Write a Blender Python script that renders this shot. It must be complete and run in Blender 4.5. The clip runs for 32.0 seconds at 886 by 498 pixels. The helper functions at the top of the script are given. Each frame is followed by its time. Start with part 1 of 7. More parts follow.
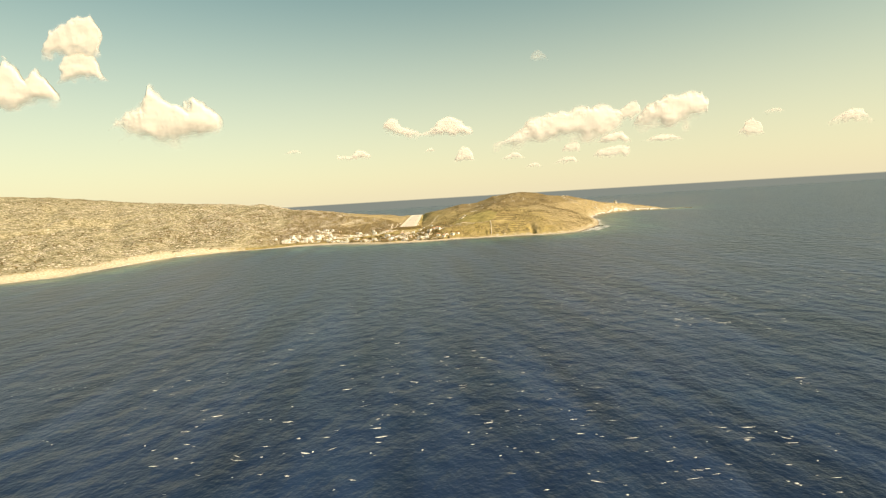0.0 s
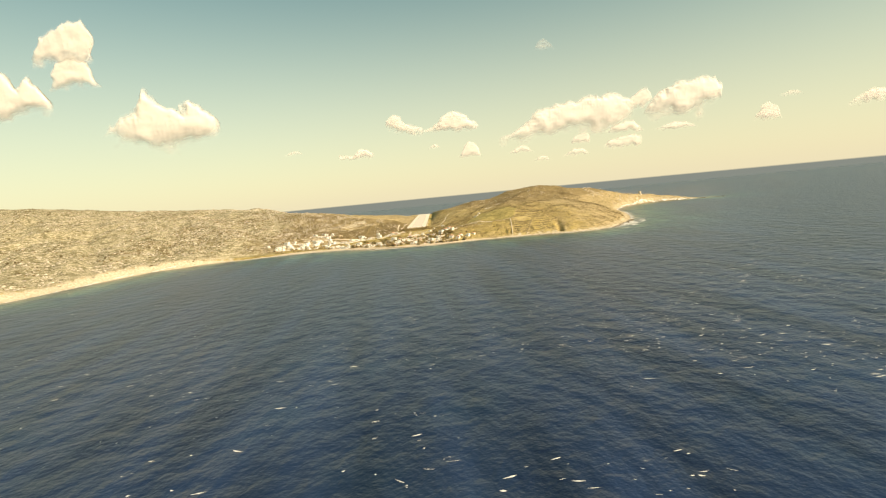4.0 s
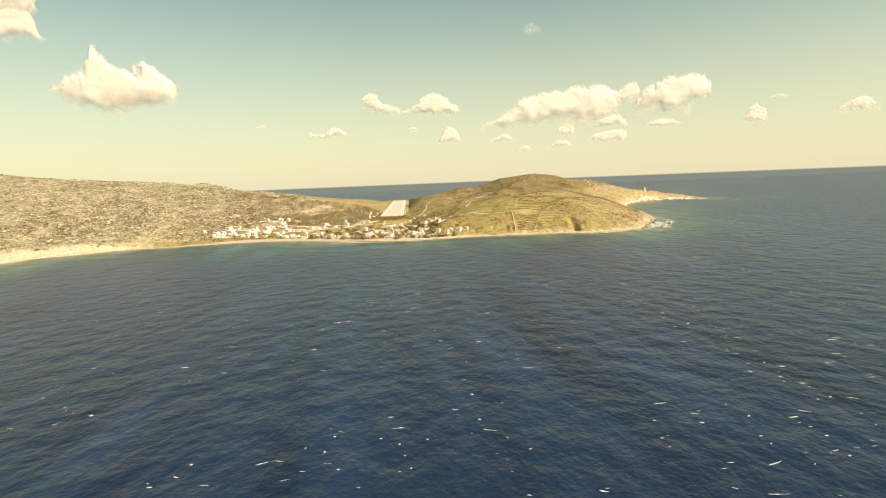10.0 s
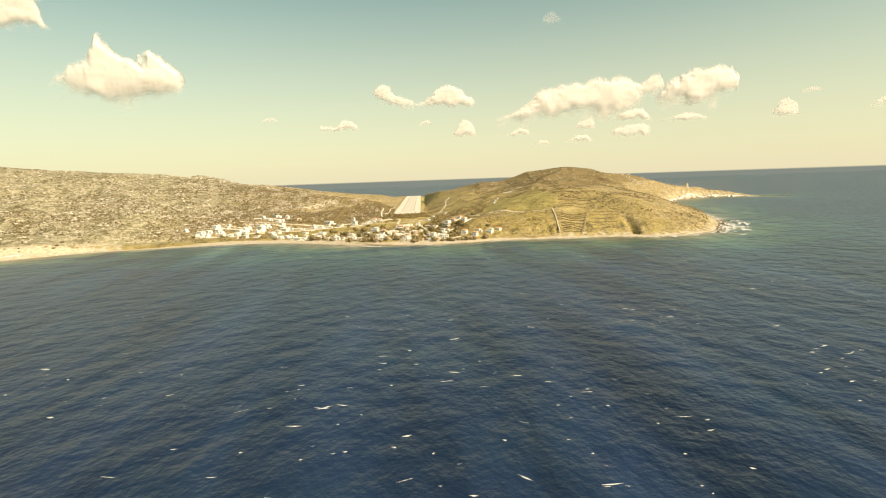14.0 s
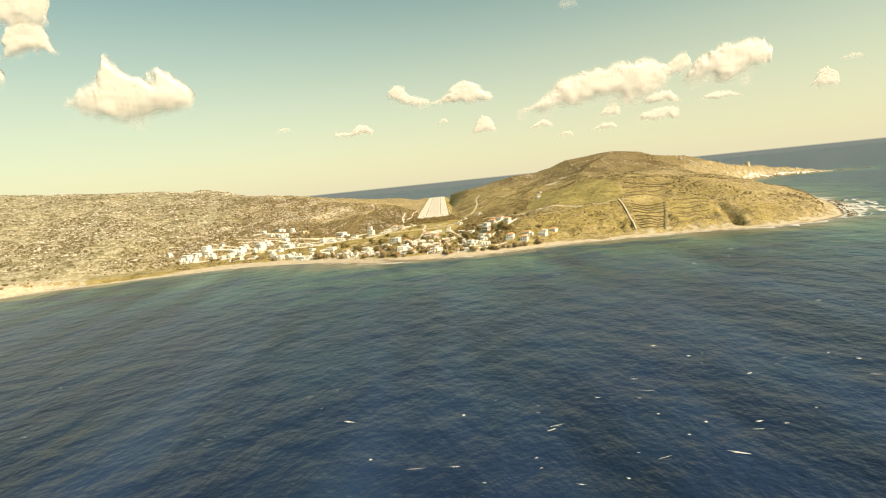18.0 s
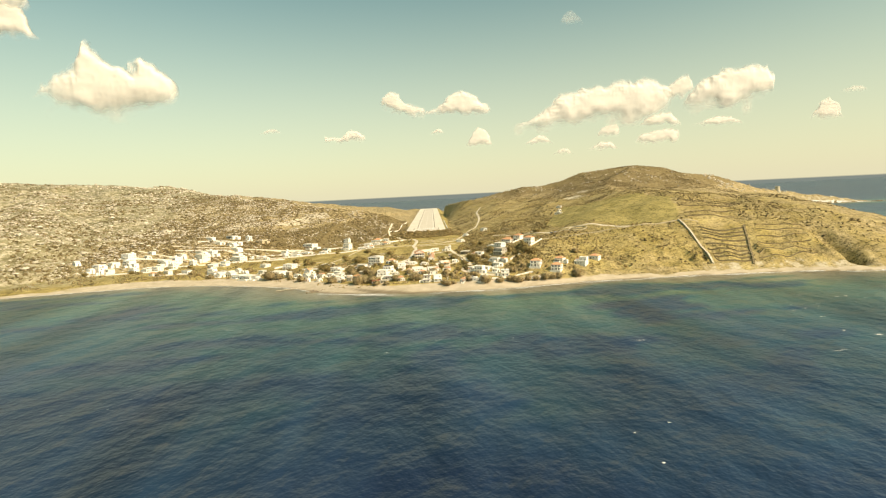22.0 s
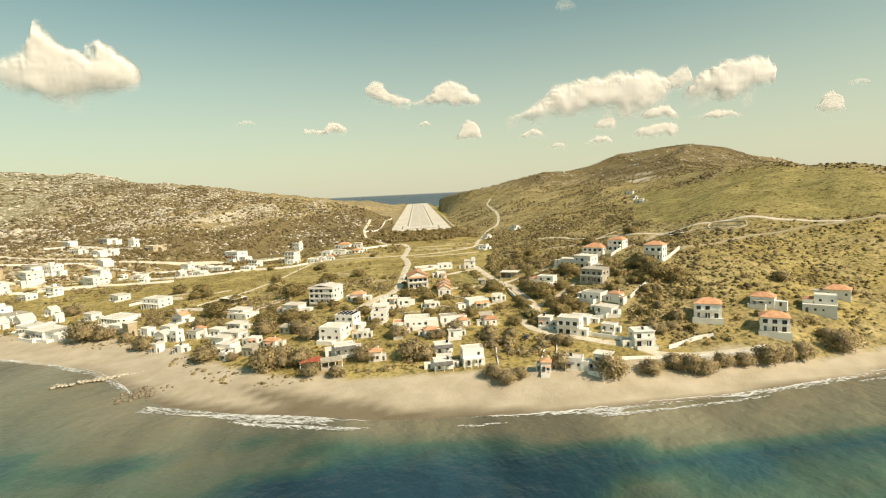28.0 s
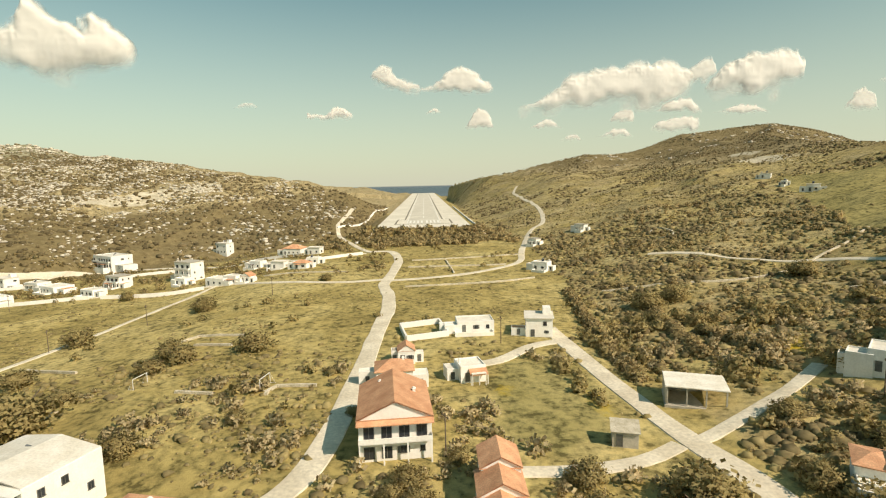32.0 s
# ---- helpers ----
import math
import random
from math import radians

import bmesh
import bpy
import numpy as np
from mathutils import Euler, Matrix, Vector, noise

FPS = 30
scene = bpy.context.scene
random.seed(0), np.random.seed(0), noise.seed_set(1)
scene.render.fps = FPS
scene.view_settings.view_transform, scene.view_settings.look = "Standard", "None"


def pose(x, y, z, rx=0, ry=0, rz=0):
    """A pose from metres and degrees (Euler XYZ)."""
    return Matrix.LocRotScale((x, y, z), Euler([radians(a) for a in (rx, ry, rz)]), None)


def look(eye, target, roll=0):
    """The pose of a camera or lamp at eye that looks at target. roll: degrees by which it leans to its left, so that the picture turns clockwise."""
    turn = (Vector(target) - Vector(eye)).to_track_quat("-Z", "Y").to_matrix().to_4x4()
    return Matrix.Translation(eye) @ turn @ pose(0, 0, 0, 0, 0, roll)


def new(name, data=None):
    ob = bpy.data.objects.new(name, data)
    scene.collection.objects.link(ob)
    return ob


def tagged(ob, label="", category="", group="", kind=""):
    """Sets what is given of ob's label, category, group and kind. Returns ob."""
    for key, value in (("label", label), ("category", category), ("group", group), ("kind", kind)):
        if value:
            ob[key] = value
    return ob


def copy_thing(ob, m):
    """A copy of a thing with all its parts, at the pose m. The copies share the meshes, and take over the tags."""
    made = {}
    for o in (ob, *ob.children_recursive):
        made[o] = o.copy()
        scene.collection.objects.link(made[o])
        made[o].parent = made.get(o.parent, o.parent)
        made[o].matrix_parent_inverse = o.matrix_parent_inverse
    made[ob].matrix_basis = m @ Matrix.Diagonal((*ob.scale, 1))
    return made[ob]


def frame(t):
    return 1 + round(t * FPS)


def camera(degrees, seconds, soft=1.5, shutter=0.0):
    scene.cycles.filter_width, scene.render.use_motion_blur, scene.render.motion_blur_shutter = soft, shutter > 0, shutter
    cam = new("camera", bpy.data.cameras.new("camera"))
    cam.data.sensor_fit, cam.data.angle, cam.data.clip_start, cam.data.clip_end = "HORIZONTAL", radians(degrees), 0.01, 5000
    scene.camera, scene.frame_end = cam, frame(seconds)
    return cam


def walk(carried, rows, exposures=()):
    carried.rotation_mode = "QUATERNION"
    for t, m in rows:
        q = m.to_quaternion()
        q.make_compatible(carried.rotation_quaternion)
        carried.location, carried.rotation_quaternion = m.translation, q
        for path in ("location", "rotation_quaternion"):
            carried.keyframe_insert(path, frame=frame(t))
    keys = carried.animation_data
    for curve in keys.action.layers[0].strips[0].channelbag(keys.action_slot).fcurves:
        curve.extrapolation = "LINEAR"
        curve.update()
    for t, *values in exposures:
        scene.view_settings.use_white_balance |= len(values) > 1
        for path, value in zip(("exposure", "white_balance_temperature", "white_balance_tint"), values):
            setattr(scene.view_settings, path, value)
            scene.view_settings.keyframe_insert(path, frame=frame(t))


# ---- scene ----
cam = camera(79.2, 32.0, soft=1.15)
# seconds, x, y, z, pitch, roll, yaw of the flight down the approach
ROWS = [
    (0.0, 0.00, 0.00, 100.99, -5.74, 3.47, -4.69),
    (0.5, -0.38, 19.45, 100.63, -5.85, 2.50, -4.12),
    (1.0, -0.78, 38.90, 100.25, -5.92, 2.15, -3.75),
    (1.5, -1.19, 58.35, 99.85, -5.87, 1.89, -3.45),
    (2.0, -1.60, 77.80, 99.41, -6.06, 2.14, -3.36),
    (2.5, -2.02, 97.25, 98.96, -6.10, 3.45, -3.46),
    (4.5, -3.76, 175.05, 96.88, -5.50, 5.65, -4.38),
    (5.0, -4.20, 194.50, 96.30, -5.03, 5.69, -4.75),
    (5.5, -4.64, 213.95, 95.69, -5.05, 5.55, -5.11),
    (6.0, -5.08, 233.40, 95.07, -5.33, 5.66, -5.50),
    (6.5, -5.52, 252.85, 94.42, -5.43, 5.55, -5.93),
    (7.0, -5.96, 272.30, 93.75, -5.49, 6.17, -6.30),
    (7.5, -6.40, 291.75, 93.06, -5.91, 6.54, -6.61),
    (8.0, -6.83, 311.20, 92.34, -6.41, 6.09, -6.79),
    (8.5, -7.25, 330.65, 91.61, -6.65, 4.98, -6.95),
    (9.0, -7.67, 350.10, 90.85, -6.57, 3.80, -7.02),
    (9.5, -8.08, 369.55, 90.07, -6.82, 2.84, -7.13),
    (10.0, -8.48, 389.00, 89.27, -7.34, 2.31, -7.03),
    (10.5, -8.87, 408.45, 88.46, -7.85, 1.50, -6.80),
    (11.0, -9.24, 427.90, 87.62, -7.73, 0.78, -6.41),
    (11.5, -9.61, 447.35, 86.76, -7.32, -0.02, -6.11),
    (12.0, -9.96, 466.80, 85.89, -7.15, -0.08, -5.94),
    (12.5, -10.30, 486.25, 85.00, -7.23, 0.73, -5.95),
    (13.0, -10.62, 505.70, 84.08, -7.49, 1.59, -5.94),
    (13.5, -10.92, 525.15, 83.15, -7.66, 1.71, -5.86),
    (15.5, -11.94, 602.95, 79.27, -7.73, 3.34, -5.23),
    (16.0, -12.14, 622.40, 78.25, -6.29, 3.37, -4.75),
    (16.5, -12.32, 641.85, 77.22, -5.68, 2.78, -4.32),
    (17.0, -12.48, 661.30, 76.18, -6.02, 2.99, -3.96),
    (17.5, -12.60, 680.75, 75.12, -6.59, 4.21, -3.75),
    (18.0, -12.70, 700.20, 74.05, -7.41, 5.82, -3.74),
    (18.5, -12.78, 719.65, 72.96, -8.86, 5.26, -3.53),
    (19.0, -12.82, 739.10, 71.85, -9.91, 3.26, -3.29),
    (19.5, -12.83, 758.55, 70.74, -10.21, -0.02, -3.01),
    (20.0, -12.81, 778.00, 69.61, -9.44, -3.13, -2.83),
    (20.5, -12.76, 797.45, 68.47, -8.13, -2.97, -3.18),
    (21.0, -12.67, 816.90, 67.31, -6.37, -1.56, -3.65),
    (21.5, -12.55, 836.35, 66.14, -6.37, 0.00, -4.21),
    (22.0, -12.40, 855.80, 64.96, -6.06, 2.82, -4.78),
    (22.5, -12.20, 875.25, 63.77, -5.95, 4.47, -4.96),
    (23.0, -11.97, 894.70, 62.57, -6.58, 5.66, -5.04),
    (23.5, -11.70, 914.15, 61.36, -6.53, 7.30, -4.96),
    (24.0, -11.39, 933.60, 60.13, -6.05, 9.99, -4.85),
    (24.5, -11.04, 953.05, 58.90, -5.12, 11.53, -4.60),
    (25.0, -10.64, 972.50, 57.65, -4.42, 12.27, -4.37),
    (25.5, -10.20, 991.95, 56.40, -4.00, 12.05, -4.12),
    (27.5, -10.12, 1069.75, 50.52, -5.78, 5.48, -5.62),
    (28.0, -9.13, 1089.20, 49.45, -6.28, 2.76, -6.34),
    (28.5, -7.72, 1108.65, 48.52, -5.81, 0.32, -7.07),
    (29.0, -6.10, 1128.10, 47.59, -5.10, -1.32, -7.73),
    (29.5, -4.41, 1147.55, 46.55, -6.06, -2.50, -8.17),
    (30.0, -2.75, 1167.00, 45.42, -6.73, -1.68, -8.45),
    (30.5, -1.20, 1186.45, 44.24, -6.78, -0.98, -8.27),
    (31.0, 0.24, 1205.90, 43.06, -6.62, 0.19, -7.81),
    (31.5, 1.59, 1225.35, 41.88, -6.30, 1.00, -7.03),
    (32.0, 2.92, 1244.80, 40.70, -7.06, 1.22, -5.58),
]
EXPOSURES = [(0.0, 0.06, 9150, 22), (13.0, 0.05, 9000, 20), (25.0, -0.05, 8350, 17), (28.0, -0.20, 7850, 17), (32.0, -0.24, 7500, 17)]
walk(cam, [(t, pose(x, y, z, 90 + p, r, w)) for t, x, y, z, p, r, w in ROWS], EXPOSURES)

# ---- daylight: clear sky, sun from the right and behind ----
SUN = Vector((0.70, -0.58, 0.78)).normalized()
world = bpy.data.worlds.new("world")
scene.world = world
world.use_nodes = True
wn, wl = world.node_tree.nodes, world.node_tree.links
wn.clear()
w_out = wn.new("ShaderNodeOutputWorld")
w_bg = wn.new("ShaderNodeBackground")
w_sky = wn.new("ShaderNodeTexSky")
w_sky.sky_type = "NISHITA"
w_sky.sun_disc = False
w_sky.sun_elevation = math.asin(SUN.z)
w_sky.sun_rotation = math.atan2(SUN.x, SUN.y)
w_sky.air_density, w_sky.dust_density, w_sky.ozone_density = 1.0, 0.8, 1.0
# below the horizon the far open sea goes on, past the end of the sheet of water
w_geo = wn.new("ShaderNodeTexCoord")
w_sep = wn.new("ShaderNodeSeparateXYZ")
w_map = wn.new("ShaderNodeMapRange")
w_map.inputs["From Min"].default_value, w_map.inputs["From Max"].default_value = -0.0062, -0.0040
w_mix = wn.new("ShaderNodeMix")
w_mix.data_type = "RGBA"
w_mix.inputs["A"].default_value = (1.75, 2.45, 2.65, 1)
wl.new(w_geo.outputs["Generated"], w_sep.inputs[0])
wl.new(w_sep.outputs["Z"], w_map.inputs["Value"])
wl.new(w_map.outputs["Result"], w_mix.inputs["Factor"])
# summer haze whitens the sky all round towards the horizon
w_low = wn.new("ShaderNodeMapRange")
w_low.interpolation_type = "SMOOTHSTEP"
w_low.inputs["From Min"].default_value, w_low.inputs["From Max"].default_value = -0.12, 0.42
w_low.inputs["To Min"].default_value, w_low.inputs["To Max"].default_value = 0.95, 0.0
w_haze = wn.new("ShaderNodeMix")
w_haze.data_type = "RGBA"
w_haze.inputs["B"].default_value = (6.85, 7.45, 6.3, 1)
wl.new(w_sep.outputs["Z"], w_low.inputs["Value"])
wl.new(w_low.outputs["Result"], w_haze.inputs["Factor"])
w_tone = wn.new("ShaderNodeMix")
w_tone.data_type, w_tone.blend_type = "RGBA", "MULTIPLY"
w_tone.inputs["Factor"].default_value = 1.0
w_tone.inputs["B"].default_value = (0.86, 1.33, 1.03, 1)
wl.new(w_sky.outputs[0], w_tone.inputs["A"])
wl.new(w_tone.outputs["Result"], w_haze.inputs["A"])
wl.new(w_haze.outputs["Result"], w_mix.inputs["B"])
wl.new(w_mix.outputs["Result"], w_bg.inputs["Color"])
wl.new(w_bg.outputs[0], w_out.inputs[0])
w_bg.inputs["Strength"].default_value = 0.11
sun_data = bpy.data.lights.new("sun", "SUN")
sun_data.energy, sun_data.angle, sun_data.color = 5.6, radians(0.53), (1.0, 0.93, 0.82)
sun = new("sun", sun_data)
sun.matrix_world = look((0, 0, 500), Vector((0, 0, 500)) - SUN)


# ---- small helpers ----
def node_mat(name):
    m = bpy.data.materials.new(name)
    m.use_nodes = True
    return m, m.node_tree.nodes, m.node_tree.links, m.node_tree.nodes["Principled BSDF"]


def grain(name, base, other, scale, rough=0.8, fine=0.25, bump=0.3, dist=0.1, island=0.0, metal=0.0, tint=0.0):
    """A surface with stains at a large scale, grain at a small one and a fine relief."""
    m, n, l, b = node_mat(name)
    tc = n.new("ShaderNodeTexCoord")
    big, small = n.new("ShaderNodeTexNoise"), n.new("ShaderNodeTexNoise")
    big.inputs["Scale"].default_value, small.inputs["Scale"].default_value = scale, scale * 9
    big.inputs["Detail"].default_value, small.inputs["Detail"].default_value = 5, 4
    for q in (big, small):
        l.new(tc.outputs["Object"], q.inputs["Vector"])
    ramp = n.new("ShaderNodeValToRGB")
    ramp.color_ramp.elements[0].position, ramp.color_ramp.elements[1].position = 0.35, 0.68
    ramp.color_ramp.elements[0].color, ramp.color_ramp.elements[1].color = (*base, 1), (*other, 1)
    l.new(big.outputs["Fac"], ramp.inputs["Fac"])
    mr = n.new("ShaderNodeMapRange")
    mr.inputs["From Min"].default_value, mr.inputs["From Max"].default_value = 0.3, 0.7
    mr.inputs["To Min"].default_value, mr.inputs["To Max"].default_value = 1 - fine, 1 + fine
    l.new(small.outputs["Fac"], mr.inputs["Value"])
    value = mr.outputs["Result"]
    if island or tint:
        src = n.new("ShaderNodeNewGeometry").outputs["Random Per Island"] if island else n.new("ShaderNodeObjectInfo").outputs["Random"]
        amount = island or tint
        mi = n.new("ShaderNodeMapRange")
        mi.inputs["To Min"].default_value, mi.inputs["To Max"].default_value = 1 - amount, 1 + amount
        l.new(src, mi.inputs["Value"])
        mu = n.new("ShaderNodeMath")
        mu.operation = "MULTIPLY"
        l.new(value, mu.inputs[0])
        l.new(mi.outputs["Result"], mu.inputs[1])
        value = mu.outputs[0]
    hsv = n.new("ShaderNodeHueSaturation")
    l.new(ramp.outputs["Color"], hsv.inputs["Color"])
    l.new(value, hsv.inputs["Value"])
    l.new(hsv.outputs["Color"], b.inputs["Base Color"])
    b.inputs["Roughness"].default_value, b.inputs["Metallic"].default_value = rough, metal
    b.inputs["Specular IOR Level"].default_value = 0.3
    if bump:
        bp = n.new("ShaderNodeBump")
        bp.inputs["Strength"].default_value, bp.inputs["Distance"].default_value = bump, dist
        l.new(small.outputs["Fac"], bp.inputs["Height"])
        l.new(bp.outputs["Normal"], b.inputs["Normal"])
    return m


def mesh_of(name, verts, faces, mat, smooth=False):
    me = bpy.data.meshes.new(name)
    me.from_pydata([tuple(v) for v in verts], [], [tuple(q) for q in faces])
    if mat:
        me.materials.append(mat)
    if smooth:
        me.polygons.foreach_set("use_smooth", [True] * len(me.polygons))
    me.update()
    return me


def hashed(i, j, seed):
    n = np.sin(i * 127.1 + j * 311.7 + seed * 74.7) * 43758.5453
    return n - np.floor(n)


def vnoise(x, y, seed=0):
    """Smooth value noise, 0 to 1, on arrays."""
    i, j = np.floor(x), np.floor(y)
    u, v = x - i, y - j
    u, v = u * u * (3 - 2 * u), v * v * (3 - 2 * v)
    a, b = hashed(i, j, seed), hashed(i + 1, j, seed)
    c, d = hashed(i, j + 1, seed), hashed(i + 1, j + 1, seed)
    return (a * (1 - u) + b * u) * (1 - v) + (c * (1 - u) + d * u) * v


def fbm(x, y, octaves=4, seed=0):
    total, amp, norm = 0.0, 1.0, 0.0
    for k in range(octaves):
        total = total + amp * vnoise(x * 2 ** k, y * 2 ** k, seed + k * 7)
        norm += amp
        amp *= 0.5
    return total / norm


def step(a, b, v):
    t = np.clip((v - a) / (b - a), 0, 1)
    return t * t * (3 - 2 * t)


def along(points, x, y):
    """Distance to a line of points, and the value (third number) of its nearest spot."""
    best = np.full(np.shape(x), 1e9)
    val = np.zeros(np.shape(x))
    for a, b in zip(points[:-1], points[1:]):
        dx, dy = b[0] - a[0], b[1] - a[1]
        s = np.clip(((x - a[0]) * dx + (y - a[1]) * dy) / (dx * dx + dy * dy), 0, 1)
        d = np.hypot(x - a[0] - s * dx, y - a[1] - s * dy)
        near = d < best
        best = np.where(near, d, best)
        if len(a) > 2:
            val = np.where(near, a[2] + s * (b[2] - a[2]), val)
    return best, val


def inside(points, x, y):
    hit = np.zeros(np.shape(x), bool)
    for (ax, ay), (bx, by) in zip(points, points[1:] + points[:1]):
        cross = ((ay > y) != (by > y)) & (x < (bx - ax) * (y - ay) / ((by - ay) or 1e-9) + ax)
        hit ^= cross
    return hit
# ---- the island: coast, ridges and valley ----
COAST = [(-3400, 700), (-1500, 690), (-900, 760), (-661, 927), (-595, 975), (-560, 1085), (-505, 1222), (-406, 1275), (-300, 1292), (-225, 1302), (-166, 1290),
         (-104, 1260), (-66, 1222), (-44, 1212), (-12, 1202), (15, 1199), (60, 1199), (125, 1205), (190, 1201), (258, 1192), (300, 1178), (355, 1173),
         (405, 1196), (455, 1262), (505, 1345), (548, 1450), (585, 1560), (606, 1670), (660, 1790), (751, 1900), (860, 1962), (1004, 1938)]
COAST += [(1010, 1950), (940, 2010), (840, 2090), (640, 2190), (420, 2260), (230, 2400), (120, 2500), (20, 2500), (-60, 2330), (-200, 2420), (-700, 2900), (-3400, 3300)]
WEST_RIDGE = [(-26, 1640, 32), (-74, 1658, 44), (-116, 1662, 49), (-165, 1685, 55), (-228, 1735, 64), (-315, 1813, 75), (-436, 1916, 87), (-654, 2100, 111),
              (-893, 2180, 127), (-1126, 2230, 149), (-1352, 2250, 177), (-1560, 2250, 196), (-3400, 2100, 215)]
EAST_RIDGE = [(82, 2050, 36), (120, 1850, 46), (208, 1803, 66), (262, 1812, 68), (318, 1812, 86), (411, 1790, 95), (470, 1800, 87), (505, 1812, 78), (595, 1850, 71), (670, 1885, 55),
              (745, 1925, 42), (850, 1985, 30), (925, 1972, 17), (985, 1948, 5)]
SPUR = [(254, 1372, 47), (232, 1440, 51), (255, 1540, 57), (318, 1670, 70), (411, 1790, 95)]
WEST_FOOT = [(-3400, 705), (-900, 765), (-560, 1090), (-420, 1290), (-330, 1345), (-250, 1395), (-180, 1440), (-100, 1496), (-40, 1516), (-16, 1548), (20, 1800), (45, 2330)]
EAST_FOOT = [(72, 1220), (46, 1255), (40, 1300), (47, 1360), (58, 1440), (60, 1500), (50, 1545), (72, 1800), (108, 2380)]
RUNWAY_A, RUNWAY_B = Vector((19.5, 1522)), Vector((77, 2470))
AXIS = (RUNWAY_B - RUNWAY_A).normalized()


def runway_frame(x, y):
    """Metres along and across the runway."""
    return (x - RUNWAY_A.x) * AXIS.x + (y - RUNWAY_A.y) * AXIS.y, (x - RUNWAY_A.x) * AXIS.y - (y - RUNWAY_A.y) * AXIS.x


def height(x, y):
    """Height of the ground over the sea, on arrays."""
    x, y = np.asarray(x, float), np.asarray(y, float)
    d_coast, _ = along(COAST, x, y)
    land = inside(COAST, x, y)
    d = np.where(land, d_coast, -d_coast)
    west = x < 20 + (y - 1400) * 0.055
    # the valley floor rises from the beach to a shelf, lower towards the west
    shelf = 1 - 0.5 * step(-22, -80, x) - 0.22 * step(-80, -150, x)
    inland = 8.4 * np.clip((d - 18) / 72, 0, 1) ** 0.9 + 0.017 * np.clip(d - 90, 0, 180)
    base = np.where(d > 0, 2.2 * step(0, 24, d) + inland * shelf, 0.06 * np.maximum(d, -150))
    base = np.maximum(base, -6)
    out = base
    for ridge, foot, bend in ((WEST_RIDGE, WEST_FOOT, 0.66), (EAST_RIDGE, EAST_FOOT, 0.9), (SPUR, EAST_FOOT, 1.05)):
        d_ridge, top = along(ridge, x, y)
        d_foot, _ = along(foot, x, y)
        d_low = np.minimum(d_foot, np.maximum(d, 0))
        # inside the valley, between the two feet, no hill
        u = d_low / (d_low + d_ridge + 1e-6)
        if foot is WEST_FOOT:
            valley = (x > np.interp(y, [p[1] for p in foot], [p[0] for p in foot])) & (y > 1100)
        else:
            valley = (x < np.interp(y, [p[1] for p in foot], [p[0] for p in foot])) & (y > 1218)
        on = west if foot is WEST_FOOT else ~west
        u = np.where(on & ~valley & land, u, 0)
        if foot is not WEST_FOOT:
            u = u * np.maximum(step(8, 44, x), step(1222, 1246, y))
        hill = (top - base * 0.9) * u ** bend
        out = np.maximum(out, base + np.maximum(hill, 0))
    rise = np.clip((out - base) / 30, 0, 1)
    folds = (fbm(x / 95, y / 95, 4, 3) - 0.5) * 26 * rise + (fbm(x / 22, y / 22, 3, 9) - 0.5) * 4.5 * np.clip(rise * 2 + 0.12 * step(22, 45, d), 0, 1)
    on_top = np.minimum(along(EAST_RIDGE + SPUR, x, y)[0], along(WEST_RIDGE, x, y)[0])
    out = out + np.where(d > 8, folds * np.clip(on_top / 70, 0.25, 1), 0)
    out = out + 6.0 * np.exp(-((x - 98) / 30) ** 2 - ((y - 1290) / 38) ** 2)
    # low cliffs along the coast away from the village beach
    cliff = step(-330, -420, x) + step(120, 220, x) * step(1500, 1400, y)
    out = out + cliff * 5.0 * step(9, 22, d) * (0.4 + 1.1 * fbm(x / 26, y / 26, 3, 5))
    # gullies run down the long bare hill in the west
    lane_a = x * 0.80 + y * 0.42 + 26 * fbm(x / 120, y / 120, 3, 12)
    lane_b = x * 0.62 - y * 0.30 + 18 * fbm(x / 70, y / 70, 3, 14)
    ridged = np.abs(vnoise(lane_a / 72, y / 420, 15) - 0.5) * 2 * 0.65 + np.abs(vnoise(lane_b / 34, y / 240, 16) - 0.5) * 2 * 0.35
    out = out + (ridged - 0.42) * 30 * step(-215, -380, x) * (0.05 + 0.95 * step(30, 230, along(WEST_RIDGE, x, y)[0])) * np.clip((out - base) / 28, 0, 1) * step(10, 50, d)
    # rills down the eroded bank above the beach
    rill = np.abs(vnoise(x / 7.0 + 0.6 * vnoise(x / 5, y / 5, 18), y / 60, 17) - 0.5) * 2
    out = out - 4.2 * (1 - rill) ** 2 * step(12, 20, d) * step(48, 30, d) * step(118, 150, x) * step(420, 330, x)
    out = out - 9.0 * np.exp(-((x - 303 - 0.12 * (y - 1223)) / 6.0) ** 2) * step(8, 18, d) * step(75, 40, d)
    # the runway's terrace
    s, c = runway_frame(x, y)
    flat = step(-16, -2, s) * step(980, 955, s) * step(38, 27, np.abs(c))
    out = out * (1 - flat) + 17.8 * flat
    return out, d
def spaced(lo, hi, fine_lo, fine_hi, fine, grow=1.035, top=34):
    """Grid lines: fine between two limits, coarser outwards."""
    mid = list(np.arange(fine_lo, fine_hi + fine * 0.5, fine))
    a, s = fine_lo, fine
    left = []
    while a > lo:
        s = min(s * grow, top)
        a -= s
        left.append(a)
    a, s, right = fine_hi, fine, []
    while a < hi:
        s = min(s * grow, top)
        a += s
        right.append(a)
    return np.array(left[::-1] + mid + right)


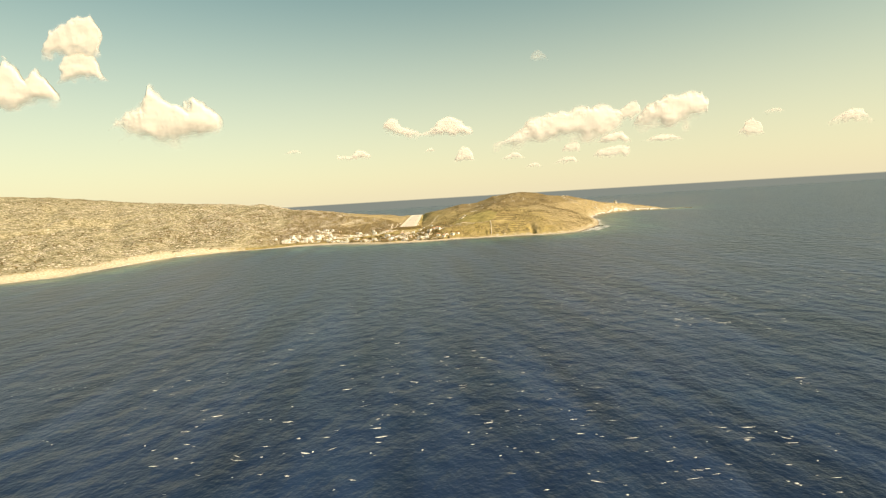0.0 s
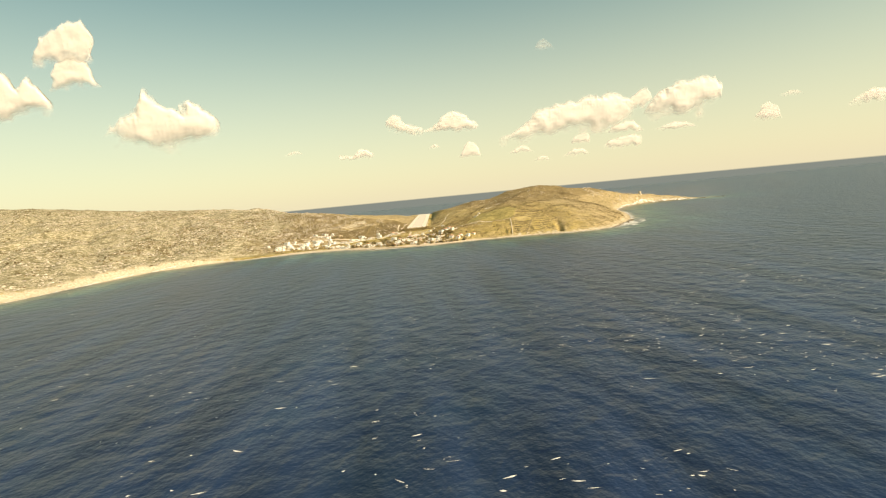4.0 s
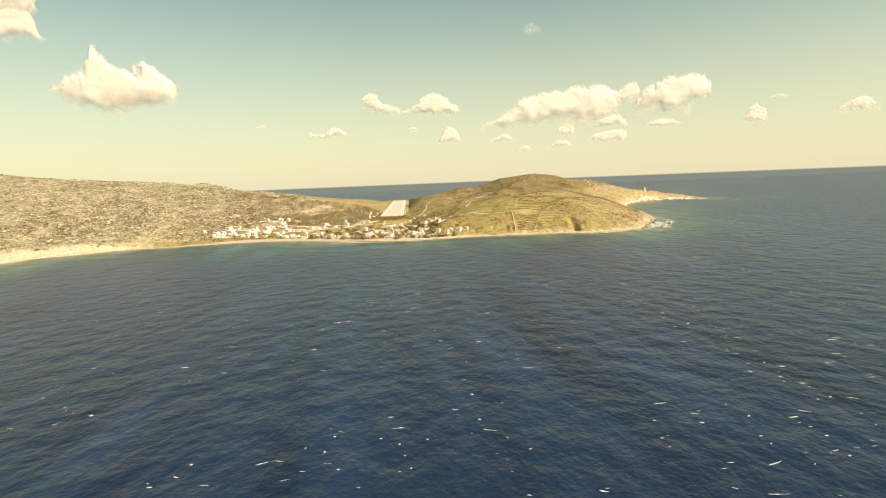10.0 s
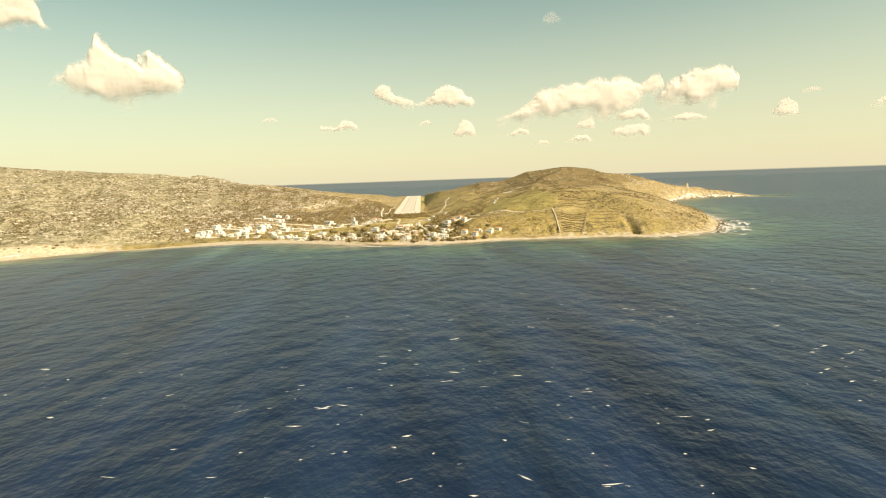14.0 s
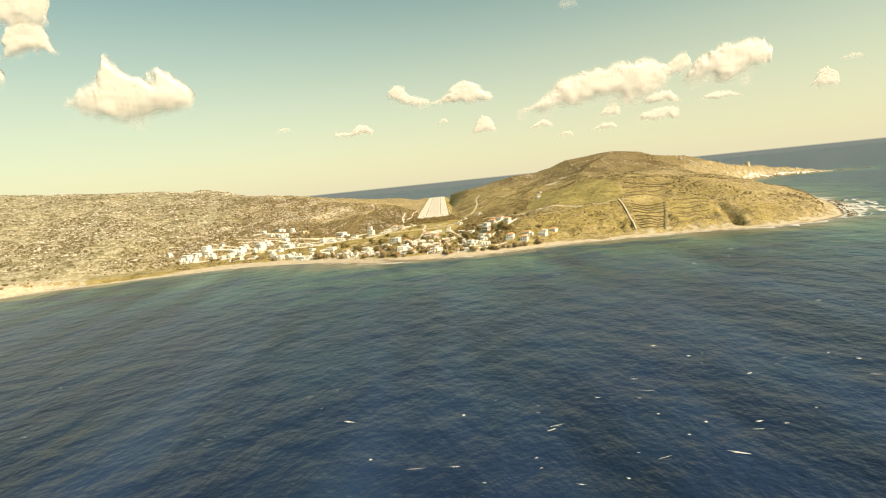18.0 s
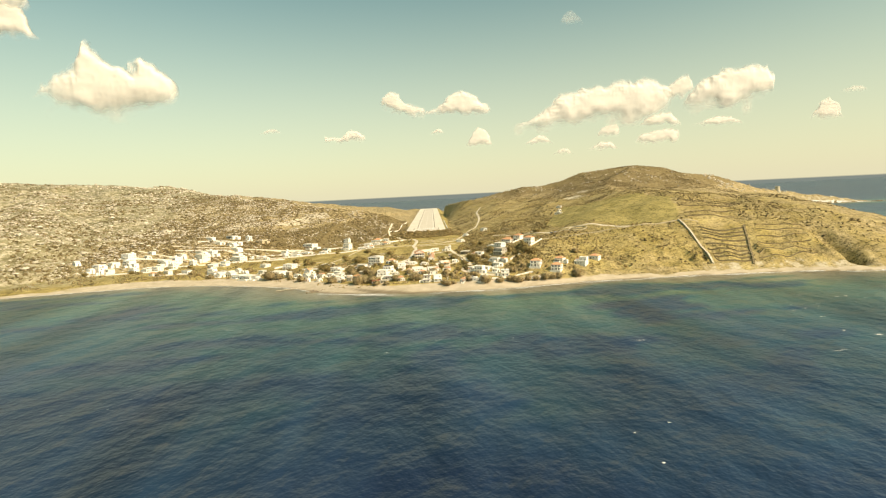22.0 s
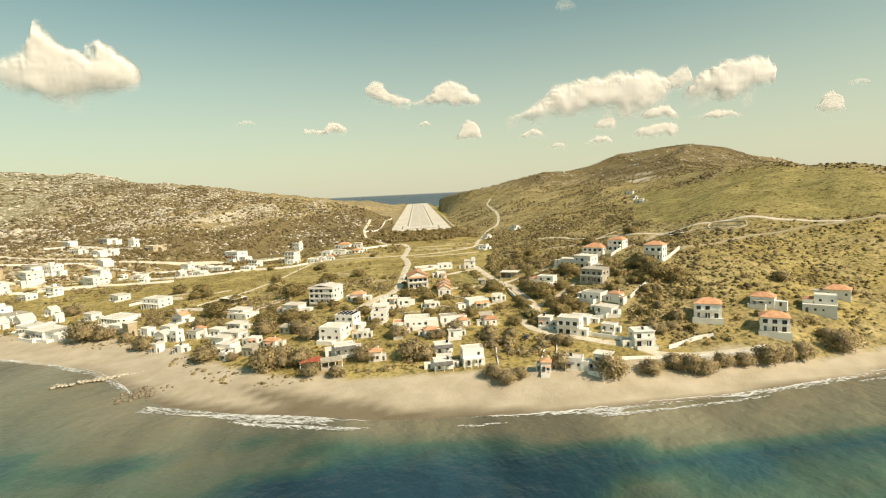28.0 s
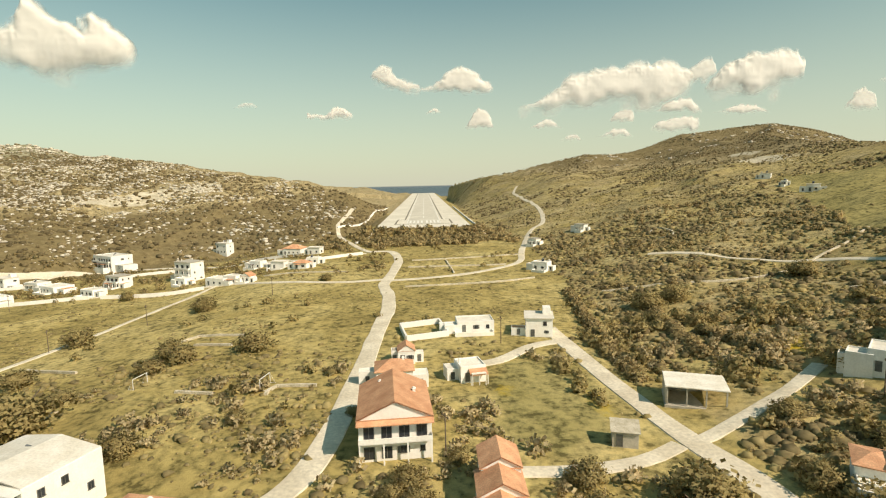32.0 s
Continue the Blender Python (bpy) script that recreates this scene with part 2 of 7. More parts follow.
def sheet(xs, ys, z):
    nx, ny = len(xs), len(ys)
    gx, gy = np.meshgrid(xs, ys)
    verts = np.stack([gx, gy, z], -1).reshape(-1, 3)
    i = np.arange(nx - 1)[None, :] + np.arange(ny - 1)[:, None] * nx
    faces = np.stack([i, i + 1, i + 1 + nx, i + nx], -1).reshape(-1, 4)
    me = bpy.data.meshes.new("sheet")
    me.vertices.add(len(verts))
    me.vertices.foreach_set("co", verts.ravel())
    me.loops.add(faces.size)
    me.loops.foreach_set("vertex_index", faces.ravel())
    me.polygons.add(len(faces))
    me.polygons.foreach_set("loop_start", np.arange(0, faces.size, 4))
    me.polygons.foreach_set("loop_total", np.full(len(faces), 4))
    me.polygons.foreach_set("use_smooth", np.ones(len(faces), bool))
    me.update()
    return me


def attribute(me, name, values):
    a = me.attributes.new(name, "FLOAT", "POINT")
    a.data.foreach_set("value", np.asarray(values, np.float32).ravel())


gx, gy = spaced(-3300, 1120, -240, 420, 3.0, 1.016, 30), spaced(640, 3200, 1180, 1640, 3.0, 1.018, 30)
GX, GY = np.meshgrid(gx, gy)
GZ, GD = height(GX, GY)
GREEN_FIELD = [(216, 1281), (196, 1287), (172, 1304), (140, 1344), (128, 1372), (160, 1440), (182, 1478), (206, 1428), (236, 1398), (247, 1352), (232, 1310)]
GREEN_SLOPE = [(100, 1232), (205, 1214), (214, 1270), (180, 1286), (140, 1296), (104, 1274), (92, 1250)]
TERRACES = [(208, 1214), (236, 1208), (300, 1210), (305, 1262), (262, 1276), (222, 1276)]
CROPS = [(15, 1306), (16.5, 1318), (20, 1328.5), (31.5, 1326), (32, 1316), (29.5, 1304), (21, 1298.5)]


WET_HOLLOW = [(-52, 1230), (-44.5, 1227), (-36.6, 1222), (-27, 1217), (-17.7, 1213), (-11, 1209), (-6, 1203), (-17, 1202), (-27, 1207), (-33, 1212), (-38, 1216), (-44, 1222)]
CLEARINGS = [[(56.8, 1335.3), (68.1, 1321.2), (63.6, 1316.6), (58.1, 1322.0), (53.7, 1328.6)], [(46.5, 1324.0), (53.1, 1320.2), (55.0, 1312.4), (53.2, 1309.6), (48.9, 1314.0), (45.2, 1318.6)]]


def patch(points, x, y, size=12.0, rag=7.0, seed=80):
    """One inside a field, nought outside, with a slightly uneven edge."""
    dx, dy = (fbm(x / size, y / size, 3, seed) - 0.5) * rag, (fbm(x / size, y / size, 3, seed + 9) - 0.5) * rag
    return inside(points, x + dx, y + dy).astype(float)


def ground_masks(x, y, z, d):
    sand = step(27, 15, d + 10 * step(72, 100, x) + (fbm(x / 14, y / 14, 3, 21) - 0.5) * 9) * step(-330, -240, x) * step(140, 95, x)
    strip = step(13, 7, d + 4 * step(130, 170, x) + 4 * step(-300, -380, x) + (fbm(x / 9, y / 9, 2, 22) - 0.5) * 8)
    sand = np.maximum(sand, strip * (0.9 - 0.5 * step(400, 470, x)))
    d_w, _ = along(WEST_FOOT, x, y)
    d_e, _ = along(EAST_FOOT, x, y)
    west = x < np.interp(y, [p[1] for p in WEST_FOOT], [p[0] for p in WEST_FOOT])
    east = x > np.interp(y, [p[1] for p in EAST_FOOT], [p[0] for p in EAST_FOOT])
    rock = np.where(west, 0.33 + 0.07 * step(-90, -330, x), 0.06) + np.where(east, 0.06 + 0.20 * step(72, 92, z), 0)
    quarry = 0.80 * step(11, 4, along([(-300, 1532, 0), (-235, 1538, 0), (-185, 1556, 0), (-150, 1592, 0), (-120, 1632, 0)], x, y)[0])
    quarry = np.maximum(quarry, 0.42 * step(30, 8, along([(-420, 1400, 0), (-300, 1450, 0), (-215, 1510, 0)], x, y)[0]))
    rock = np.maximum(rock, quarry)
    cape = step(640, 760, x)
    rock = np.maximum(rock, cape * 0.42)
    cliff = step(28, 10, d) * (step(-330, -420, x) + 0.55 * step(120, 220, x))
    rock = np.maximum(rock, cliff * 0.9)
    rock = np.maximum(rock, 0.52 * step(75, 25, d) * step(-300, -380, x))
    valley = ~west & ~east
    grass = np.where(valley, 0.85, np.where(east, 0.5 - 0.25 * step(330, 420, x) - 0.4 * step(44, 56, z) * step(1480, 1600, y), 0.12))
    lush = np.maximum(patch(GREEN_FIELD, x, y), patch(CROPS, x, y, 5, 2))
    grass = np.maximum(grass, lush)
    for field in CLEARINGS:
        grass = np.maximum(grass, patch(field, x, y, 8, 5, 83))
    grass = np.maximum(grass, 0.62 * patch(GREEN_SLOPE, x, y, 14, 16, 85))
    grass = np.maximum(grass, 0.55 * patch(TERRACES, x, y, 14, 10, 87))
    scar = np.exp(-(((x - 212) / 18) ** 2 + ((y - 1530) / 26) ** 2)) + np.exp(-(((x - 248) / 9) ** 2 + ((y - 1600) / 22) ** 2))
    rock = np.where(lush > 0, 0, np.maximum(rock, 0.75 * scar))
    bloom = 0.9 * np.exp(-(((x - 19) / 1.6) ** 2 + ((y - 1317) / 3.0) ** 2)) + np.exp(-(((x - 29) / 1.4) ** 2 + ((y - 1311) / 6.0) ** 2)) + 0.9 * np.exp(-(((x - 14) / 1.4) ** 2 + ((y - 1302) / 2.4) ** 2))
    bloom = bloom + 0.7 * np.exp(-(((x - 62) / 5) ** 2 + ((y - 1318) / 4) ** 2))
    return np.clip(sand, 0, 1), np.clip(rock, 0, 1), np.clip(grass, 0, 1), lush, np.clip(bloom, 0, 1)


g_sand, g_rock, g_grass, g_lush, g_bloom = ground_masks(GX, GY, GZ, GD)


def ground_material():
    m, n, l, b = node_mat("ground")
    tc = n.new("ShaderNodeTexCoord")

    def noise_at(scale, detail=5, rough=0.6):
        q = n.new("ShaderNodeTexNoise")
        q.inputs["Scale"].default_value, q.inputs["Detail"].default_value, q.inputs["Roughness"].default_value = scale, detail, rough
        l.new(tc.outputs["Object"], q.inputs["Vector"])
        return q.outputs["Fac"]

    def ramp(src, *stops):
        r = n.new("ShaderNodeValToRGB")
        e = r.color_ramp.elements
        while len(e) < len(stops):
            e.new(0.5)
        for k, (p, c) in enumerate(stops):
            e[k].position, e[k].color = p, (*c, 1)
        l.new(src, r.inputs["Fac"])
        return r.outputs["Color"]

    def mix(fac, a, c):
        q = n.new("ShaderNodeMix")
        q.data_type = "RGBA"
        l.new(fac, q.inputs["Factor"])
        l.new(a, q.inputs["A"])
        l.new(c, q.inputs["B"])
        return q.outputs["Result"]

    def attr(name):
        a = n.new("ShaderNodeAttribute")
        a.attribute_name = name
        return a.outputs["Fac"]

    def edge(mask, noise_out, width=0.18, amount=0.9):
        """A mask with a ragged, noisy edge."""
        s = n.new("ShaderNodeMath")
        s.operation = "MULTIPLY_ADD"
        l.new(noise_out, s.inputs[0])
        s.inputs[1].default_value = amount
        l.new(mask, s.inputs[2])
        r = n.new("ShaderNodeMapRange")
        c = 0.5 + amount * 0.5
        r.inputs["From Min"].default_value, r.inputs["From Max"].default_value = c - width, c + width
        l.new(s.outputs[0], r.inputs["Value"])
        return r.outputs["Result"]

    scrub = ramp(noise_at(0.16, 8, 0.7), (0.34, (0.205, 0.158, 0.080)), (0.5, (0.32, 0.257, 0.14)), (0.66, (0.45, 0.372, 0.23)))
    grass = ramp(noise_at(0.045, 8, 0.65), (0.34, (0.232, 0.182, 0.068)), (0.5, (0.34, 0.268, 0.104)), (0.66, (0.462, 0.375, 0.168)))
    rock = ramp(noise_at(0.3, 8, 0.75), (0.3, (0.31, 0.27, 0.185)), (0.5, (0.51, 0.455, 0.33)), (0.66, (0.67, 0.615, 0.47)))
    sand = ramp(noise_at(0.12, 6), (0.35, (0.45, 0.385, 0.275)), (0.65, (0.58, 0.505, 0.38)))
    speck = noise_at(0.11, 9, 0.78)
    col = mix(edge(attr("grass"), noise_at(0.06, 6)), scrub, grass)
    green = ramp(noise_at(0.09, 6), (0.35, (0.25, 0.212, 0.082)), (0.65, (0.335, 0.282, 0.12)))
    col = mix(edge(attr("lush"), noise_at(0.3, 4), 0.3, 0.25), col, green)
    flower = ramp(noise_at(1.4, 4), (0.3, (0.40, 0.28, 0.03)), (0.7, (0.62, 0.44, 0.05)))
    # tussocks and low cushions: dark and pale flecks a stride across
    tuft = n.new("ShaderNodeMix")
    tuft.data_type, tuft.blend_type = "RGBA", "MULTIPLY"
    tuft.inputs["Factor"].default_value = 1.0
    l.new(col, tuft.inputs["A"])
    fleck_a, fleck_b = noise_at(0.85, 3, 0.6), noise_at(0.26, 4, 0.65)
    both = n.new("ShaderNodeMath")
    both.operation = "MULTIPLY_ADD"
    l.new(fleck_a, both.inputs[0])
    both.inputs[1].default_value = 0.8
    half = n.new("ShaderNodeMath")
    half.operation = "MULTIPLY"
    half.inputs[1].default_value = 0.6
    l.new(fleck_b, half.inputs[0])
    l.new(half.outputs[0], both.inputs[2])
    l.new(ramp(both.outputs[0], (0.55, (0.40, 0.41, 0.38)), (0.64, (0.86, 0.88, 0.86)), (0.80, (1.34, 1.32, 1.28))), tuft.inputs["B"])
    col = tuft.outputs["Result"]
    col = mix(edge(attr("bloom"), noise_at(0.9, 5), 0.2, 0.8), col, flower)
    thicket = ramp(noise_at(0.35, 6, 0.7), (0.35, (0.15, 0.115, 0.055)), (0.65, (0.255, 0.20, 0.10)))
    col = mix(edge(attr("dense"), noise_at(0.07, 6, 0.7), 0.2, 0.7), col, thicket)
    col = mix(edge(attr("rock"), speck, 0.05, 1.0), col, rock)
    col = mix(edge(attr("sand"), noise_at(0.4, 4), 0.15, 0.4), col, sand)
    # the long bare hill is paler and greyer
    pale = ramp(noise_at(0.05, 6, 0.7), (0.38, (0.135, 0.128, 0.070)), (0.62, (0.31, 0.292, 0.18)))
    weight = n.new("ShaderNodeMath")
    weight.operation = "MULTIPLY"
    weight.inputs[1].default_value = 1.1
    l.new(attr("terrace"), weight.inputs[0])
    col = mix(weight.outputs[0], col, pale)
    # old terraces: stone risers follow the contours of the west hill
    where = n.new("ShaderNodeSeparateXYZ")
    l.new(tc.outputs["Object"], where.inputs[0])
    bend = n.new("ShaderNodeMath")
    bend.operation = "MULTIPLY_ADD"
    l.new(noise_at(0.042, 7, 0.7), bend.inputs[0])
    bend.inputs[1].default_value = 38.0
    l.new(where.outputs["Z"], bend.inputs[2])
    turn = n.new("ShaderNodeMath")
    turn.operation = "MULTIPLY"
    turn.inputs[1].default_value = 1.05
    l.new(bend.outputs[0], turn.inputs[0])
    wave = n.new("ShaderNodeMath")
    wave.operation = "SINE"
    l.new(turn.outputs[0], wave.inputs[0])
    riser = n.new("ShaderNodeMapRange")
    riser.inputs["From Min"].default_value, riser.inputs["From Max"].default_value = 0.10, 0.60
    l.new(wave.outputs[0], riser.inputs["Value"])
    worn = n.new("ShaderNodeMapRange")
    worn.inputs["From Min"].default_value, worn.inputs["From Max"].default_value = 0.34, 0.50
    l.new(noise_at(0.05, 5, 0.7), worn.inputs["Value"])
    both_a, both_b = n.new("ShaderNodeMath"), n.new("ShaderNodeMath")
    both_a.operation = both_b.operation = "MULTIPLY"
    l.new(riser.outputs["Result"], both_a.inputs[0])
    l.new(worn.outputs["Result"], both_a.inputs[1])
    l.new(both_a.outputs[0], both_b.inputs[0])
    l.new(attr("terrace"), both_b.inputs[1])
    col = mix(both_b.outputs[0], col, rock)
    damp = n.new("ShaderNodeMix")
    damp.data_type, damp.blend_type = "RGBA", "MULTIPLY"
    l.new(attr("wet"), damp.inputs["Factor"])
    l.new(col, damp.inputs["A"])
    damp.inputs["B"].default_value = (0.42, 0.40, 0.36, 1)
    l.new(damp.outputs["Result"], b.inputs["Base Color"])
    b.inputs["Roughness"].default_value = 0.95
    b.inputs["Specular IOR Level"].default_value = 0.1
    bp = n.new("ShaderNodeBump")
    bp.inputs["Strength"].default_value, bp.inputs["Distance"].default_value = 0.6, 0.9
    l.new(speck, bp.inputs["Height"])
    l.new(bp.outputs["Normal"], b.inputs["Normal"])
    return m


ground_mesh = sheet(gx, gy, GZ)
for key, values in (("sand", g_sand), ("rock", g_rock), ("grass", g_grass), ("lush", g_lush), ("bloom", g_bloom), ("dense", np.maximum(step(62, 30, along([(-300, 1450, 0), (-160, 1500, 0), (-60, 1545, 0), (-20, 1600, 0)], GX, GY)[0]) * step(1438, 1456, GY + 0.25 * GX + 30), 0.62 * step(46, 58, GZ) * step(1530, 1600, GY) * step(60, 120, GX))), ("terrace", 0.78 * step(-210, -400, GX) * step(14, 40, GD)), ("wet", np.clip(step(0.3, 0.05, GZ) * step(-130, -60, GX) + 0.95 * step(-1.6, 1.6, np.where(inside(WET_HOLLOW, GX, GY), 1, -1) * along(WET_HOLLOW + WET_HOLLOW[:1], GX, GY)[0]), 0, 1))):
    attribute(ground_mesh, key, values)
ground_mesh.materials.append(ground_material())
ground = tagged(new("ground", ground_mesh), "dry hilly island ground with scrub, grass and pale rock", "ground", kind="structure")


def ground_at(x, y):
    """Height of the built sheet at a place."""
    i = int(np.clip(np.searchsorted(gx, x) - 1, 0, len(gx) - 2))
    j = int(np.clip(np.searchsorted(gy, y) - 1, 0, len(gy) - 2))
    u, v = (x - gx[i]) / (gx[i + 1] - gx[i]), (y - gy[j]) / (gy[j + 1] - gy[j])
    return float((GZ[j, i] * (1 - u) + GZ[j, i + 1] * u) * (1 - v) + (GZ[j + 1, i] * (1 - u) + GZ[j + 1, i + 1] * u) * v)


# ---- the sea ----
def sea_material():
    m, n, l, b = node_mat("sea_water")
    tc = n.new("ShaderNodeTexCoord")
    mp = n.new("ShaderNodeMapping")
    mp.inputs["Rotation"].default_value = (0, 0, radians(-24))
    mp.inputs["Scale"].default_value = (0.75, 0.62, 1.0)
    l.new(tc.outputs["Object"], mp.inputs["Vector"])
    swell, chop, foam = n.new("ShaderNodeTexNoise"), n.new("ShaderNodeTexNoise"), n.new("ShaderNodeTexNoise")
    for q, s, d in ((swell, 0.09, 5), (chop, 0.55, 6), (foam, 0.02, 3)):
        q.inputs["Scale"].default_value, q.inputs["Detail"].default_value = s, d
        l.new((mp if q is not foam else tc).outputs[0 if q is not foam else "Object"], q.inputs["Vector"])
    a = n.new("ShaderNodeAttribute")
    a.attribute_name = "shallow"
    ns = n.new("ShaderNodeMath")
    ns.operation = "MULTIPLY_ADD"
    l.new(foam.outputs["Fac"], ns.inputs[0])
    ns.inputs[1].default_value = 0.34
    ns2 = n.new("ShaderNodeMath")
    ns2.operation = "SUBTRACT"
    l.new(a.outputs["Fac"], ns2.inputs[0])
    ns2.inputs[1].default_value = 0.17
    l.new(ns2.outputs[0], ns.inputs[2])
    r = n.new("ShaderNodeValToRGB")
    e = r.color_ramp.elements
    stops = ((0.0, (0.010, 0.025, 0.060)), (0.16, (0.013, 0.037, 0.070)), (0.36, (0.024, 0.074, 0.080)), (0.66, (0.062, 0.118, 0.082)), (0.95, (0.20, 0.18, 0.115)))
    while len(e) < 5:
        e.new(0.5)
    for k, (p, c) in enumerate(stops):
        e[k].position, e[k].color = p, (*c, 1)
    l.new(ns.outputs[0], r.inputs["Fac"])
    wind_map, wind = n.new("ShaderNodeMapping"), n.new("ShaderNodeTexNoise")
    wind_map.inputs["Scale"].default_value = (1.0, 0.13, 1.0)
    wind_map.inputs["Rotation"].default_value = (0, 0, radians(7))
    wind.inputs["Scale"].default_value, wind.inputs["Detail"].default_value = 0.035, 6
    l.new(tc.outputs["Object"], wind_map.inputs["Vector"])
    l.new(wind_map.outputs[0], wind.inputs["Vector"])
    gust = n.new("ShaderNodeMapRange")
    gust.inputs["From Min"].default_value, gust.inputs["From Max"].default_value = 0.35, 0.68
    gust.inputs["To Min"].default_value, gust.inputs["To Max"].default_value = 0.62, 1.45
    l.new(wind.outputs["Fac"], gust.inputs["Value"])
    shade = n.new("ShaderNodeHueSaturation")
    l.new(r.outputs["Color"], shade.inputs["Color"])
    l.new(gust.outputs["Result"], shade.inputs["Value"])
    l.new(shade.outputs["Color"], b.inputs["Base Color"])
    b.inputs["Roughness"].default_value = 0.3
    b.inputs["IOR"].default_value = 1.33
    b1, b2 = n.new("ShaderNodeBump"), n.new("ShaderNodeBump")
    b1.inputs["Distance"].default_value, b1.inputs["Strength"].default_value = 5.0, 0.6
    b2.inputs["Distance"].default_value, b2.inputs["Strength"].default_value = 0.9, 0.42
    l.new(swell.outputs["Fac"], b1.inputs["Height"])
    l.new(chop.outputs["Fac"], b2.inputs["Height"])
    l.new(b1.outputs["Normal"], b2.inputs["Normal"])
    l.new(b2.outputs["Normal"], b.inputs["Normal"])
    return m


sx, sy = spaced(-16000, 16000, -500, 640, 6.0, 1.06, 700), spaced(-1500, 17000, 1120, 1320, 6.0, 1.06, 700)
SX, SY = np.meshgrid(sx, sy)
s_coast, _ = along(COAST, SX, SY)
sea_mesh = sheet(sx, sy, np.zeros_like(SX))
attribute(sea_mesh, "shallow", np.exp(-s_coast / 110) * (1 - 0.62 * step(0.56, 0.64, fbm(SX / 60 + 3, SY / 18, 4, 91)) * step(6, 20, s_coast)))
sea_mesh.materials.append(sea_material())
sea = tagged(new("water", sea_mesh), "wind-blown dark blue sea with turquoise shallows", "sea", kind="structure")

# ---- the runway ----
concrete = grain("pale_runway_concrete", (0.62, 0.57, 0.46), (0.76, 0.71, 0.60), 0.05, 0.9, 0.12)


def slab(name, s0, s1, c0, c1, z0, z1, mat):
    """A flat slab along the runway's axis."""
    side = Vector((AXIS.y, -AXIS.x))
    pts = [RUNWAY_A + AXIS * s + side * c for s, c in ((s0, c0), (s1, c0), (s1, c1), (s0, c1))]
    verts = [(p.x, p.y, z) for z in (z0, z1) for p in pts]
    faces = [(3, 2, 1, 0), (4, 5, 6, 7), (0, 1, 5, 4), (1, 2, 6, 5), (2, 3, 7, 6), (3, 0, 4, 7)]
    me = mesh_of(name, verts, faces, mat)
    me.flip_normals()
    return new(name, me)


runway = tagged(slab("runway", 0, 950, -25, 25, 16.0, 18.0, concrete), "pale concrete runway strip on a levelled terrace", "runway", kind="structure")
# runway paint, drains and edges
asphalt = grain("bleached_asphalt", (0.54, 0.50, 0.41), (0.66, 0.62, 0.52), 0.08, 0.9, 0.12)
paint = grain("worn_white_paint", (0.74, 0.72, 0.66), (0.82, 0.80, 0.74), 0.4, 0.8, 0.1)
drain_mat = grain("damp_drain_concrete", (0.17, 0.15, 0.11), (0.26, 0.23, 0.17), 0.3, 0.9, 0.2)
stone = grain("dry_field_stone", (0.48, 0.42, 0.30), (0.68, 0.61, 0.48), 0.7, 0.95, 0.35, 0.6, 0.15)
whitewash = grain("whitewash", (0.80, 0.77, 0.70), (0.88, 0.86, 0.80), 0.35, 0.85, 0.06, 0.15, 0.03, tint=0.07)
dirt = grain("pale_dirt_road", (0.58, 0.51, 0.385), (0.72, 0.655, 0.52), 0.25, 0.95, 0.15)
track = grain("worn_dirt_track", (0.36, 0.30, 0.19), (0.50, 0.43, 0.30), 0.3, 0.95, 0.2)


def part(name, me, parent, label=""):
    ob = new(name, me)
    ob.parent = parent
    if label:
        ob["label"] = label
    return ob


def as_part(ob, parent):
    ob.parent = parent
    return ob


as_part(slab("runway_pavement", 24, 948, -10, 10, 17.9, 18.02, asphalt), runway)
for c in range(8):
    off = -8.3 + c * 2.2 + (0.9 if c > 3 else 0)
    as_part(slab("threshold_stripe", 30, 50, off, off + 1.1, 18.0, 18.035, paint), runway)
for s in range(12):
    as_part(slab("centre_line", 75 + s * 40, 95 + s * 40, -0.35, 0.35, 18.0, 18.035, paint), runway)
for side in (-1, 1):
    as_part(slab("runway_edge_line", 28, 940, side * 9.6 - 0.25, side * 9.6 + 0.25, 18.0, 18.035, paint), runway)
    as_part(slab("drain", 60, 900, side * 11.6 - 0.5, side * 11.6 + 0.5, 17.9, 18.03, drain_mat), runway)
    as_part(slab("drain", 22, 60, side * 16 - 0.5, side * 16 + 0.5, 17.9, 18.03, drain_mat), runway)
    as_part(slab("drain", 59.5, 60.5, min(side * 16.5, side * 11.1), max(side * 16.5, side * 11.1), 17.9, 18.034, drain_mat), runway)
as_part(slab("drain", 21.5, 22.5, -16.5, 16.5, 17.9, 18.034, drain_mat), runway)


def smooth_line(points, gap=3.0):
    """Evenly spaced points on a rounded line."""
    p = [Vector(q) for q in points]
    out = []
    for i in range(len(p) - 1):
        a, b, c, d = p[max(i - 1, 0)], p[i], p[i + 1], p[min(i + 2, len(p) - 1)]
        n = max(2, int((c - b).length / gap))
        for k in range(n):
            t = k / n
            out.append(0.5 * ((2 * b) + (c - a) * t + (2 * a - 5 * b + 4 * c - d) * t * t + (3 * b - a - 3 * c + d) * t ** 3))
    out.append(p[-1])
    return out


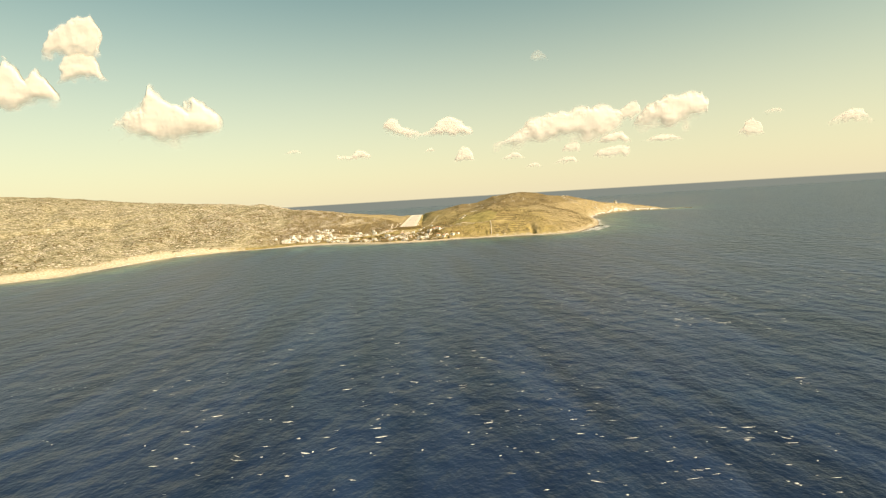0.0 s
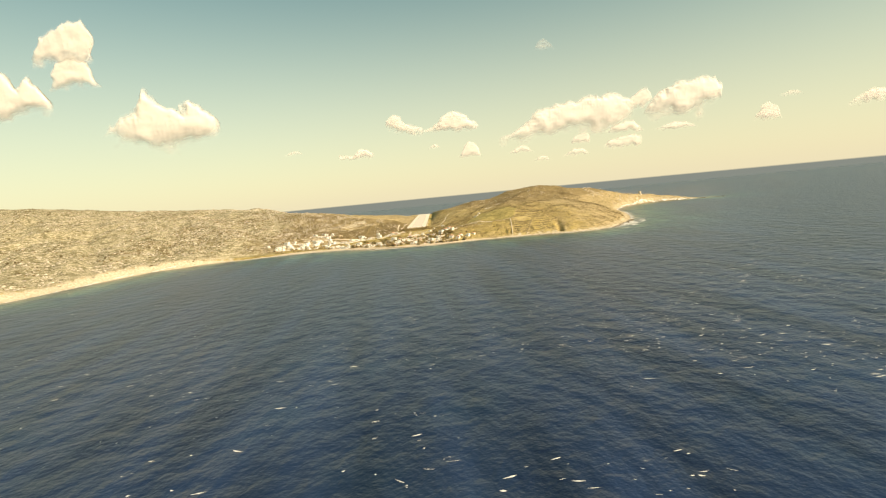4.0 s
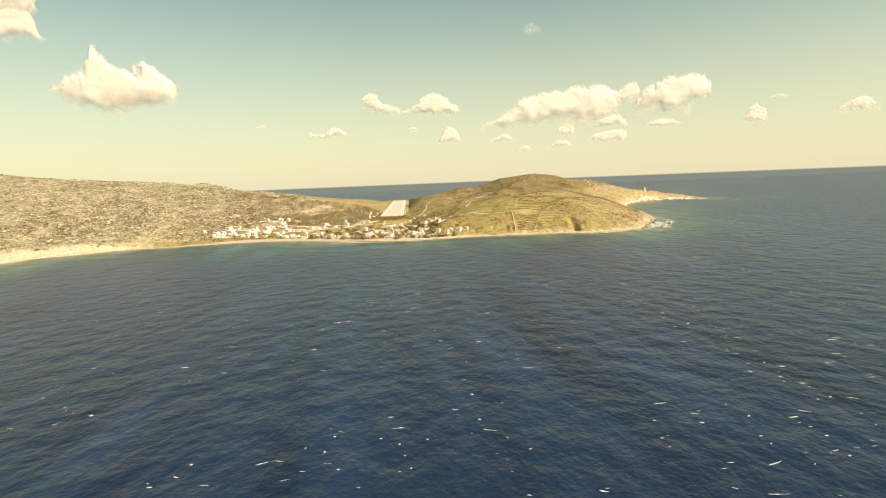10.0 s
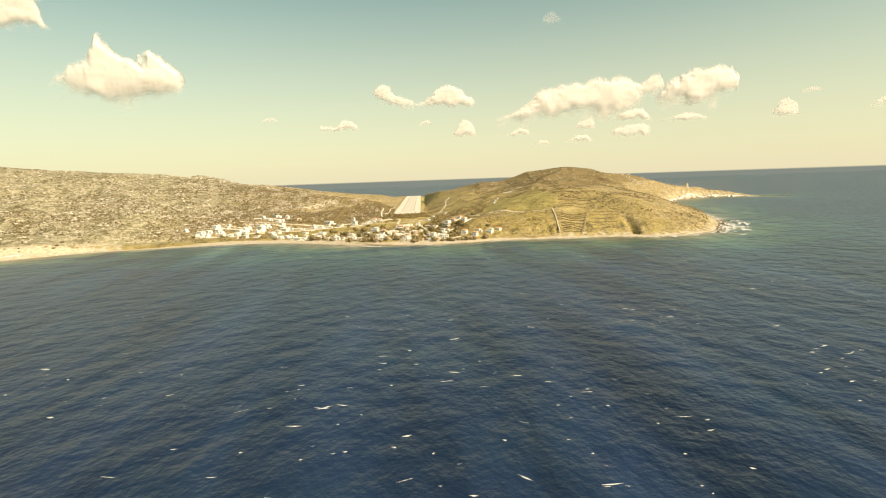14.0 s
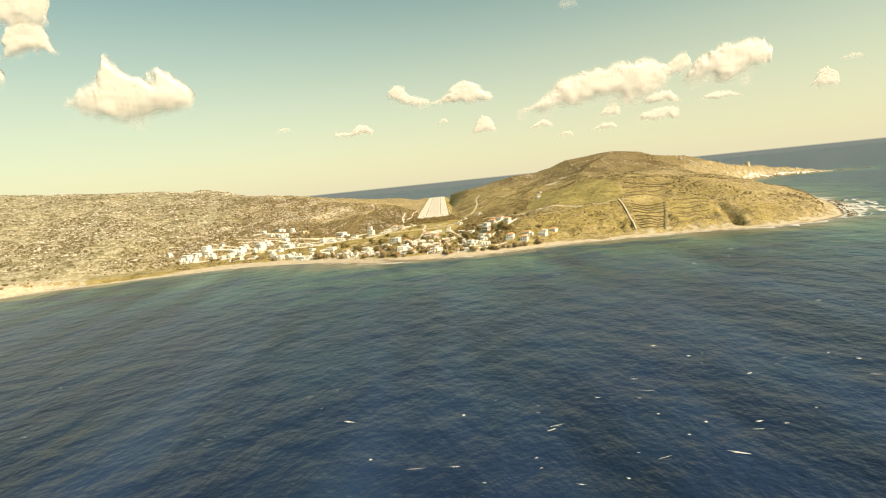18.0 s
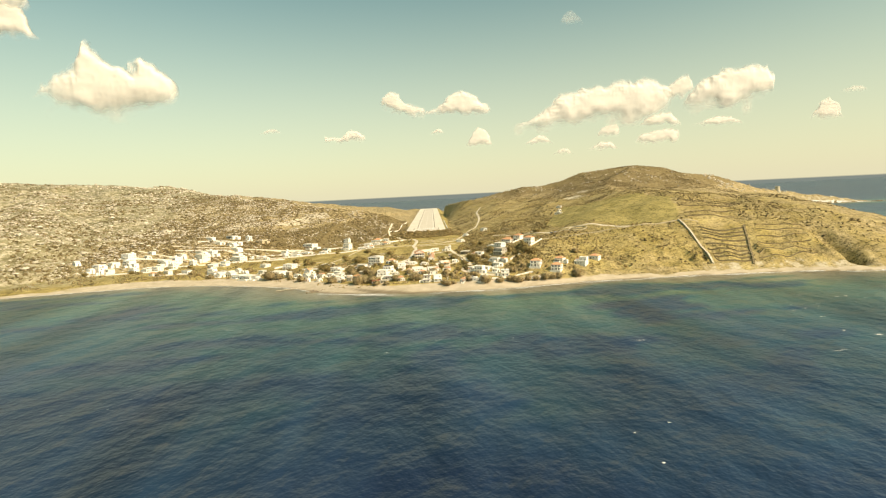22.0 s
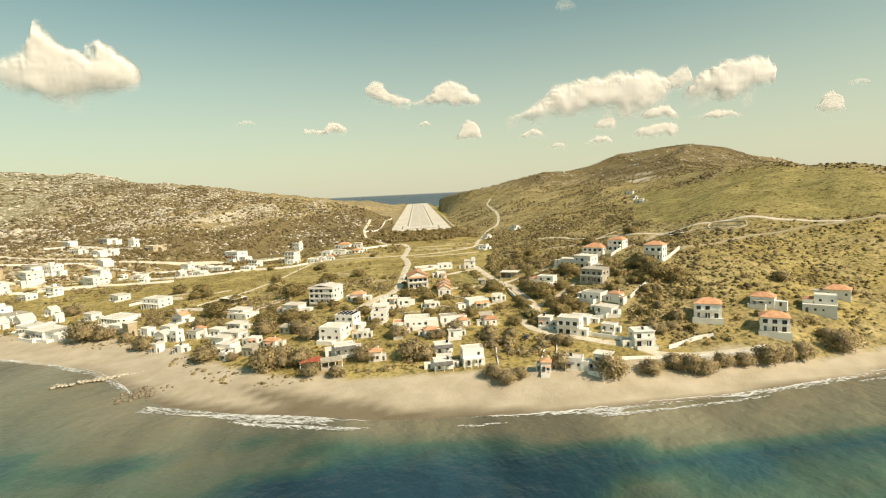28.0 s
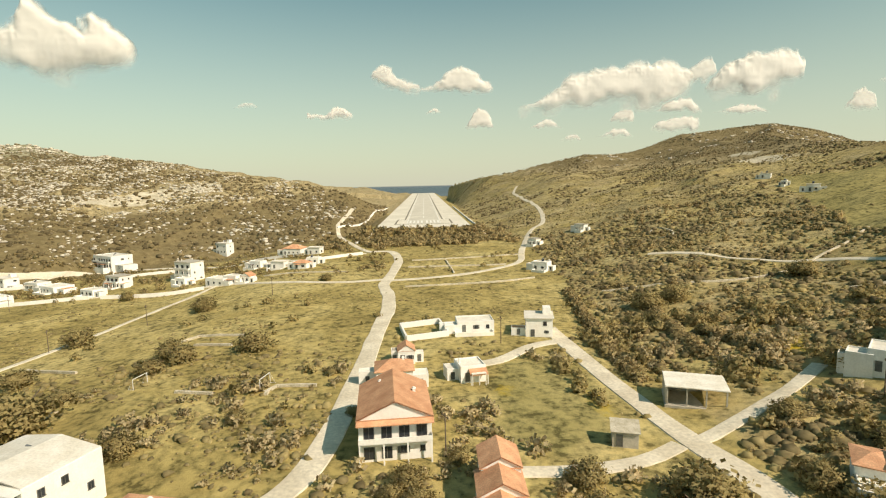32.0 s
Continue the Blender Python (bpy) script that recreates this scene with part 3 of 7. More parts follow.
def ribbon(name, points, width, mat, label, category="road", lift=0.12):
    """A road laid on the ground, lightly crowned, with worn uneven edges."""
    line = smooth_line(points, 1.6)
    verts, faces = [], []
    salt = float(len(line))
    for i, p in enumerate(line):
        t = (line[min(i + 1, len(line) - 1)] - line[max(i - 1, 0)]).normalized()
        nrm = Vector((-t.y, t.x))
        left, right = (0.88 + 0.25 * float(vnoise(np.array(i * 0.3), np.array(salt + k), 7)) for k in (0.0, 9.0))
        for f, dz in ((-0.60, -0.35), (-0.5, 0), (-0.2, 0.04), (0.2, 0.04), (0.5, 0), (0.60, -0.35)):
            q = p + nrm * (f * width * (left if f < 0 else right))
            verts.append((q.x, q.y, ground_at(q.x, q.y) + lift + dz))
        if i:
            b = 6 * i
            faces += [(b - 6 + k, b - 5 + k, b + 1 + k, b + k) for k in range(5)]
    me = mesh_of(name, verts, faces, mat)
    me.flip_normals()
    return tagged(new(name, me), label, category, kind="structure")


ribbon("road", [(-33, 1255), (-26, 1269), (-18.4, 1282.5), (-13.5, 1290), (-8, 1296.5), (-5.4, 1306), (-3.2, 1322), (-1, 1345), (1.5, 1369), (1.3, 1384), (0.2, 1396), (2, 1411), (5, 1437), (4.4, 1452), (1.8, 1465), (-6, 1466)], 3.1, dirt, "pale dirt road winding through green fields")
ribbon("road", [(39, 1242), (38.6, 1254), (40, 1265), (39.5, 1277), (38, 1290), (36, 1300), (34.8, 1311), (34, 1323), (33.2, 1338), (33, 1346)], 3.0, dirt, "pale dirt lane between village gardens")
ribbon("road", [(33, 1258), (34, 1246), (43, 1238), (51, 1232), (56, 1229), (62, 1222), (70, 1220), (81, 1218), (90, 1217)], 2.8, dirt, "sandy lane behind the beach gardens")
ribbon("road", [(34.2, 1298.8), (28.5, 1296.2), (21, 1295.5), (14.5, 1296)], 2.0, dirt, "narrow dirt lane across a field")
ribbon("road", [(32.5, 1337.2), (26.9, 1335.2), (19.5, 1328.8), (15, 1327.5)], 2.2, dirt, "short dirt drive to a house")
ribbon("road", [(36.6, 1299.2), (41.6, 1301.4), (46.7, 1303.5), (53.7, 1307), (61.3, 1311)], 1.9, dirt, "narrow dirt lane climbing to the houses")
ribbon("road", [(40.5, 1264.5), (44.7, 1268), (53.6, 1273.7), (60, 1280)], 1.7, dirt, "short dirt drive between hillside gardens")
ribbon("road", [(102, 1281), (112, 1284), (120, 1287), (137, 1297), (158, 1294), (180, 1288), (200, 1281), (215, 1277), (228, 1270)], 1.5, track, "dirt track along the grassy hillside")
ribbon("road", [(82, 1403), (88.6, 1396), (96.6, 1382.5), (106.6, 1365), (113, 1347), (128, 1330), (155, 1313), (179, 1290)], 2.0, dirt, "dirt track climbing the hillside")
ribbon("road", [(88, 1301), (93, 1306), (104, 1318), (118, 1333.9), (124, 1336)], 1.5, track, "dirt path from the houses up to the track")
ribbon("road", [(-330, 1436), (-229, 1418), (-191, 1426), (-142, 1424), (-100, 1421), (-75, 1422), (-52, 1421), (-21, 1405), (0, 1405)], 2.0, dirt, "narrow dirt road along the field walls")
ribbon("road", [(-260, 1456), (-188, 1459), (-150, 1466), (-120, 1479), (-88, 1478), (-56, 1468), (-42, 1460), (-26, 1451), (-8, 1462)], 2.5, dirt, "pale road at the foot of the hill")
ribbon("road", [(-100, 1314), (-91, 1328), (-77, 1344), (-68, 1369), (-62, 1389), (-54, 1423)], 1.5, dirt, "footpath across the green field")
ribbon("road", [(125, 1760), (113, 1721), (104, 1639), (93, 1567), (81, 1516), (70, 1500), (54, 1452), (48, 1429), (40, 1418), (23, 1407), (2, 1403)], 2.2, dirt, "dirt road climbing beside the runway")
ribbon("road", [(-23, 1612), (-26, 1571), (-27, 1547), (-22, 1518), (-11, 1477), (-5, 1463)], 2.2, dirt, "dirt road climbing to the runway's edge")


def wall_run(points, high, thick, mat, label, name="field_wall", category="wall", group="field walls"):
    """A low uneven wall that follows the ground."""
    line = smooth_line(points, 2.2)
    verts, faces = [], []
    rng = random.Random(int(abs(points[0][0] * 7 + points[0][1])))
    for i, p in enumerate(line):
        t = (line[min(i + 1, len(line) - 1)] - line[max(i - 1, 0)]).normalized()
        nrm = Vector((-t.y, t.x)) * (thick / 2)
        g = ground_at(p.x, p.y)
        h = high * (0.85 + 0.3 * rng.random()) if mat is stone else high
        for s, z in ((-1.15, g - 0.6), (-1, g + h), (1, g + h), (1.15, g - 0.6)):
            verts.append((p.x + nrm.x * s, p.y + nrm.y * s, z))
        if i:
            b = 4 * i
            faces += [(b - 4 + k, b - 3 + k, b + 1 + k, b + k) for k in range(3)]
    n = len(verts)
    faces += [(0, 1, 2, 3), (n - 1, n - 2, n - 3, n - 4)]
    me = mesh_of(name, verts, faces, mat)
    bm = bmesh.new()
    bm.from_mesh(me)
    bmesh.ops.recalc_face_normals(bm, faces=bm.faces)
    bm.to_mesh(me)
    bm.free()
    return tagged(new(name, me), label, category, group)


STONE_LABEL = "low dry-stone wall of grey-brown field stones"
for line in ([(-40, 1351), (-37, 1356), (-24, 1352)], [(-36, 1350), (-28, 1347)], [(-30, 1325), (-24, 1323)], [(-16, 1321), (-15, 1324), (-9, 1323)], [(-67, 1350), (-54, 1343)],
             [(-66, 1307), (-56, 1316), (-46, 1324)], [(-62, 1305), (-52, 1314)],
             [(6, 1392), (30, 1392), (44, 1396)], [(10, 1438), (34, 1440), (52, 1441)], [(8, 1424), (41, 1421)], [(22, 1410), (22, 1436)],
             [(-12, 1420), (-40, 1426)], [(54, 1370), (90, 1362), (130, 1376)], [(92, 1340), (118, 1330)], [(126, 1318), (134, 1316), (142, 1311)],
             [(-100, 1346), (-84, 1352)], [(-130, 1352), (-104, 1356)], [(20, 1268), (32, 1274)], [(14, 1283), (26, 1272)], [(1.8, 1269.6), (7.2, 1273), (11, 1270.8), (17.5, 1262.8)], [(-8.1, 1269.5), (1.0, 1269.0)], [(140.6, 1322.4), (149.8, 1310.5), (144.6, 1307), (134.5, 1312.8), (140.6, 1322.4)], [(138, 1317), (147, 1308.5)], [(98.4, 1436), (103.5, 1440), (105.5, 1432), (101.9, 1426.2), (98.0, 1430)]):
    wall_run(line, 0.42, 0.45, stone, STONE_LABEL)
for line in ([(-38, 1443), (-26, 1448), (-16, 1455), (-9, 1459)], [(-130, 1404), (-165, 1406), (-205, 1409)], [(-75, 1470), (-100, 1461)], [(44, 1241), (52, 1235), (58, 1231)],
             [(64, 1218), (76, 1216), (86, 1215)], [(4, 1351), (12, 1353)], [(12, 1353), (13, 1344)], [(13, 1344), (5, 1342)], [(5, 1342), (4, 1351)], [(80.3, 1294.6), (86, 1299.6), (90.7, 1303.8)], [(89.8, 1273), (94.8, 1275.8), (101.6, 1281)], [(85.2, 1266.8), (80.7, 1263.5), (74.1, 1259), (69.6, 1255.3)], [(38.5, 1262), (36.5, 1272), (35.5, 1285)], [(50, 1250), (62, 1246)], [(66, 1224.5), (75.6, 1226.6), (80, 1226.2)], [(48.8, 1216.5), (60, 1217.6), (73.2, 1217.4)], [(-88, 1418), (-70, 1417), (-57, 1418.5)], [(-150, 1420), (-120, 1417.5), (-92, 1419)], [(-200, 1447), (-160, 1449), (-128, 1452)], [(-60, 1475), (-45, 1470.5), (-33, 1466)], [(-240, 1392), (-205, 1399), (-170, 1404)], [(-98, 1320), (-84, 1316), (-72, 1310)], [(-126, 1341), (-118, 1346), (-104, 1344)], [(-300, 1364), (-282, 1366.5), (-262, 1369)], [(-256, 1368), (-240, 1372), (-226, 1381)], [(-232, 1343), (-216, 1347), (-200, 1345)], [(-292, 1400), (-262, 1408.5), (-228, 1413.5)], [(-250, 1440), (-222, 1446), (-196, 1450)], [(-240, 1478), (-215, 1483.5), (-184, 1480)]):
    wall_run(line, 1.1, 0.35, whitewash, "whitewashed garden wall beside a lane", "garden_wall", group="garden walls")
for line in ([(18, 1222), (19.5, 1232), (22, 1245)], [(29, 1222), (33, 1231), (36.5, 1240)], [(34, 1223), (36.5, 1231), (38.5, 1237)]):
    wall_run(line, 0.35, 0.3, whitewash, "low whitewashed wall between beach gardens", "garden_wall", group="garden walls")
thorn = grain("terrace_hedge", (0.18, 0.145, 0.08), (0.30, 0.245, 0.14), 0.5, 0.95, 0.4, 0.8, 0.3)
for k in range(9):
    f = k / 8
    a, b = Vector((222, 1260)).lerp(Vector((210, 1218)), f), Vector((256, 1252)).lerp(Vector((236, 1211)), f)
    wall_run([a, a.lerp(b, 0.5) + Vector((0, -1.5)), b], 0.9, 0.9, thorn, "overgrown terrace bank on the green slope", "terrace_bank", "terrace", "terrace banks")
for k in range(4):
    f = k / 3
    a, b = Vector((248, 1338)).lerp(Vector((226, 1284)), f), Vector((297, 1333)).lerp(Vector((266, 1282)), f)
    wall_run([a, a.lerp(b, 0.5) + Vector((0, -2)), b], 0.8, 1.1, thorn, "overgrown terrace bank below the ridge", "terrace_bank", "terrace", "terrace banks")
for k in range(6):
    f = k / 5
    a, b = Vector((266, 1256)).lerp(Vector((240, 1213)), f), Vector((300, 1250)).lerp(Vector((280, 1208)), f)
    wall_run([a, a.lerp(b, 0.5), b], 0.5, 0.8, thorn, "overgrown terrace bank on the green slope", "terrace_bank", "terrace", "terrace banks")
wall_run([(215, 1277), (214, 1264), (212, 1248), (209, 1231), (206, 1213)], 1.0, 1.3, stone, "old stone wall running down the slope", "terrace_wall", "wall")
wall_run([(257, 1256), (250, 1242), (243, 1227), (232, 1207)], 1.0, 1.2, thorn, "overgrown wall running down the slope", "terrace_wall", "wall")
wall_run([(-27, 1545), (-19, 1560), (-12, 1600), (0, 1750)], 0.9, 0.6, whitewash, "pale boundary wall along the runway", "runway_wall", "wall")
wall_run([(52, 1500), (48, 1522), (52, 1600), (62, 1760)], 0.9, 0.6, whitewash, "pale boundary wall along the runway", "runway_wall", "wall")
wall_run([(-6, 1518), (-10, 1505), (-14, 1494)], 0.8, 0.5, whitewash, "pale boundary wall along the runway", "runway_wall", "wall")
# ---- the village ----
tile = grain("terracotta_tile", (0.56, 0.275, 0.15), (0.71, 0.395, 0.23), 0.5, 0.85, 0.2, 0.3, 0.05, tint=0.15)
bare = grain("bare_concrete", (0.38, 0.35, 0.28), (0.52, 0.48, 0.40), 0.3, 0.9, 0.12)
ochre = grain("ochre_plaster", (0.50, 0.40, 0.26), (0.60, 0.50, 0.34), 0.4, 0.9, 0.1, tint=0.1)
rooftop = grain("roof_screed", (0.70, 0.65, 0.54), (0.84, 0.80, 0.71), 0.3, 0.9, 0.1, tint=0.12)
wood = grain("painted_shutter", (0.09, 0.10, 0.10), (0.17, 0.16, 0.13), 1.2, 0.6, 0.2, tint=0.4)
metal = grain("dull_metal", (0.30, 0.30, 0.29), (0.45, 0.44, 0.42), 0.8, 0.45, 0.1, metal=0.6)
panel = grain("solar_panel", (0.02, 0.025, 0.04), (0.03, 0.04, 0.06), 0.5, 0.2, 0.1, 0)
awning_mat = grain("grey_awning", (0.13, 0.12, 0.11), (0.22, 0.21, 0.19), 0.6, 0.8, 0.15)
red_cloth = grain("red_canopy", (0.42, 0.10, 0.06), (0.52, 0.16, 0.09), 0.6, 0.8, 0.12)
straw = grain("reed_canopy", (0.42, 0.37, 0.27), (0.58, 0.53, 0.42), 0.9, 0.9, 0.2)
glass, g_n, g_l, g_b = node_mat("window_glass")
g_b.inputs["Base Color"].default_value = (0.03, 0.035, 0.04, 1)
g_b.inputs["Roughness"].default_value = 0.08


def boxes(name, items, mat, bevel=0.0):
    """One mesh of boxes (x0, x1, y0, y1, z0, z1)."""
    verts, faces = [], []
    for x0, x1, y0, y1, z0, z1 in items:
        b = len(verts)
        verts += [(x, y, z) for z in (z0, z1) for x, y in ((x0, y0), (x1, y0), (x1, y1), (x0, y1))]
        faces += [tuple(b + k for k in q) for q in ((3, 2, 1, 0), (4, 5, 6, 7), (0, 1, 5, 4), (1, 2, 6, 5), (2, 3, 7, 6), (3, 0, 4, 7))]
    me = mesh_of(name, verts, faces, mat)
    if bevel:
        bm = bmesh.new()
        bm.from_mesh(me)
        bmesh.ops.bevel(bm, geom=list(bm.edges), offset=bevel, segments=1, affect="EDGES")
        bm.to_mesh(me)
        bm.free()
    return me


def parapet_shell(w, d, z0, z1, mat, lip=0.32, thick=0.22):
    """Walls with a raised rim round a sunken roof."""
    a, b = w / 2, d / 2
    rings = [(a, b, z0), (a, b, z1 - 0.05), (a - 0.05, b - 0.05, z1), (a - thick, b - thick, z1), (a - thick, b - thick, z1 - lip)]
    verts, faces = [], []
    for p, q, z in rings:
        verts += [(-p, -q, z), (p, -q, z), (p, q, z), (-p, q, z)]
    for r in range(len(rings) - 1):
        for k in range(4):
            faces.append((4 * r + k, 4 * r + (k + 1) % 4, 4 * r + 4 + (k + 1) % 4, 4 * r + 4 + k))
    return mesh_of("wall", verts, faces, mat)


def gable_shell(w, d, z0, z1, rise, mat, along_x=True):
    a, b = w / 2, d / 2
    v = [(-a, -b, z0), (a, -b, z0), (a, b, z0), (-a, b, z0), (-a, -b, z1), (a, -b, z1), (a, b, z1), (-a, b, z1)]
    v += [(-a, 0, z1 + rise), (a, 0, z1 + rise)] if along_x else [(0, -b, z1 + rise), (0, b, z1 + rise)]
    f = [(0, 1, 5, 4), (1, 2, 6, 5), (2, 3, 7, 6), (3, 0, 4, 7)]
    f += [(4, 5, 9, 8), (6, 7, 8, 9), (5, 6, 9), (7, 4, 8)] if along_x else [(4, 5, 8), (6, 7, 9), (5, 6, 9, 8), (7, 4, 8, 9)]
    return mesh_of("wall", v, f, mat)


def roof_slopes(name, w, d, z, rise, mat, hip, along_x=True, over=0.35, thick=0.16):
    """A tiled roof with eaves: gable or hipped, ridge along x or y."""
    a, b = w / 2 + over, d / 2 + over
    e = min(a, b) * 0.95 if hip else 0.0
    ridge = [(-a + e, 0), (a - e, 0)] if along_x else [(0, -b + e), (0, b - e)]
    v = []
    for dz in (thick, 0.0):
        v += [(-a, -b, z + dz - 0.02), (a, -b, z + dz - 0.02), (a, b, z + dz - 0.02), (-a, b, z + dz - 0.02)]
        v += [(*ridge[0], z + rise + dz), (*ridge[1], z + rise + dz)]
    f = []
    for o, flip in ((0, False), (6, True)):
        q = [(0, 1, 5, 4), (2, 3, 4, 5), (1, 2, 5), (3, 0, 4)] if along_x else [(1, 2, 5, 4), (3, 0, 4, 5), (0, 1, 4), (2, 3, 5)]
        for face in q:
            if not hip and len(face) == 3:
                continue
            face = tuple(o + k for k in face)
            f.append(face[::-1] if flip else face)
    for k in range(4):
        f.append((k, 6 + k, 6 + (k + 1) % 4, (k + 1) % 4))
    me = mesh_of(name, v, f, mat)
    bm = bmesh.new()
    bm.from_mesh(me)
    bmesh.ops.recalc_face_normals(bm, faces=bm.faces)
    bm.to_mesh(me)
    bm.free()
    return me


WINDOW = boxes("window", [(-0.48, -0.38, -0.07, 0.02, -0.52, 0.52), (0.38, 0.48, -0.07, 0.02, -0.52, 0.52), (-0.38, 0.38, -0.07, 0.02, 0.43, 0.52), (-0.55, 0.55, -0.12, 0.02, -0.6, -0.52), (-0.03, 0.03, -0.05, 0.0, -0.52, 0.43)], wood)
PANE = boxes("pane", [(-0.38, 0.38, -0.025, 0.02, -0.52, 0.43)], glass)
SHUTTER = boxes("shutter", [(-0.2, 0.2, -0.06, 0.0, -0.5, 0.5)], wood, 0.01)
DOOR = boxes("door", [(-0.45, 0.45, -0.06, 0.02, 0, 1.95), (-0.53, -0.45, -0.09, 0.02, 0, 2.03), (0.45, 0.53, -0.09, 0.02, 0, 2.03), (-0.45, 0.45, -0.09, 0.02, 1.95, 2.03), (0.3, 0.36, -0.1, -0.06, 0.95, 1.05)], wood)
CHIMNEY = boxes("chimney", [(-0.25, 0.25, -0.25, 0.25, 0, 1.0), (-0.33, 0.33, -0.33, 0.33, 1.0, 1.1), (-0.2, 0.2, -0.2, 0.2, 1.1, 1.3)], whitewash, 0.02)


def cylinder_mesh(name, r, length, mat, sides=10):
    v = [(x, r * math.cos(2 * math.pi * k / sides), r * math.sin(2 * math.pi * k / sides)) for x in (-length / 2, length / 2) for k in range(sides)]
    f = [(k, (k + 1) % sides, sides + (k + 1) % sides, sides + k) for k in range(sides)]
    f += [tuple(range(sides))[::-1], tuple(range(sides, 2 * sides))]
    return mesh_of(name, v, f, mat, False)


TANK = cylinder_mesh("tank", 0.25, 1.1, metal)
COLLECTOR = mesh_of("collector", [(-0.5, -1.0, 0.15), (0.5, -1.0, 0.15), (0.5, 0, 0.95), (-0.5, 0, 0.95), (-0.5, -1.0, 0.07), (0.5, -1.0, 0.07), (0.5, 0, 0.87), (-0.5, 0, 0.87)],
                    [(0, 1, 2, 3), (7, 6, 5, 4), (0, 4, 5, 1), (1, 5, 6, 2), (2, 6, 7, 3), (3, 7, 4, 0)], panel)


ROOF_PANEL = mesh_of("roof_panel", [(sx * 0.71, sy * 0.72, 0.42 + sy * 0.16 + sz) for sz in (0.0, -0.06) for sx, sy in ((-1, -1), (1, -1), (1, 1), (-1, 1))],
                     [(0, 1, 2, 3), (7, 6, 5, 4), (0, 4, 5, 1), (1, 5, 6, 2), (2, 6, 7, 3), (3, 7, 4, 0)], panel)


def put(me, name, parent, x, y, z, turn=0, label="", s=1.0):
    ob = part(name, me, parent, label)
    ob.matrix_basis = pose(x, y, z, 0, 0, turn) @ Matrix.Scale(s, 4)
    return ob


GLASS_DOOR = boxes("balcony_door", [(-0.85, -0.75, -0.06, 0.02, 0, 2.05), (0.75, 0.85, -0.06, 0.02, 0, 2.05), (-0.75, 0.75, -0.06, 0.02, 1.95, 2.05), (-0.04, 0.04, -0.05, 0.0, 0, 1.95)], wood)
DOOR_PANE = boxes("pane", [(-0.75, 0.75, -0.03, 0.02, 0, 1.95)], glass)


def window_row(root, rng, x0, x1, y, z, turn, count, doors=0, wide=False):
    """Windows (and doors) along one face; turn 0 faces -y, 90 faces +x, -90 faces -x."""
    for k in range(count):
        u = x0 + (x1 - x0) * (k + 0.5) / count
        px, py = (u, y) if turn == 0 else (y, u)
        if wide and rng.random() < 0.8:
            w = put(GLASS_DOOR, "balcony_door", root, px, py, z - 1.4, turn)
            part("pane", DOOR_PANE, w)
            continue
        if k < doors:
            put(DOOR, "door", root, px, py, z - 1.4, turn)
            continue
        if rng.random() < 0.22:
            continue
        u = rng.uniform(-0.3, 0.3)
        px, py = (px + u, py) if turn == 0 else (px, py + u)
        w = put(WINDOW, "window", root, px, py, z, turn, "", rng.choice((0.75, 0.9, 1.0, 1.1)))
        part("pane", PANE, w)
        if rng.random() < 0.3:
            for s in (-1, 1):
                q = part("shutter", SHUTTER, w)
                q.location = (s * 0.7, 0.0, -0.05)


LABELS = {"flat": "whitewashed flat-roofed village house", "gable": "small white house with a pitched roof", "red": "village house with a terracotta tiled roof", "redgable": "tall house with stepped terracotta roofs",
          "balcony": "white apartment house with long balconies", "hotel": "three-storey white hotel with rows of balconies", "arcade": "long low white building with an arcade", "shed": "plain shed with a sloping sheet roof",
          "frame": "unfinished house, bare concrete slab on columns", "canopy": "beach cafe under a pale reed canopy", "redcanopy": "beach cafe under a red canopy", "awning": "white beach house with a grey awning",
          "church": "white building with round arches by the beach", "solar": "white house with solar panels on its roof", "modern": "white modern house of stepped volumes", "modern2": "grey and white stepped house on the slope",
          "concrete": "bare concrete two-storey house on the slope", "grey": "low house with a bare concrete roof", "leanto": "white house with a terracotta lean-to", "guest": "two-storey guesthouse with terracotta roof and balcony",
          "porch": "white two-storey house with a columned porch", "redporch": "tiled-roof house with a balcony over a porch", "redbalcony": "tall hillside house with terracotta roof"}


def roof_clutter(root, rng, w, d, z):
    if rng.random() < 0.3:
        x, y = rng.uniform(-0.3, 0.3) * w, rng.uniform(0.0, 0.3) * d
        heater = put(COLLECTOR, "solar_heater", root, x, y, z, rng.uniform(-20, 20), "dark solar collector with a metal tank")
        tank = part("tank", TANK, heater)
        tank.location = (0, 0.1, 1.1)
    if rng.random() < 0.5:
        put(CHIMNEY, "chimney", root, rng.choice((-0.38, 0.38)) * w, rng.uniform(-0.1, 0.38) * d, z, 0, "", 0.8)


def balcony(root, w, y, z, depth, rail_mat, columns=0, floor=0.0):
    part("balcony_slab", boxes("balcony_slab", [(-w / 2, w / 2, y - depth, y, z - 0.16, z)], whitewash), root)
    part("balcony_rail", boxes("balcony_rail", [(-w / 2, w / 2, y - depth, y - depth + 0.1, z, z + 0.75), (-w / 2, -w / 2 + 0.1, y - depth + 0.1, y, z, z + 0.75), (w / 2 - 0.1, w / 2, y - depth + 0.1, y, z, z + 0.75)], rail_mat), root)
    for k in range(columns):
        x = -w / 2 + 0.15 + (w - 0.3) * k / max(columns - 1, 1)
        part("column", boxes("column", [(x - 0.12, x + 0.12, y - depth + 0.02, y - depth + 0.26, floor - 0.8, z - 0.16)], whitewash), root)


K = 0.68  # the whole place is laid out at about two thirds of the usual size


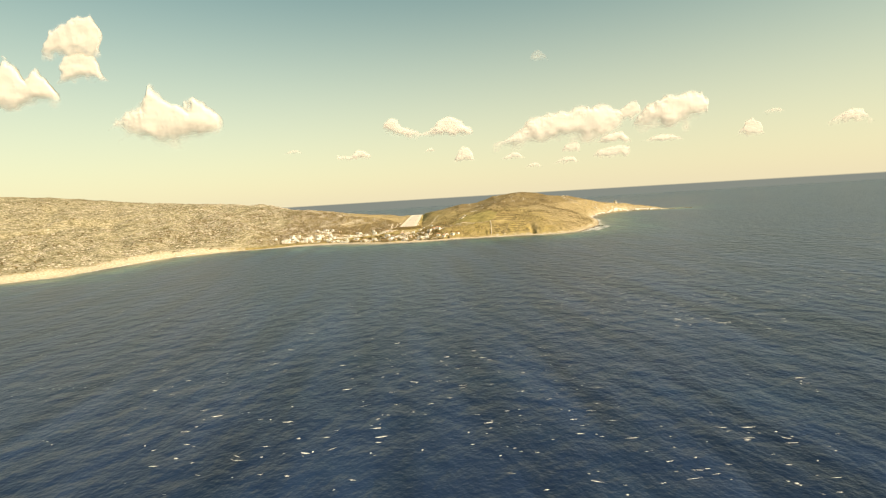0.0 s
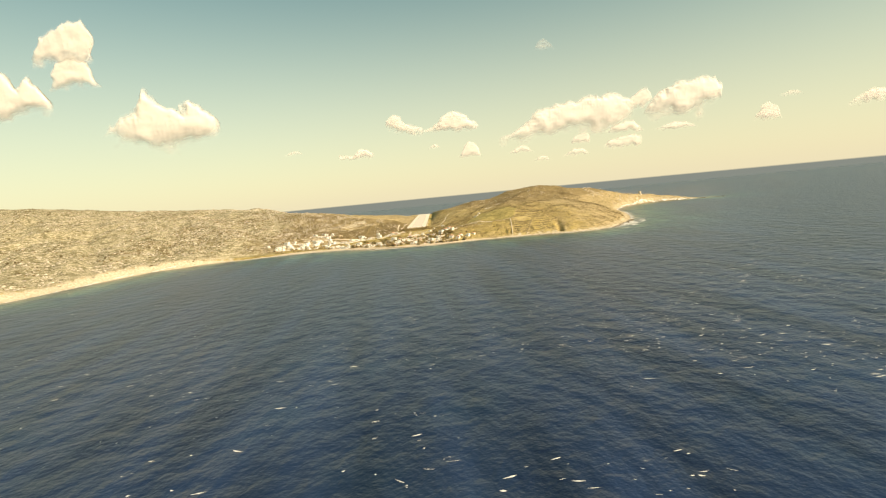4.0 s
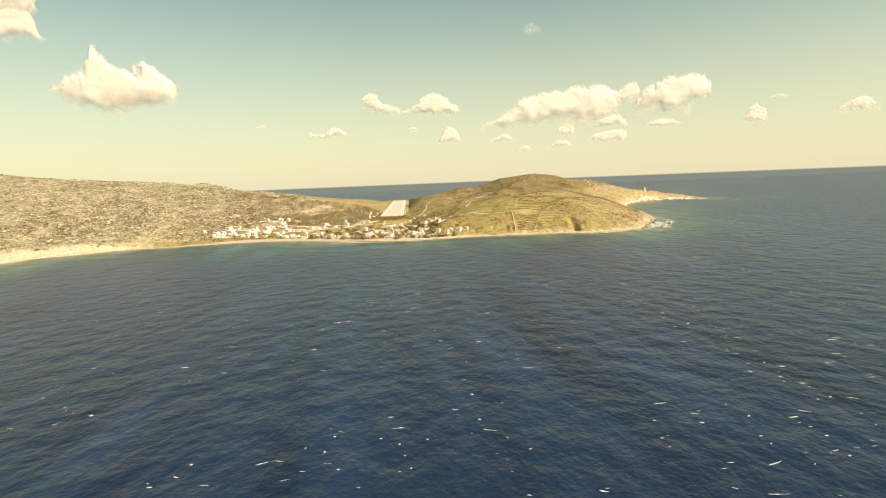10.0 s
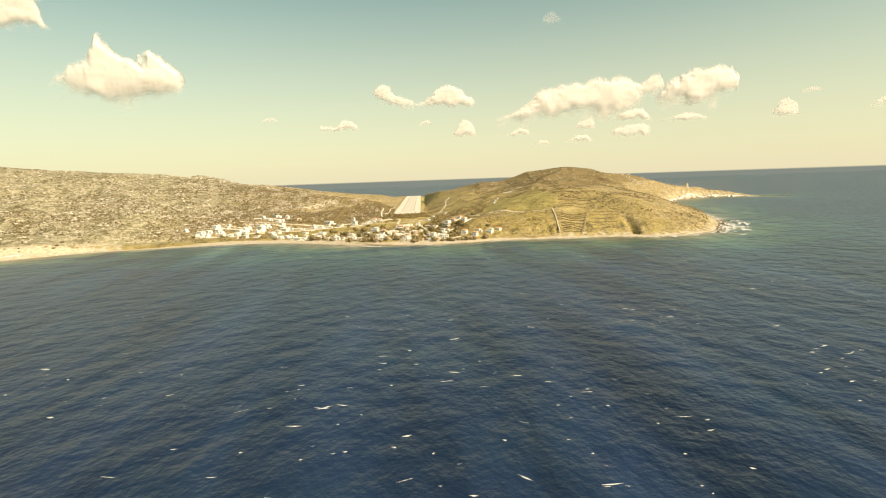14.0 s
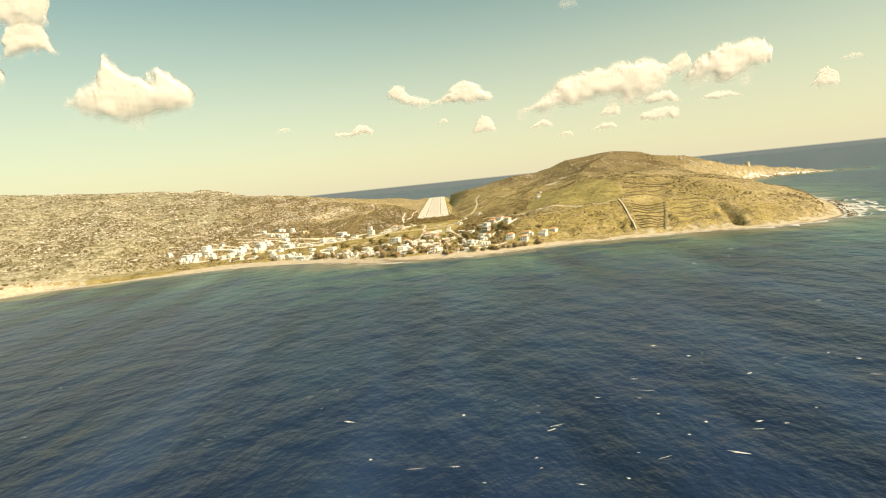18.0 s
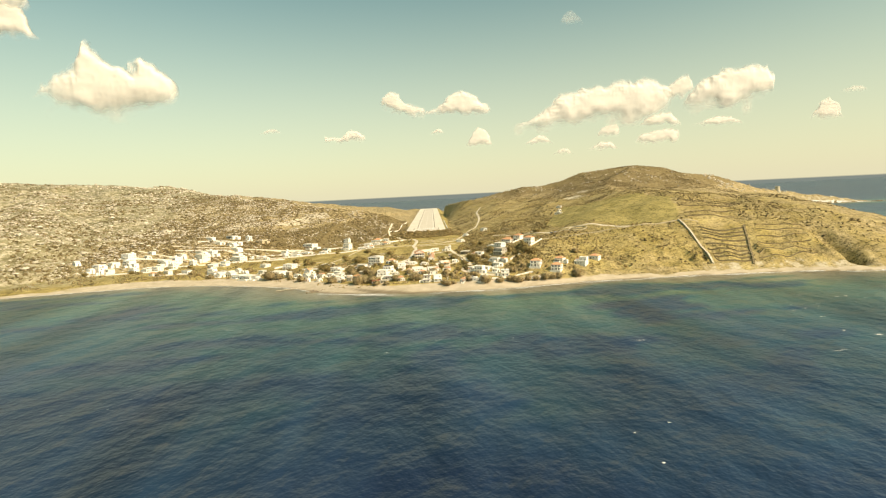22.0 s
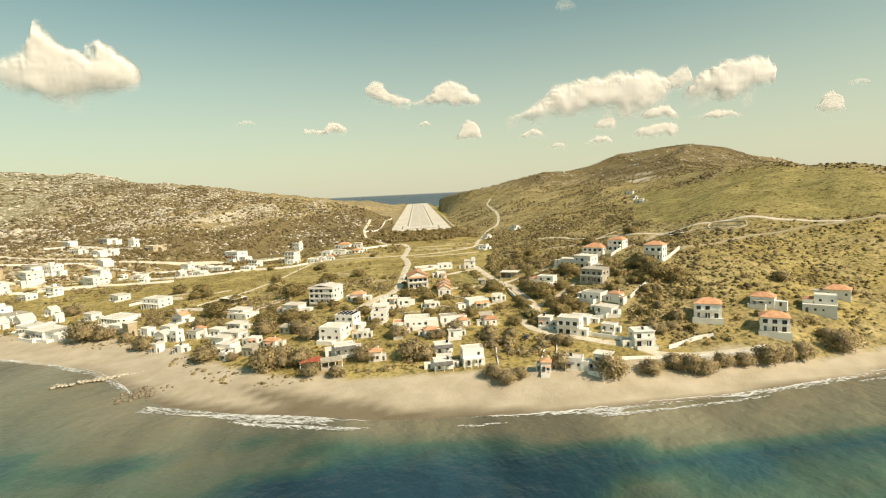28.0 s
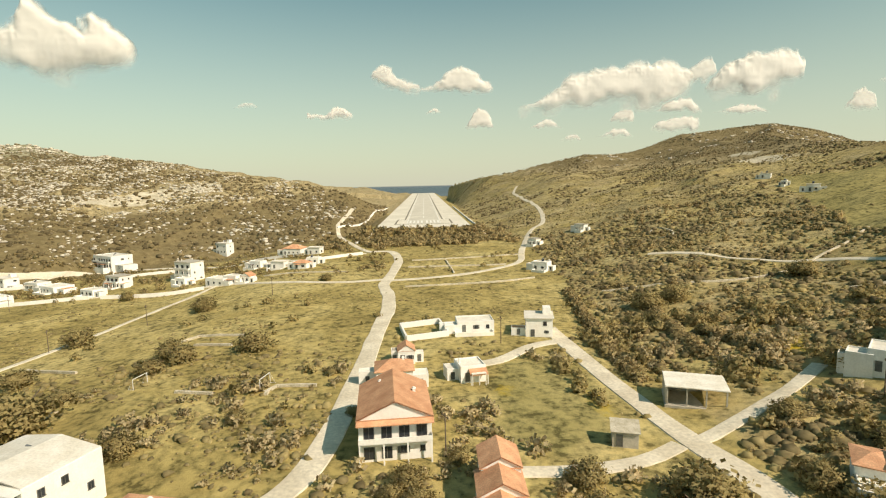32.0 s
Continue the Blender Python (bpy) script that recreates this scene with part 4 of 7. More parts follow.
def house(style, x, y, w, d, h, turn, storeys):
    rng = random.Random(int(abs(x) * 31 + abs(y) * 17))
    root = tagged(new("house"), LABELS[style], "house", "village houses")
    low = min(ground_at(x + i * w * 0.4, y + j * d * 0.4) for i in (-1, 0, 1) for j in (-1, 0, 1))
    g = max(ground_at(x, y), low + 0.2)
    root.matrix_basis = pose(x, y, g, 0, 0, turn) @ Matrix.Scale(K, 4)
    foot = (low - g) / K - 0.7
    w, d, h = w / K, d / K, h / K
    wall_mat = {"concrete": bare, "grey": whitewash, "modern2": whitewash}.get(style, ochre if rng.random() < 0.05 and style in ("flat", "red") else whitewash)
    storey = h / storeys
    if style in ("frame", "canopy", "redcanopy"):
        mat = {"frame": rooftop, "canopy": straw, "redcanopy": red_cloth}[style]
        part("roof", boxes("roof", [(-w / 2, w / 2, -d / 2, d / 2, h - 0.25, h)], mat, 0.03), root)
        for i in (-0.46, -0.15, 0.15, 0.46):
            for j in (-0.45, 0.45):
                part("column", boxes("column", [(i * w - 0.13, i * w + 0.13, j * d - 0.13, j * d + 0.13, foot, h - 0.25)], bare if style == "frame" else whitewash), root)
        part("floor_slab", boxes("floor_slab", [(-w / 2, w / 2, -d / 2, d / 2, foot, 0.12)], bare, 0.03), root)
        if style == "frame":
            part("wall", boxes("wall", [(-w / 2 + 0.1, -w / 2 + 0.3, -d / 2 + 0.4, d / 2 - 0.2, 0.12, h - 0.25), (-w / 2 + 0.4, w / 2 - 0.2, d / 2 - 0.35, d / 2 - 0.15, 0.12, h - 0.25)], bare), root)
        else:
            part("back_wall", boxes("back_wall", [(-w / 2, w / 2, d / 2 - 0.3, d / 2 - 0.1, 0.12, h - 0.25)], whitewash), root)
        return root
    if style == "redgable":
        for k in range(3):
            wk, yk, hk = w * (1 - 0.1 * k), -d * 0.5 + k * d * 0.75, h * (0.62 + 0.19 * k)
            body = part("wall", gable_shell(wk, d * 0.9, foot, hk, wk * 0.28, whitewash, False), root)
            roof = part("roof", roof_slopes("roof", wk, d * 0.9, hk, wk * 0.28, tile, False, False, 0.25), root, "terracotta tiles")
            body.location = roof.location = (0.05 * w * k, yk, 0)
        window_row(root, rng, -w / 2, w / 2, -d * 0.95 - 0.01, h * 0.35, 0, 2, 1)
        return root
    if style in ("red", "guest", "redporch", "redbalcony"):
        long_x = w >= d and style != "guest"
        if style == "guest":
            d = d * 2.0
        rise = min(w, d) * 0.24
        part("wall", gable_shell(w, d, foot, h, rise * 0.02, wall_mat, long_x), root)
        hip = style != "guest"
        if not hip:
            part("gable", gable_shell(w, d, h - 0.1, h, rise, whitewash, False), root)
        part("roof", roof_slopes("roof", w, d, h, rise, tile, hip, long_x), root, "terracotta tiles")
        if style == "guest":
            part("porch_roof", mesh_of("porch_roof", [(-w / 2 - 0.3, -d / 2 - 1.5, h - 0.35), (w / 2 + 0.3, -d / 2 - 1.5, h - 0.35), (w / 2 + 0.3, -d / 2, h), (-w / 2 - 0.3, -d / 2, h), (-w / 2 - 0.3, -d / 2 - 1.5, h - 0.5), (w / 2 + 0.3, -d / 2 - 1.5, h - 0.5), (w / 2 + 0.3, -d / 2, h - 0.15), (-w / 2 - 0.3, -d / 2, h - 0.15)],
                                                   [(0, 1, 2, 3), (7, 6, 5, 4), (0, 4, 5, 1), (1, 5, 6, 2), (3, 7, 4, 0)], tile), root, "terracotta tiles")
            balcony(root, w, -d / 2, storey, 1.4, whitewash, 4, 0)
            put(CHIMNEY, "chimney", root, w * 0.3, 0, h + rise * 0.3)
            put(CHIMNEY, "chimney", root, -w * 0.2, d * 0.3, h + rise * 0.3)
        elif rng.random() < 0.6:
            put(CHIMNEY, "chimney", root, w * 0.25, d * 0.1, h + rise * 0.4)
        if style in ("redporch", "redbalcony"):
            for s in range(1, storeys):
                balcony(root, w * 0.8, -d / 2, s * storey, 1.5, whitewash, 3 if s == 1 else 0, 0)
            part("terrace_wall", boxes("terrace_wall", [(-w * 0.55, w * 0.55, -d / 2 - 3.0, -d / 2 - 2.8, foot - 1.2, 0.5)], whitewash), root)
            part("terrace", boxes("terrace", [(-w * 0.55, w * 0.55, -d / 2 - 2.8, -d / 2, foot - 1.2, 0.02)], rooftop), root)
    elif style == "gable":
        rise = min(w, d) * 0.36
        part("wall", gable_shell(w, d, foot, h, rise, wall_mat, False), root)
        part("roof", roof_slopes("roof", w, d, h, rise, rooftop if rng.random() < 0.7 else tile, False, False, 0.15, 0.1), root)
    elif style == "shed":
        part("wall", boxes("wall", [(-w / 2, w / 2, -d / 2, d / 2, foot, h)], bare), root)
        part("roof", mesh_of("roof", [(-w / 2 - 0.3, -d / 2 - 0.4, h + 0.02), (w / 2 + 0.3, -d / 2 - 0.4, h + 0.02), (w / 2 + 0.3, d / 2 + 0.3, h + 0.75), (-w / 2 - 0.3, d / 2 + 0.3, h + 0.75), (-w / 2 - 0.3, -d / 2 - 0.4, h - 0.08), (w / 2 + 0.3, -d / 2 - 0.4, h - 0.08), (w / 2 + 0.3, d / 2 + 0.3, h + 0.65), (-w / 2 - 0.3, d / 2 + 0.3, h + 0.65)],
                             [(0, 1, 2, 3), (7, 6, 5, 4), (0, 4, 5, 1), (1, 5, 6, 2), (2, 6, 7, 3), (3, 7, 4, 0)], straw), root)
        part("gable_wall", mesh_of("gable_wall", [(-w / 2, -d / 2, h), (-w / 2, d / 2, h), (-w / 2, d / 2, h + 0.62), (w / 2, -d / 2, h), (w / 2, d / 2, h), (w / 2, d / 2, h + 0.62)], [(0, 2, 1), (3, 4, 5), (1, 2, 5, 4), (0, 3, 5, 2)], bare), root)
    else:
        top = h + 0.3
        if style in ("modern", "modern2"):
            part("wall", parapet_shell(w, d * 0.62, foot, h * 0.46 + 0.3, whitewash), root).location = (0, -d * 0.19, 0)
            part("roof", boxes("roof", [(-w / 2 + 0.1, w / 2 - 0.1, -d / 2 + 0.1, d * 0.12, h * 0.3, h * 0.46)], rooftop), root)
            upper = part("upper_wall", parapet_shell(w * 0.66, d * 0.6, foot, top, whitewash), root)
            upper.location = (w * 0.16, d * 0.2, 0)
            part("upper_roof", boxes("upper_roof", [(-w * 0.16, w * 0.48, -d * 0.09, d * 0.49, h - 0.2, h + 0.05)], rooftop), root)
            part("tile_roof", roof_slopes("tile_roof", w * 0.3, d * 0.6, h * 0.72, 0.8, tile, True), root, "terracotta tiles").location = (-w * 0.36, d * 0.22, 0)
            part("wing_wall", boxes("wing_wall", [(-w * 0.51, -w * 0.2, -d * 0.08, d * 0.52, foot, h * 0.72)], whitewash), root)
        else:
            part("wall", parapet_shell(w, d, foot, top, wall_mat), root)
            part("roof", boxes("roof", [(-w / 2 + 0.15, w / 2 - 0.15, -d / 2 + 0.15, d / 2 - 0.15, h - 0.3, top - 0.3)], bare if style in ("grey", "concrete") else rooftop), root)
        if style == "concrete" or (style in ("flat", "grey", "balcony", "porch") and rng.random() < 0.45):
            part("roof_slab", boxes("roof_slab", [(-w / 2 - 0.4, w / 2 + 0.4, -d / 2 - 0.5, d / 2 + 0.4, top - 0.04, top + 0.14)], rng.choice((rooftop, rooftop, bare)), 0.02), root)
            top += 0.44
        if style == "concrete":
            balcony(root, w * 0.98, -d / 2, storey, 1.3, whitewash, 4, 0)
        if style in ("flat", "balcony", "hotel", "awning", "porch", "leanto", "arcade"):
            roof_clutter(root, rng, w, d, top - 0.3)
        if style == "flat" and w > 6 and rng.random() < 0.7:
            # a lower wing or a stair box on the roof
            s = rng.choice((-1, 1))
            if storeys == 1:
                wing = part("wing", parapet_shell(w * 0.45, d * 0.6, foot - 0.3, h * 0.8, whitewash), root)
                wing.location = (s * w * 0.62, -d * 0.25, 0)
                wr = part("wing_roof", boxes("wing_roof", [(-w * 0.2, w * 0.2, -d * 0.27, d * 0.27, h * 0.5, h * 0.8 - 0.28)], rooftop), root)
                wr.location = (s * w * 0.62, -d * 0.25, 0)
            else:
                part("stair_box", boxes("stair_box", [(s * w * 0.3 - 1.1, s * w * 0.3 + 1.1, d * 0.05, d * 0.42, top - 0.3, top + 1.6)], whitewash, 0.04), root)
        if style in ("balcony", "hotel"):
            for s in range(1, storeys):
                balcony(root, w * 0.92, -d / 2, s * storey, 1.3, whitewash, 4 if style == "balcony" else 5, 0)
            if style == "hotel":
                balcony(root, w * 0.92, -d / 2, 0.25, 1.3, whitewash)
                part("eave", boxes("eave", [(-w / 2 - 0.2, w / 2 + 0.2, -d / 2 - 1.5, -d / 2, h - 0.1, h + 0.1)], whitewash), root)
                part("roof_ridge", roof_slopes("roof_ridge", w * 0.96, d * 0.96, top - 0.05, 1.0, rooftop, False, False, 0.2), root, "pale shallow pitched roof")
        if style == "porch":
            balcony(root, w, -d / 2, storey, 1.6, whitewash, 4, 0)
            part("eave", boxes("eave", [(-w / 2 - 0.3, w / 2 + 0.3, -d / 2 - 0.6, -d / 2, h + 0.02, h + 0.2)], whitewash), root)
        if style == "leanto":
            part("lean_to_roof", mesh_of("lean_to_roof", [(-w * 0.2, -d / 2 - 1.8, h * 0.62), (w / 2, -d / 2 - 1.8, h * 0.62), (w / 2, -d / 2, h * 0.9), (-w * 0.2, -d / 2, h * 0.9), (-w * 0.2, -d / 2 - 1.8, h * 0.57), (w / 2, -d / 2 - 1.8, h * 0.57), (w / 2, -d / 2, h * 0.85), (-w * 0.2, -d / 2, h * 0.85)],
                                                     [(0, 1, 2, 3), (7, 6, 5, 4), (0, 4, 5, 1), (1, 5, 6, 2), (3, 7, 4, 0)], tile), root, "terracotta tiles")
            for k in (-0.18, 0.15, 0.48):
                part("post", boxes("post", [(k * w - 0.08, k * w + 0.08, -d / 2 - 1.75, -d / 2 - 1.6, foot, h * 0.6)], whitewash), root)
        if style == "awning":
            part("awning", mesh_of("awning", [(-w / 2, -d / 2 - 2.4, h * 0.74), (w / 2, -d / 2 - 2.4, h * 0.74), (w / 2, -d / 2, h * 0.98), (-w / 2, -d / 2, h * 0.98), (-w / 2, -d / 2 - 2.4, h * 0.7), (w / 2, -d / 2 - 2.4, h * 0.7), (w / 2, -d / 2, h * 0.94), (-w / 2, -d / 2, h * 0.94)],
                                             [(0, 1, 2, 3), (7, 6, 5, 4), (0, 4, 5, 1), (1, 5, 6, 2), (3, 7, 4, 0)], awning_mat), root, "grey sheet awning")
            for k in (-0.47, 0.0, 0.47):
                part("post", boxes("post", [(k * w - 0.06, k * w + 0.06, -d / 2 - 2.35, -d / 2 - 2.23, foot, h * 0.72)], whitewash), root)
        if style in ("arcade", "church"):
            n = max(3, int(w / 2.2))
            part("arcade_roof", boxes("arcade_roof", [(-w / 2, w / 2, -d / 2 - 1.7, -d / 2, storey - 0.35, storey - 0.05)], whitewash), root)
            for k in range(n + 1):
                u = -w / 2 + 0.2 + (w - 0.4) * k / n
                part("pillar", boxes("pillar", [(u - 0.18, u + 0.18, -d / 2 - 1.65, -d / 2 - 1.3, foot, storey - 0.35)], whitewash), root)
            if style == "church":
                for k in range(n):
                    u, half = -w / 2 + 0.2 + (w - 0.4) * (k + 0.5) / n, (w - 0.4) / n / 2 - 0.18
                    ring = [(half * math.cos(a), half * math.sin(a)) for a in np.linspace(0, math.pi, 9)]
                    v = [(u + p, yy, storey - 0.35 - half + q) for yy in (-d / 2 - 1.62, -d / 2 - 1.33) for p, q in ring]
                    v += [(u + p, yy, storey - 0.35) for yy in (-d / 2 - 1.62, -d / 2 - 1.33) for p, q in ring]
                    f = []
                    for i in range(8):
                        f += [(i, i + 1, 19 + i, 18 + i), (9 + i, 27 + i, 28 + i, 10 + i), (i, 9 + i, 10 + i, i + 1)]
                    part("arch", mesh_of("arch", v, f, whitewash), root)
        if style == "solar":
            for i in range(4):
                for j in range(3):
                    put(ROOF_PANEL, "solar_panel", root, -w * 0.345 + i * w * 0.23, -d * 0.28 + j * d * 0.28, top - 0.3)
    # lean-tos, yards and terraces round the older houses
    if style in ("flat", "red", "gable", "leanto", "grey", "awning", "solar", "balcony", "porch"):
        for k in range(rng.choice((1, 1, 2, 2))):
            aw, ad, ah = w * rng.uniform(0.3, 0.55), d * rng.uniform(0.35, 0.7), min(storey, 2.9) * rng.uniform(0.72, 0.95)
            s = 1 if (k + int(x)) % 2 else -1
            ax, ay = s * (w / 2 + aw / 2 - 0.02), rng.uniform(-0.25, 0.3) * d
            annex = part("annex", parapet_shell(aw, ad, foot - 0.4, ah, wall_mat, 0.2, 0.16), root)
            annex.location = (ax, ay, 0)
            top_mat = rng.choice((rooftop, rooftop, bare, tile))
            lid = part("annex_roof", boxes("annex_roof", [(ax - aw / 2 + 0.1, ax + aw / 2 - 0.1, ay - ad / 2 + 0.1, ay + ad / 2 - 0.1, ah - 0.5, ah - 0.12)], top_mat), root)
            put(DOOR, "door", root, ax, ay - ad / 2 - 0.005, 0, 0, "", 0.85)
        if rng.random() < 0.55:
            yd, yw, yx = rng.uniform(2.2, 4.2), w * rng.uniform(0.55, 1.1), rng.uniform(-0.2, 0.2) * w
            part("yard_wall", boxes("yard_wall", [(yx - yw / 2, yx + yw / 2, -d / 2 - yd, -d / 2 - yd + 0.18, foot - 1.0, 0.7), (yx - yw / 2, yx - yw / 2 + 0.18, -d / 2 - yd + 0.18, -d / 2 - 0.02, foot - 1.0, 0.7), (yx + yw / 2 - 0.18, yx + yw / 2, -d / 2 - yd + 0.18, -d / 2 - 0.02, foot - 1.0, 0.7)], whitewash), root)
            part("yard", boxes("yard", [(yx - yw / 2 + 0.18, yx + yw / 2 - 0.18, -d / 2 - yd + 0.18, -d / 2 - 0.02, foot - 1.0, 0.05)], rooftop), root)
        if rng.random() < 0.4 and style != "awning":
            pw, pd, ph = w * rng.uniform(0.35, 0.6), rng.uniform(1.8, 2.8), min(storey, 2.8) * 0.8
            px = rng.uniform(-0.2, 0.2) * w
            part("pergola", boxes("pergola", [(px - pw / 2, px + pw / 2, -d / 2 - pd, -d / 2 - 0.02, ph, ph + 0.1)], rng.choice((straw, awning_mat, tile, rooftop))), root)
            for q in (-1, 1):
                part("post", boxes("post", [(px + q * pw * 0.46 - 0.07, px + q * pw * 0.46 + 0.07, -d / 2 - pd + 0.06, -d / 2 - pd + 0.2, foot - 0.6, ph)], whitewash), root)
    # openings
    per = max(2, int(w / 2.9))
    for s in range(storeys):
        z = s * storey + min(1.45, storey * 0.52)
        front = -d / 2 - 0.005 if style not in ("modern", "modern2") or s == 0 else -d * 0.1 - 0.005
        lo = -w / 2 + 0.2 if style not in ("modern", "modern2") or s == 0 else -w * 0.15
        window_row(root, rng, lo, w / 2 - 0.2, front, z, 0, per if lo < -w * 0.3 else 2, 1 if s == 0 else 0, style in ("balcony", "hotel", "porch", "redporch", "redbalcony", "guest", "concrete"))
        side = max(1, int(d / 3.6))
        if style not in ("modern", "modern2", "shed"):
            window_row(root, rng, -d / 2 + 0.3, d / 2 - 0.3, w / 2 + 0.005, z, 90, side)
            window_row(root, rng, -d / 2 + 0.3, d / 2 - 0.3, -w / 2 - 0.005, z, -90, side)
    return root


house("flat", -214.3, 1471.4, 7.4, 5.5, 2.5, -29.3, 1)
house("flat", -208.2, 1498.5, 10.2, 7.7, 2.5, -33.5, 1)
house("flat", -187.1, 1489.8, 5.5, 4.2, 4.8, -29.3, 2)
house("flat", -171.5, 1483.0, 10.3, 7.7, 2.5, -31.9, 1)
house("flat", -194.5, 1472.6, 8.2, 6.1, 2.5, -32, 1)
house("flat", -191.8, 1454.9, 8.8, 6.6, 2.5, -36.8, 1)
house("flat", -211.7, 1436.2, 9.9, 7.4, 4.8, -29.2, 2)
house("flat", -216.8, 1424.1, 11.8, 8.9, 4.8, -38.9, 2)
house("flat", -218.4, 1441.7, 6.8, 5.1, 2.5, -36.5, 1)
house("flat", -218.6, 1402.1, 6.1, 4.5, 4.8, -34.7, 2)
house("flat", -182.5, 1385.7, 6.5, 4.9, 4.2, -31.2, 2)
house("flat", -178.6, 1418.0, 13.5, 9.0, 4.3, -37, 2)
house("flat", -170.0, 1433.6, 3.0, 3.2, 2.4, -30.4, 1)
house("flat", -150.0, 1414.0, 4.0, 3.2, 2.5, -29.2, 1)
house("gable", -133.9, 1426.4, 5.5, 4.1, 2.5, -37.4, 1)
house("flat", -121.6, 1423.2, 7.5, 5.7, 2.5, -33, 1)
house("flat", -168.8, 1333.4, 9.6, 7.2, 2.5, -38.9, 1)
house("flat", -148.2, 1310.5, 9.8, 7.3, 2.5, -35.1, 1)
house("gable", -145.6, 1322.9, 2.8, 3.2, 2.5, -38.6, 1)
house("flat", -132.6, 1297.9, 8.3, 6.2, 2.5, -29.4, 1)
house("flat", -131.8, 1322.0, 5.6, 4.2, 2.5, -34.6, 1)
house("arcade", -110.7, 1334.1, 9.7, 7.3, 3.9, -29.5, 2)
house("arcade", -117.0, 1313.9, 11.9, 8.9, 1.9, -31.1, 1)
house("flat", -116.2, 1299.1, 5.6, 4.2, 2.3, -30.3, 1)
house("flat", -103.0, 1290.1, 3.8, 3.2, 4.4, -37.3, 2)
house("flat", -95.8, 1287.9, 4.4, 3.3, 2.5, -37.5, 1)
house("gable", -86.9, 1278.5, 4.7, 3.5, 2.5, -30.9, 1)
house("gable", -89.2, 1302.2, 5.0, 3.7, 2.5, -35.6, 1)
house("flat", -81.6, 1276.0, 2.9, 3.2, 3.7, -28.8, 2)
house("flat", -75.8, 1277.2, 4.0, 3.2, 2.5, -31.2, 1)
house("flat", -84.6, 1267.9, 2.2, 3.2, 2.5, -31.3, 1)
house("flat", -75.8, 1263.8, 3.0, 3.2, 1.9, -25.9, 1)
house("flat", -63.9, 1265.3, 5.2, 3.9, 2.5, -28.3, 1)
house("flat", -57.9, 1249.4, 2.2, 3.2, 2.3, -31.1, 1)
house("balcony", -117.2, 1486.4, 14.6, 9.0, 4.8, -37.4, 2)
house("flat", -113.6, 1440.2, 9.1, 6.8, 2.1, -33.5, 1)
house("balcony", -70.3, 1444.1, 7.8, 5.9, 6.7, -29.2, 3)
house("flat", -76.7, 1507.9, 6.4, 4.8, 4.8, -29.1, 2)
house("flat", -53.6, 1424.3, 7.4, 5.5, 2.2, -26.9, 1)
house("red", -38.5, 1477.2, 8.2, 6.2, 2.5, -19.6, 1)
house("flat", -28.9, 1469.8, 5.4, 4.0, 2.5, -17.1, 1)
house("flat", -66.8, 1301.0, 7.2, 5.4, 2.5, -27.7, 1)
house("flat", -44.6, 1291.0, 6.8, 5.4, 3.0, -24, 1)
house("hotel", -33.4, 1297.6, 10.4, 8.0, 6.0, -21.6, 3)
house("red", -20.8, 1292.0, 5.0, 4.4, 2.4, -16, 1)
house("flat", -61.0, 1271.1, 6.2, 4.6, 2.1, -26.2, 1)
house("shed", -43.3, 1266.7, 3.9, 3.2, 2.0, -25.4, 1)
house("flat", -59.7, 1257.2, 5.8, 4.3, 2.5, -27.2, 1)
house("red", -46.0, 1255.3, 4.3, 3.2, 1.9, -22.4, 1)
house("shed", -51.3, 1250.4, 3.6, 3.2, 2.5, -21.3, 1)
house("flat", -26.6, 1254.0, 7.2, 6.6, 3.9, -22, 2)
house("solar", -23.0, 1262.6, 6.4, 5.6, 4.2, -24, 2)
house("flat", -12.6, 1265.2, 5.2, 5.2, 3.2, -9, 2)
house("awning", -22.8, 1241.8, 6.1, 4.6, 2.4, 10, 1)
house("redcanopy", -31.7, 1234.9, 5.9, 4.4, 1.9, 10, 1)
house("canopy", -25.9, 1233.7, 5.9, 4.4, 1.9, 10, 1)
house("red", -13.9, 1234.4, 3.4, 3.2, 2.5, -7.1, 1)
house("flat", -4.0, 1279.8, 4.6, 3.6, 1.9, -5, 1)
house("flat", 4.7, 1273.8, 3.7, 3.2, 1.9, 1.3, 1)
house("flat", -0.8, 1257.4, 8.0, 6.0, 2.5, -4.6, 1)
house("red", 2.5, 1247.4, 3.7, 3.2, 1.9, 0, 1)
house("flat", 18.6, 1347.5, 7.2, 4.8, 1.9, -1.7, 1)
house("awning", 4.9, 1235.5, 5.0, 3.7, 2.2, 2, 1)
house("awning", 3.7, 1225.5, 4.9, 3.7, 2.0, 2, 1)
house("flat", 49.8, 1408.9, 5.1, 3.8, 2.5, -39.6, 1)
house("flat", 62.2, 1462.7, 4.0, 3.2, 2.5, -55.5, 1)
house("flat", 84.6, 1469.7, 4.7, 3.5, 2.5, -51.2, 1)
house("flat", 30.4, 1343.0, 5.0, 5.4, 3.2, -13.7, 2)
house("modern", 48.6, 1284.6, 9.6, 7.2, 3.8, -38.9, 2)
house("flat", 66.8, 1304.6, 6.6, 5.2, 2.7, -48, 1)
house("balcony", 69.6, 1293.8, 7.2, 6.0, 4.6, -50, 2)
house("redporch", 79.4, 1307.6, 9.0, 7.0, 3.6, -46, 2)
house("redporch", 87.6, 1304.4, 6.4, 5.6, 4.4, -46, 2)
house("concrete", 66.4, 1276.6, 8.2, 6.6, 4.4, -46, 2)
house("grey", 60.1, 1261.7, 6.9, 5.1, 2.3, -50.2, 1)
house("red", 65.1, 1256.4, 4.4, 3.3, 2.5, -53.9, 1)
house("grey", 59.6, 1250.9, 5.9, 4.4, 1.9, -52.7, 1)
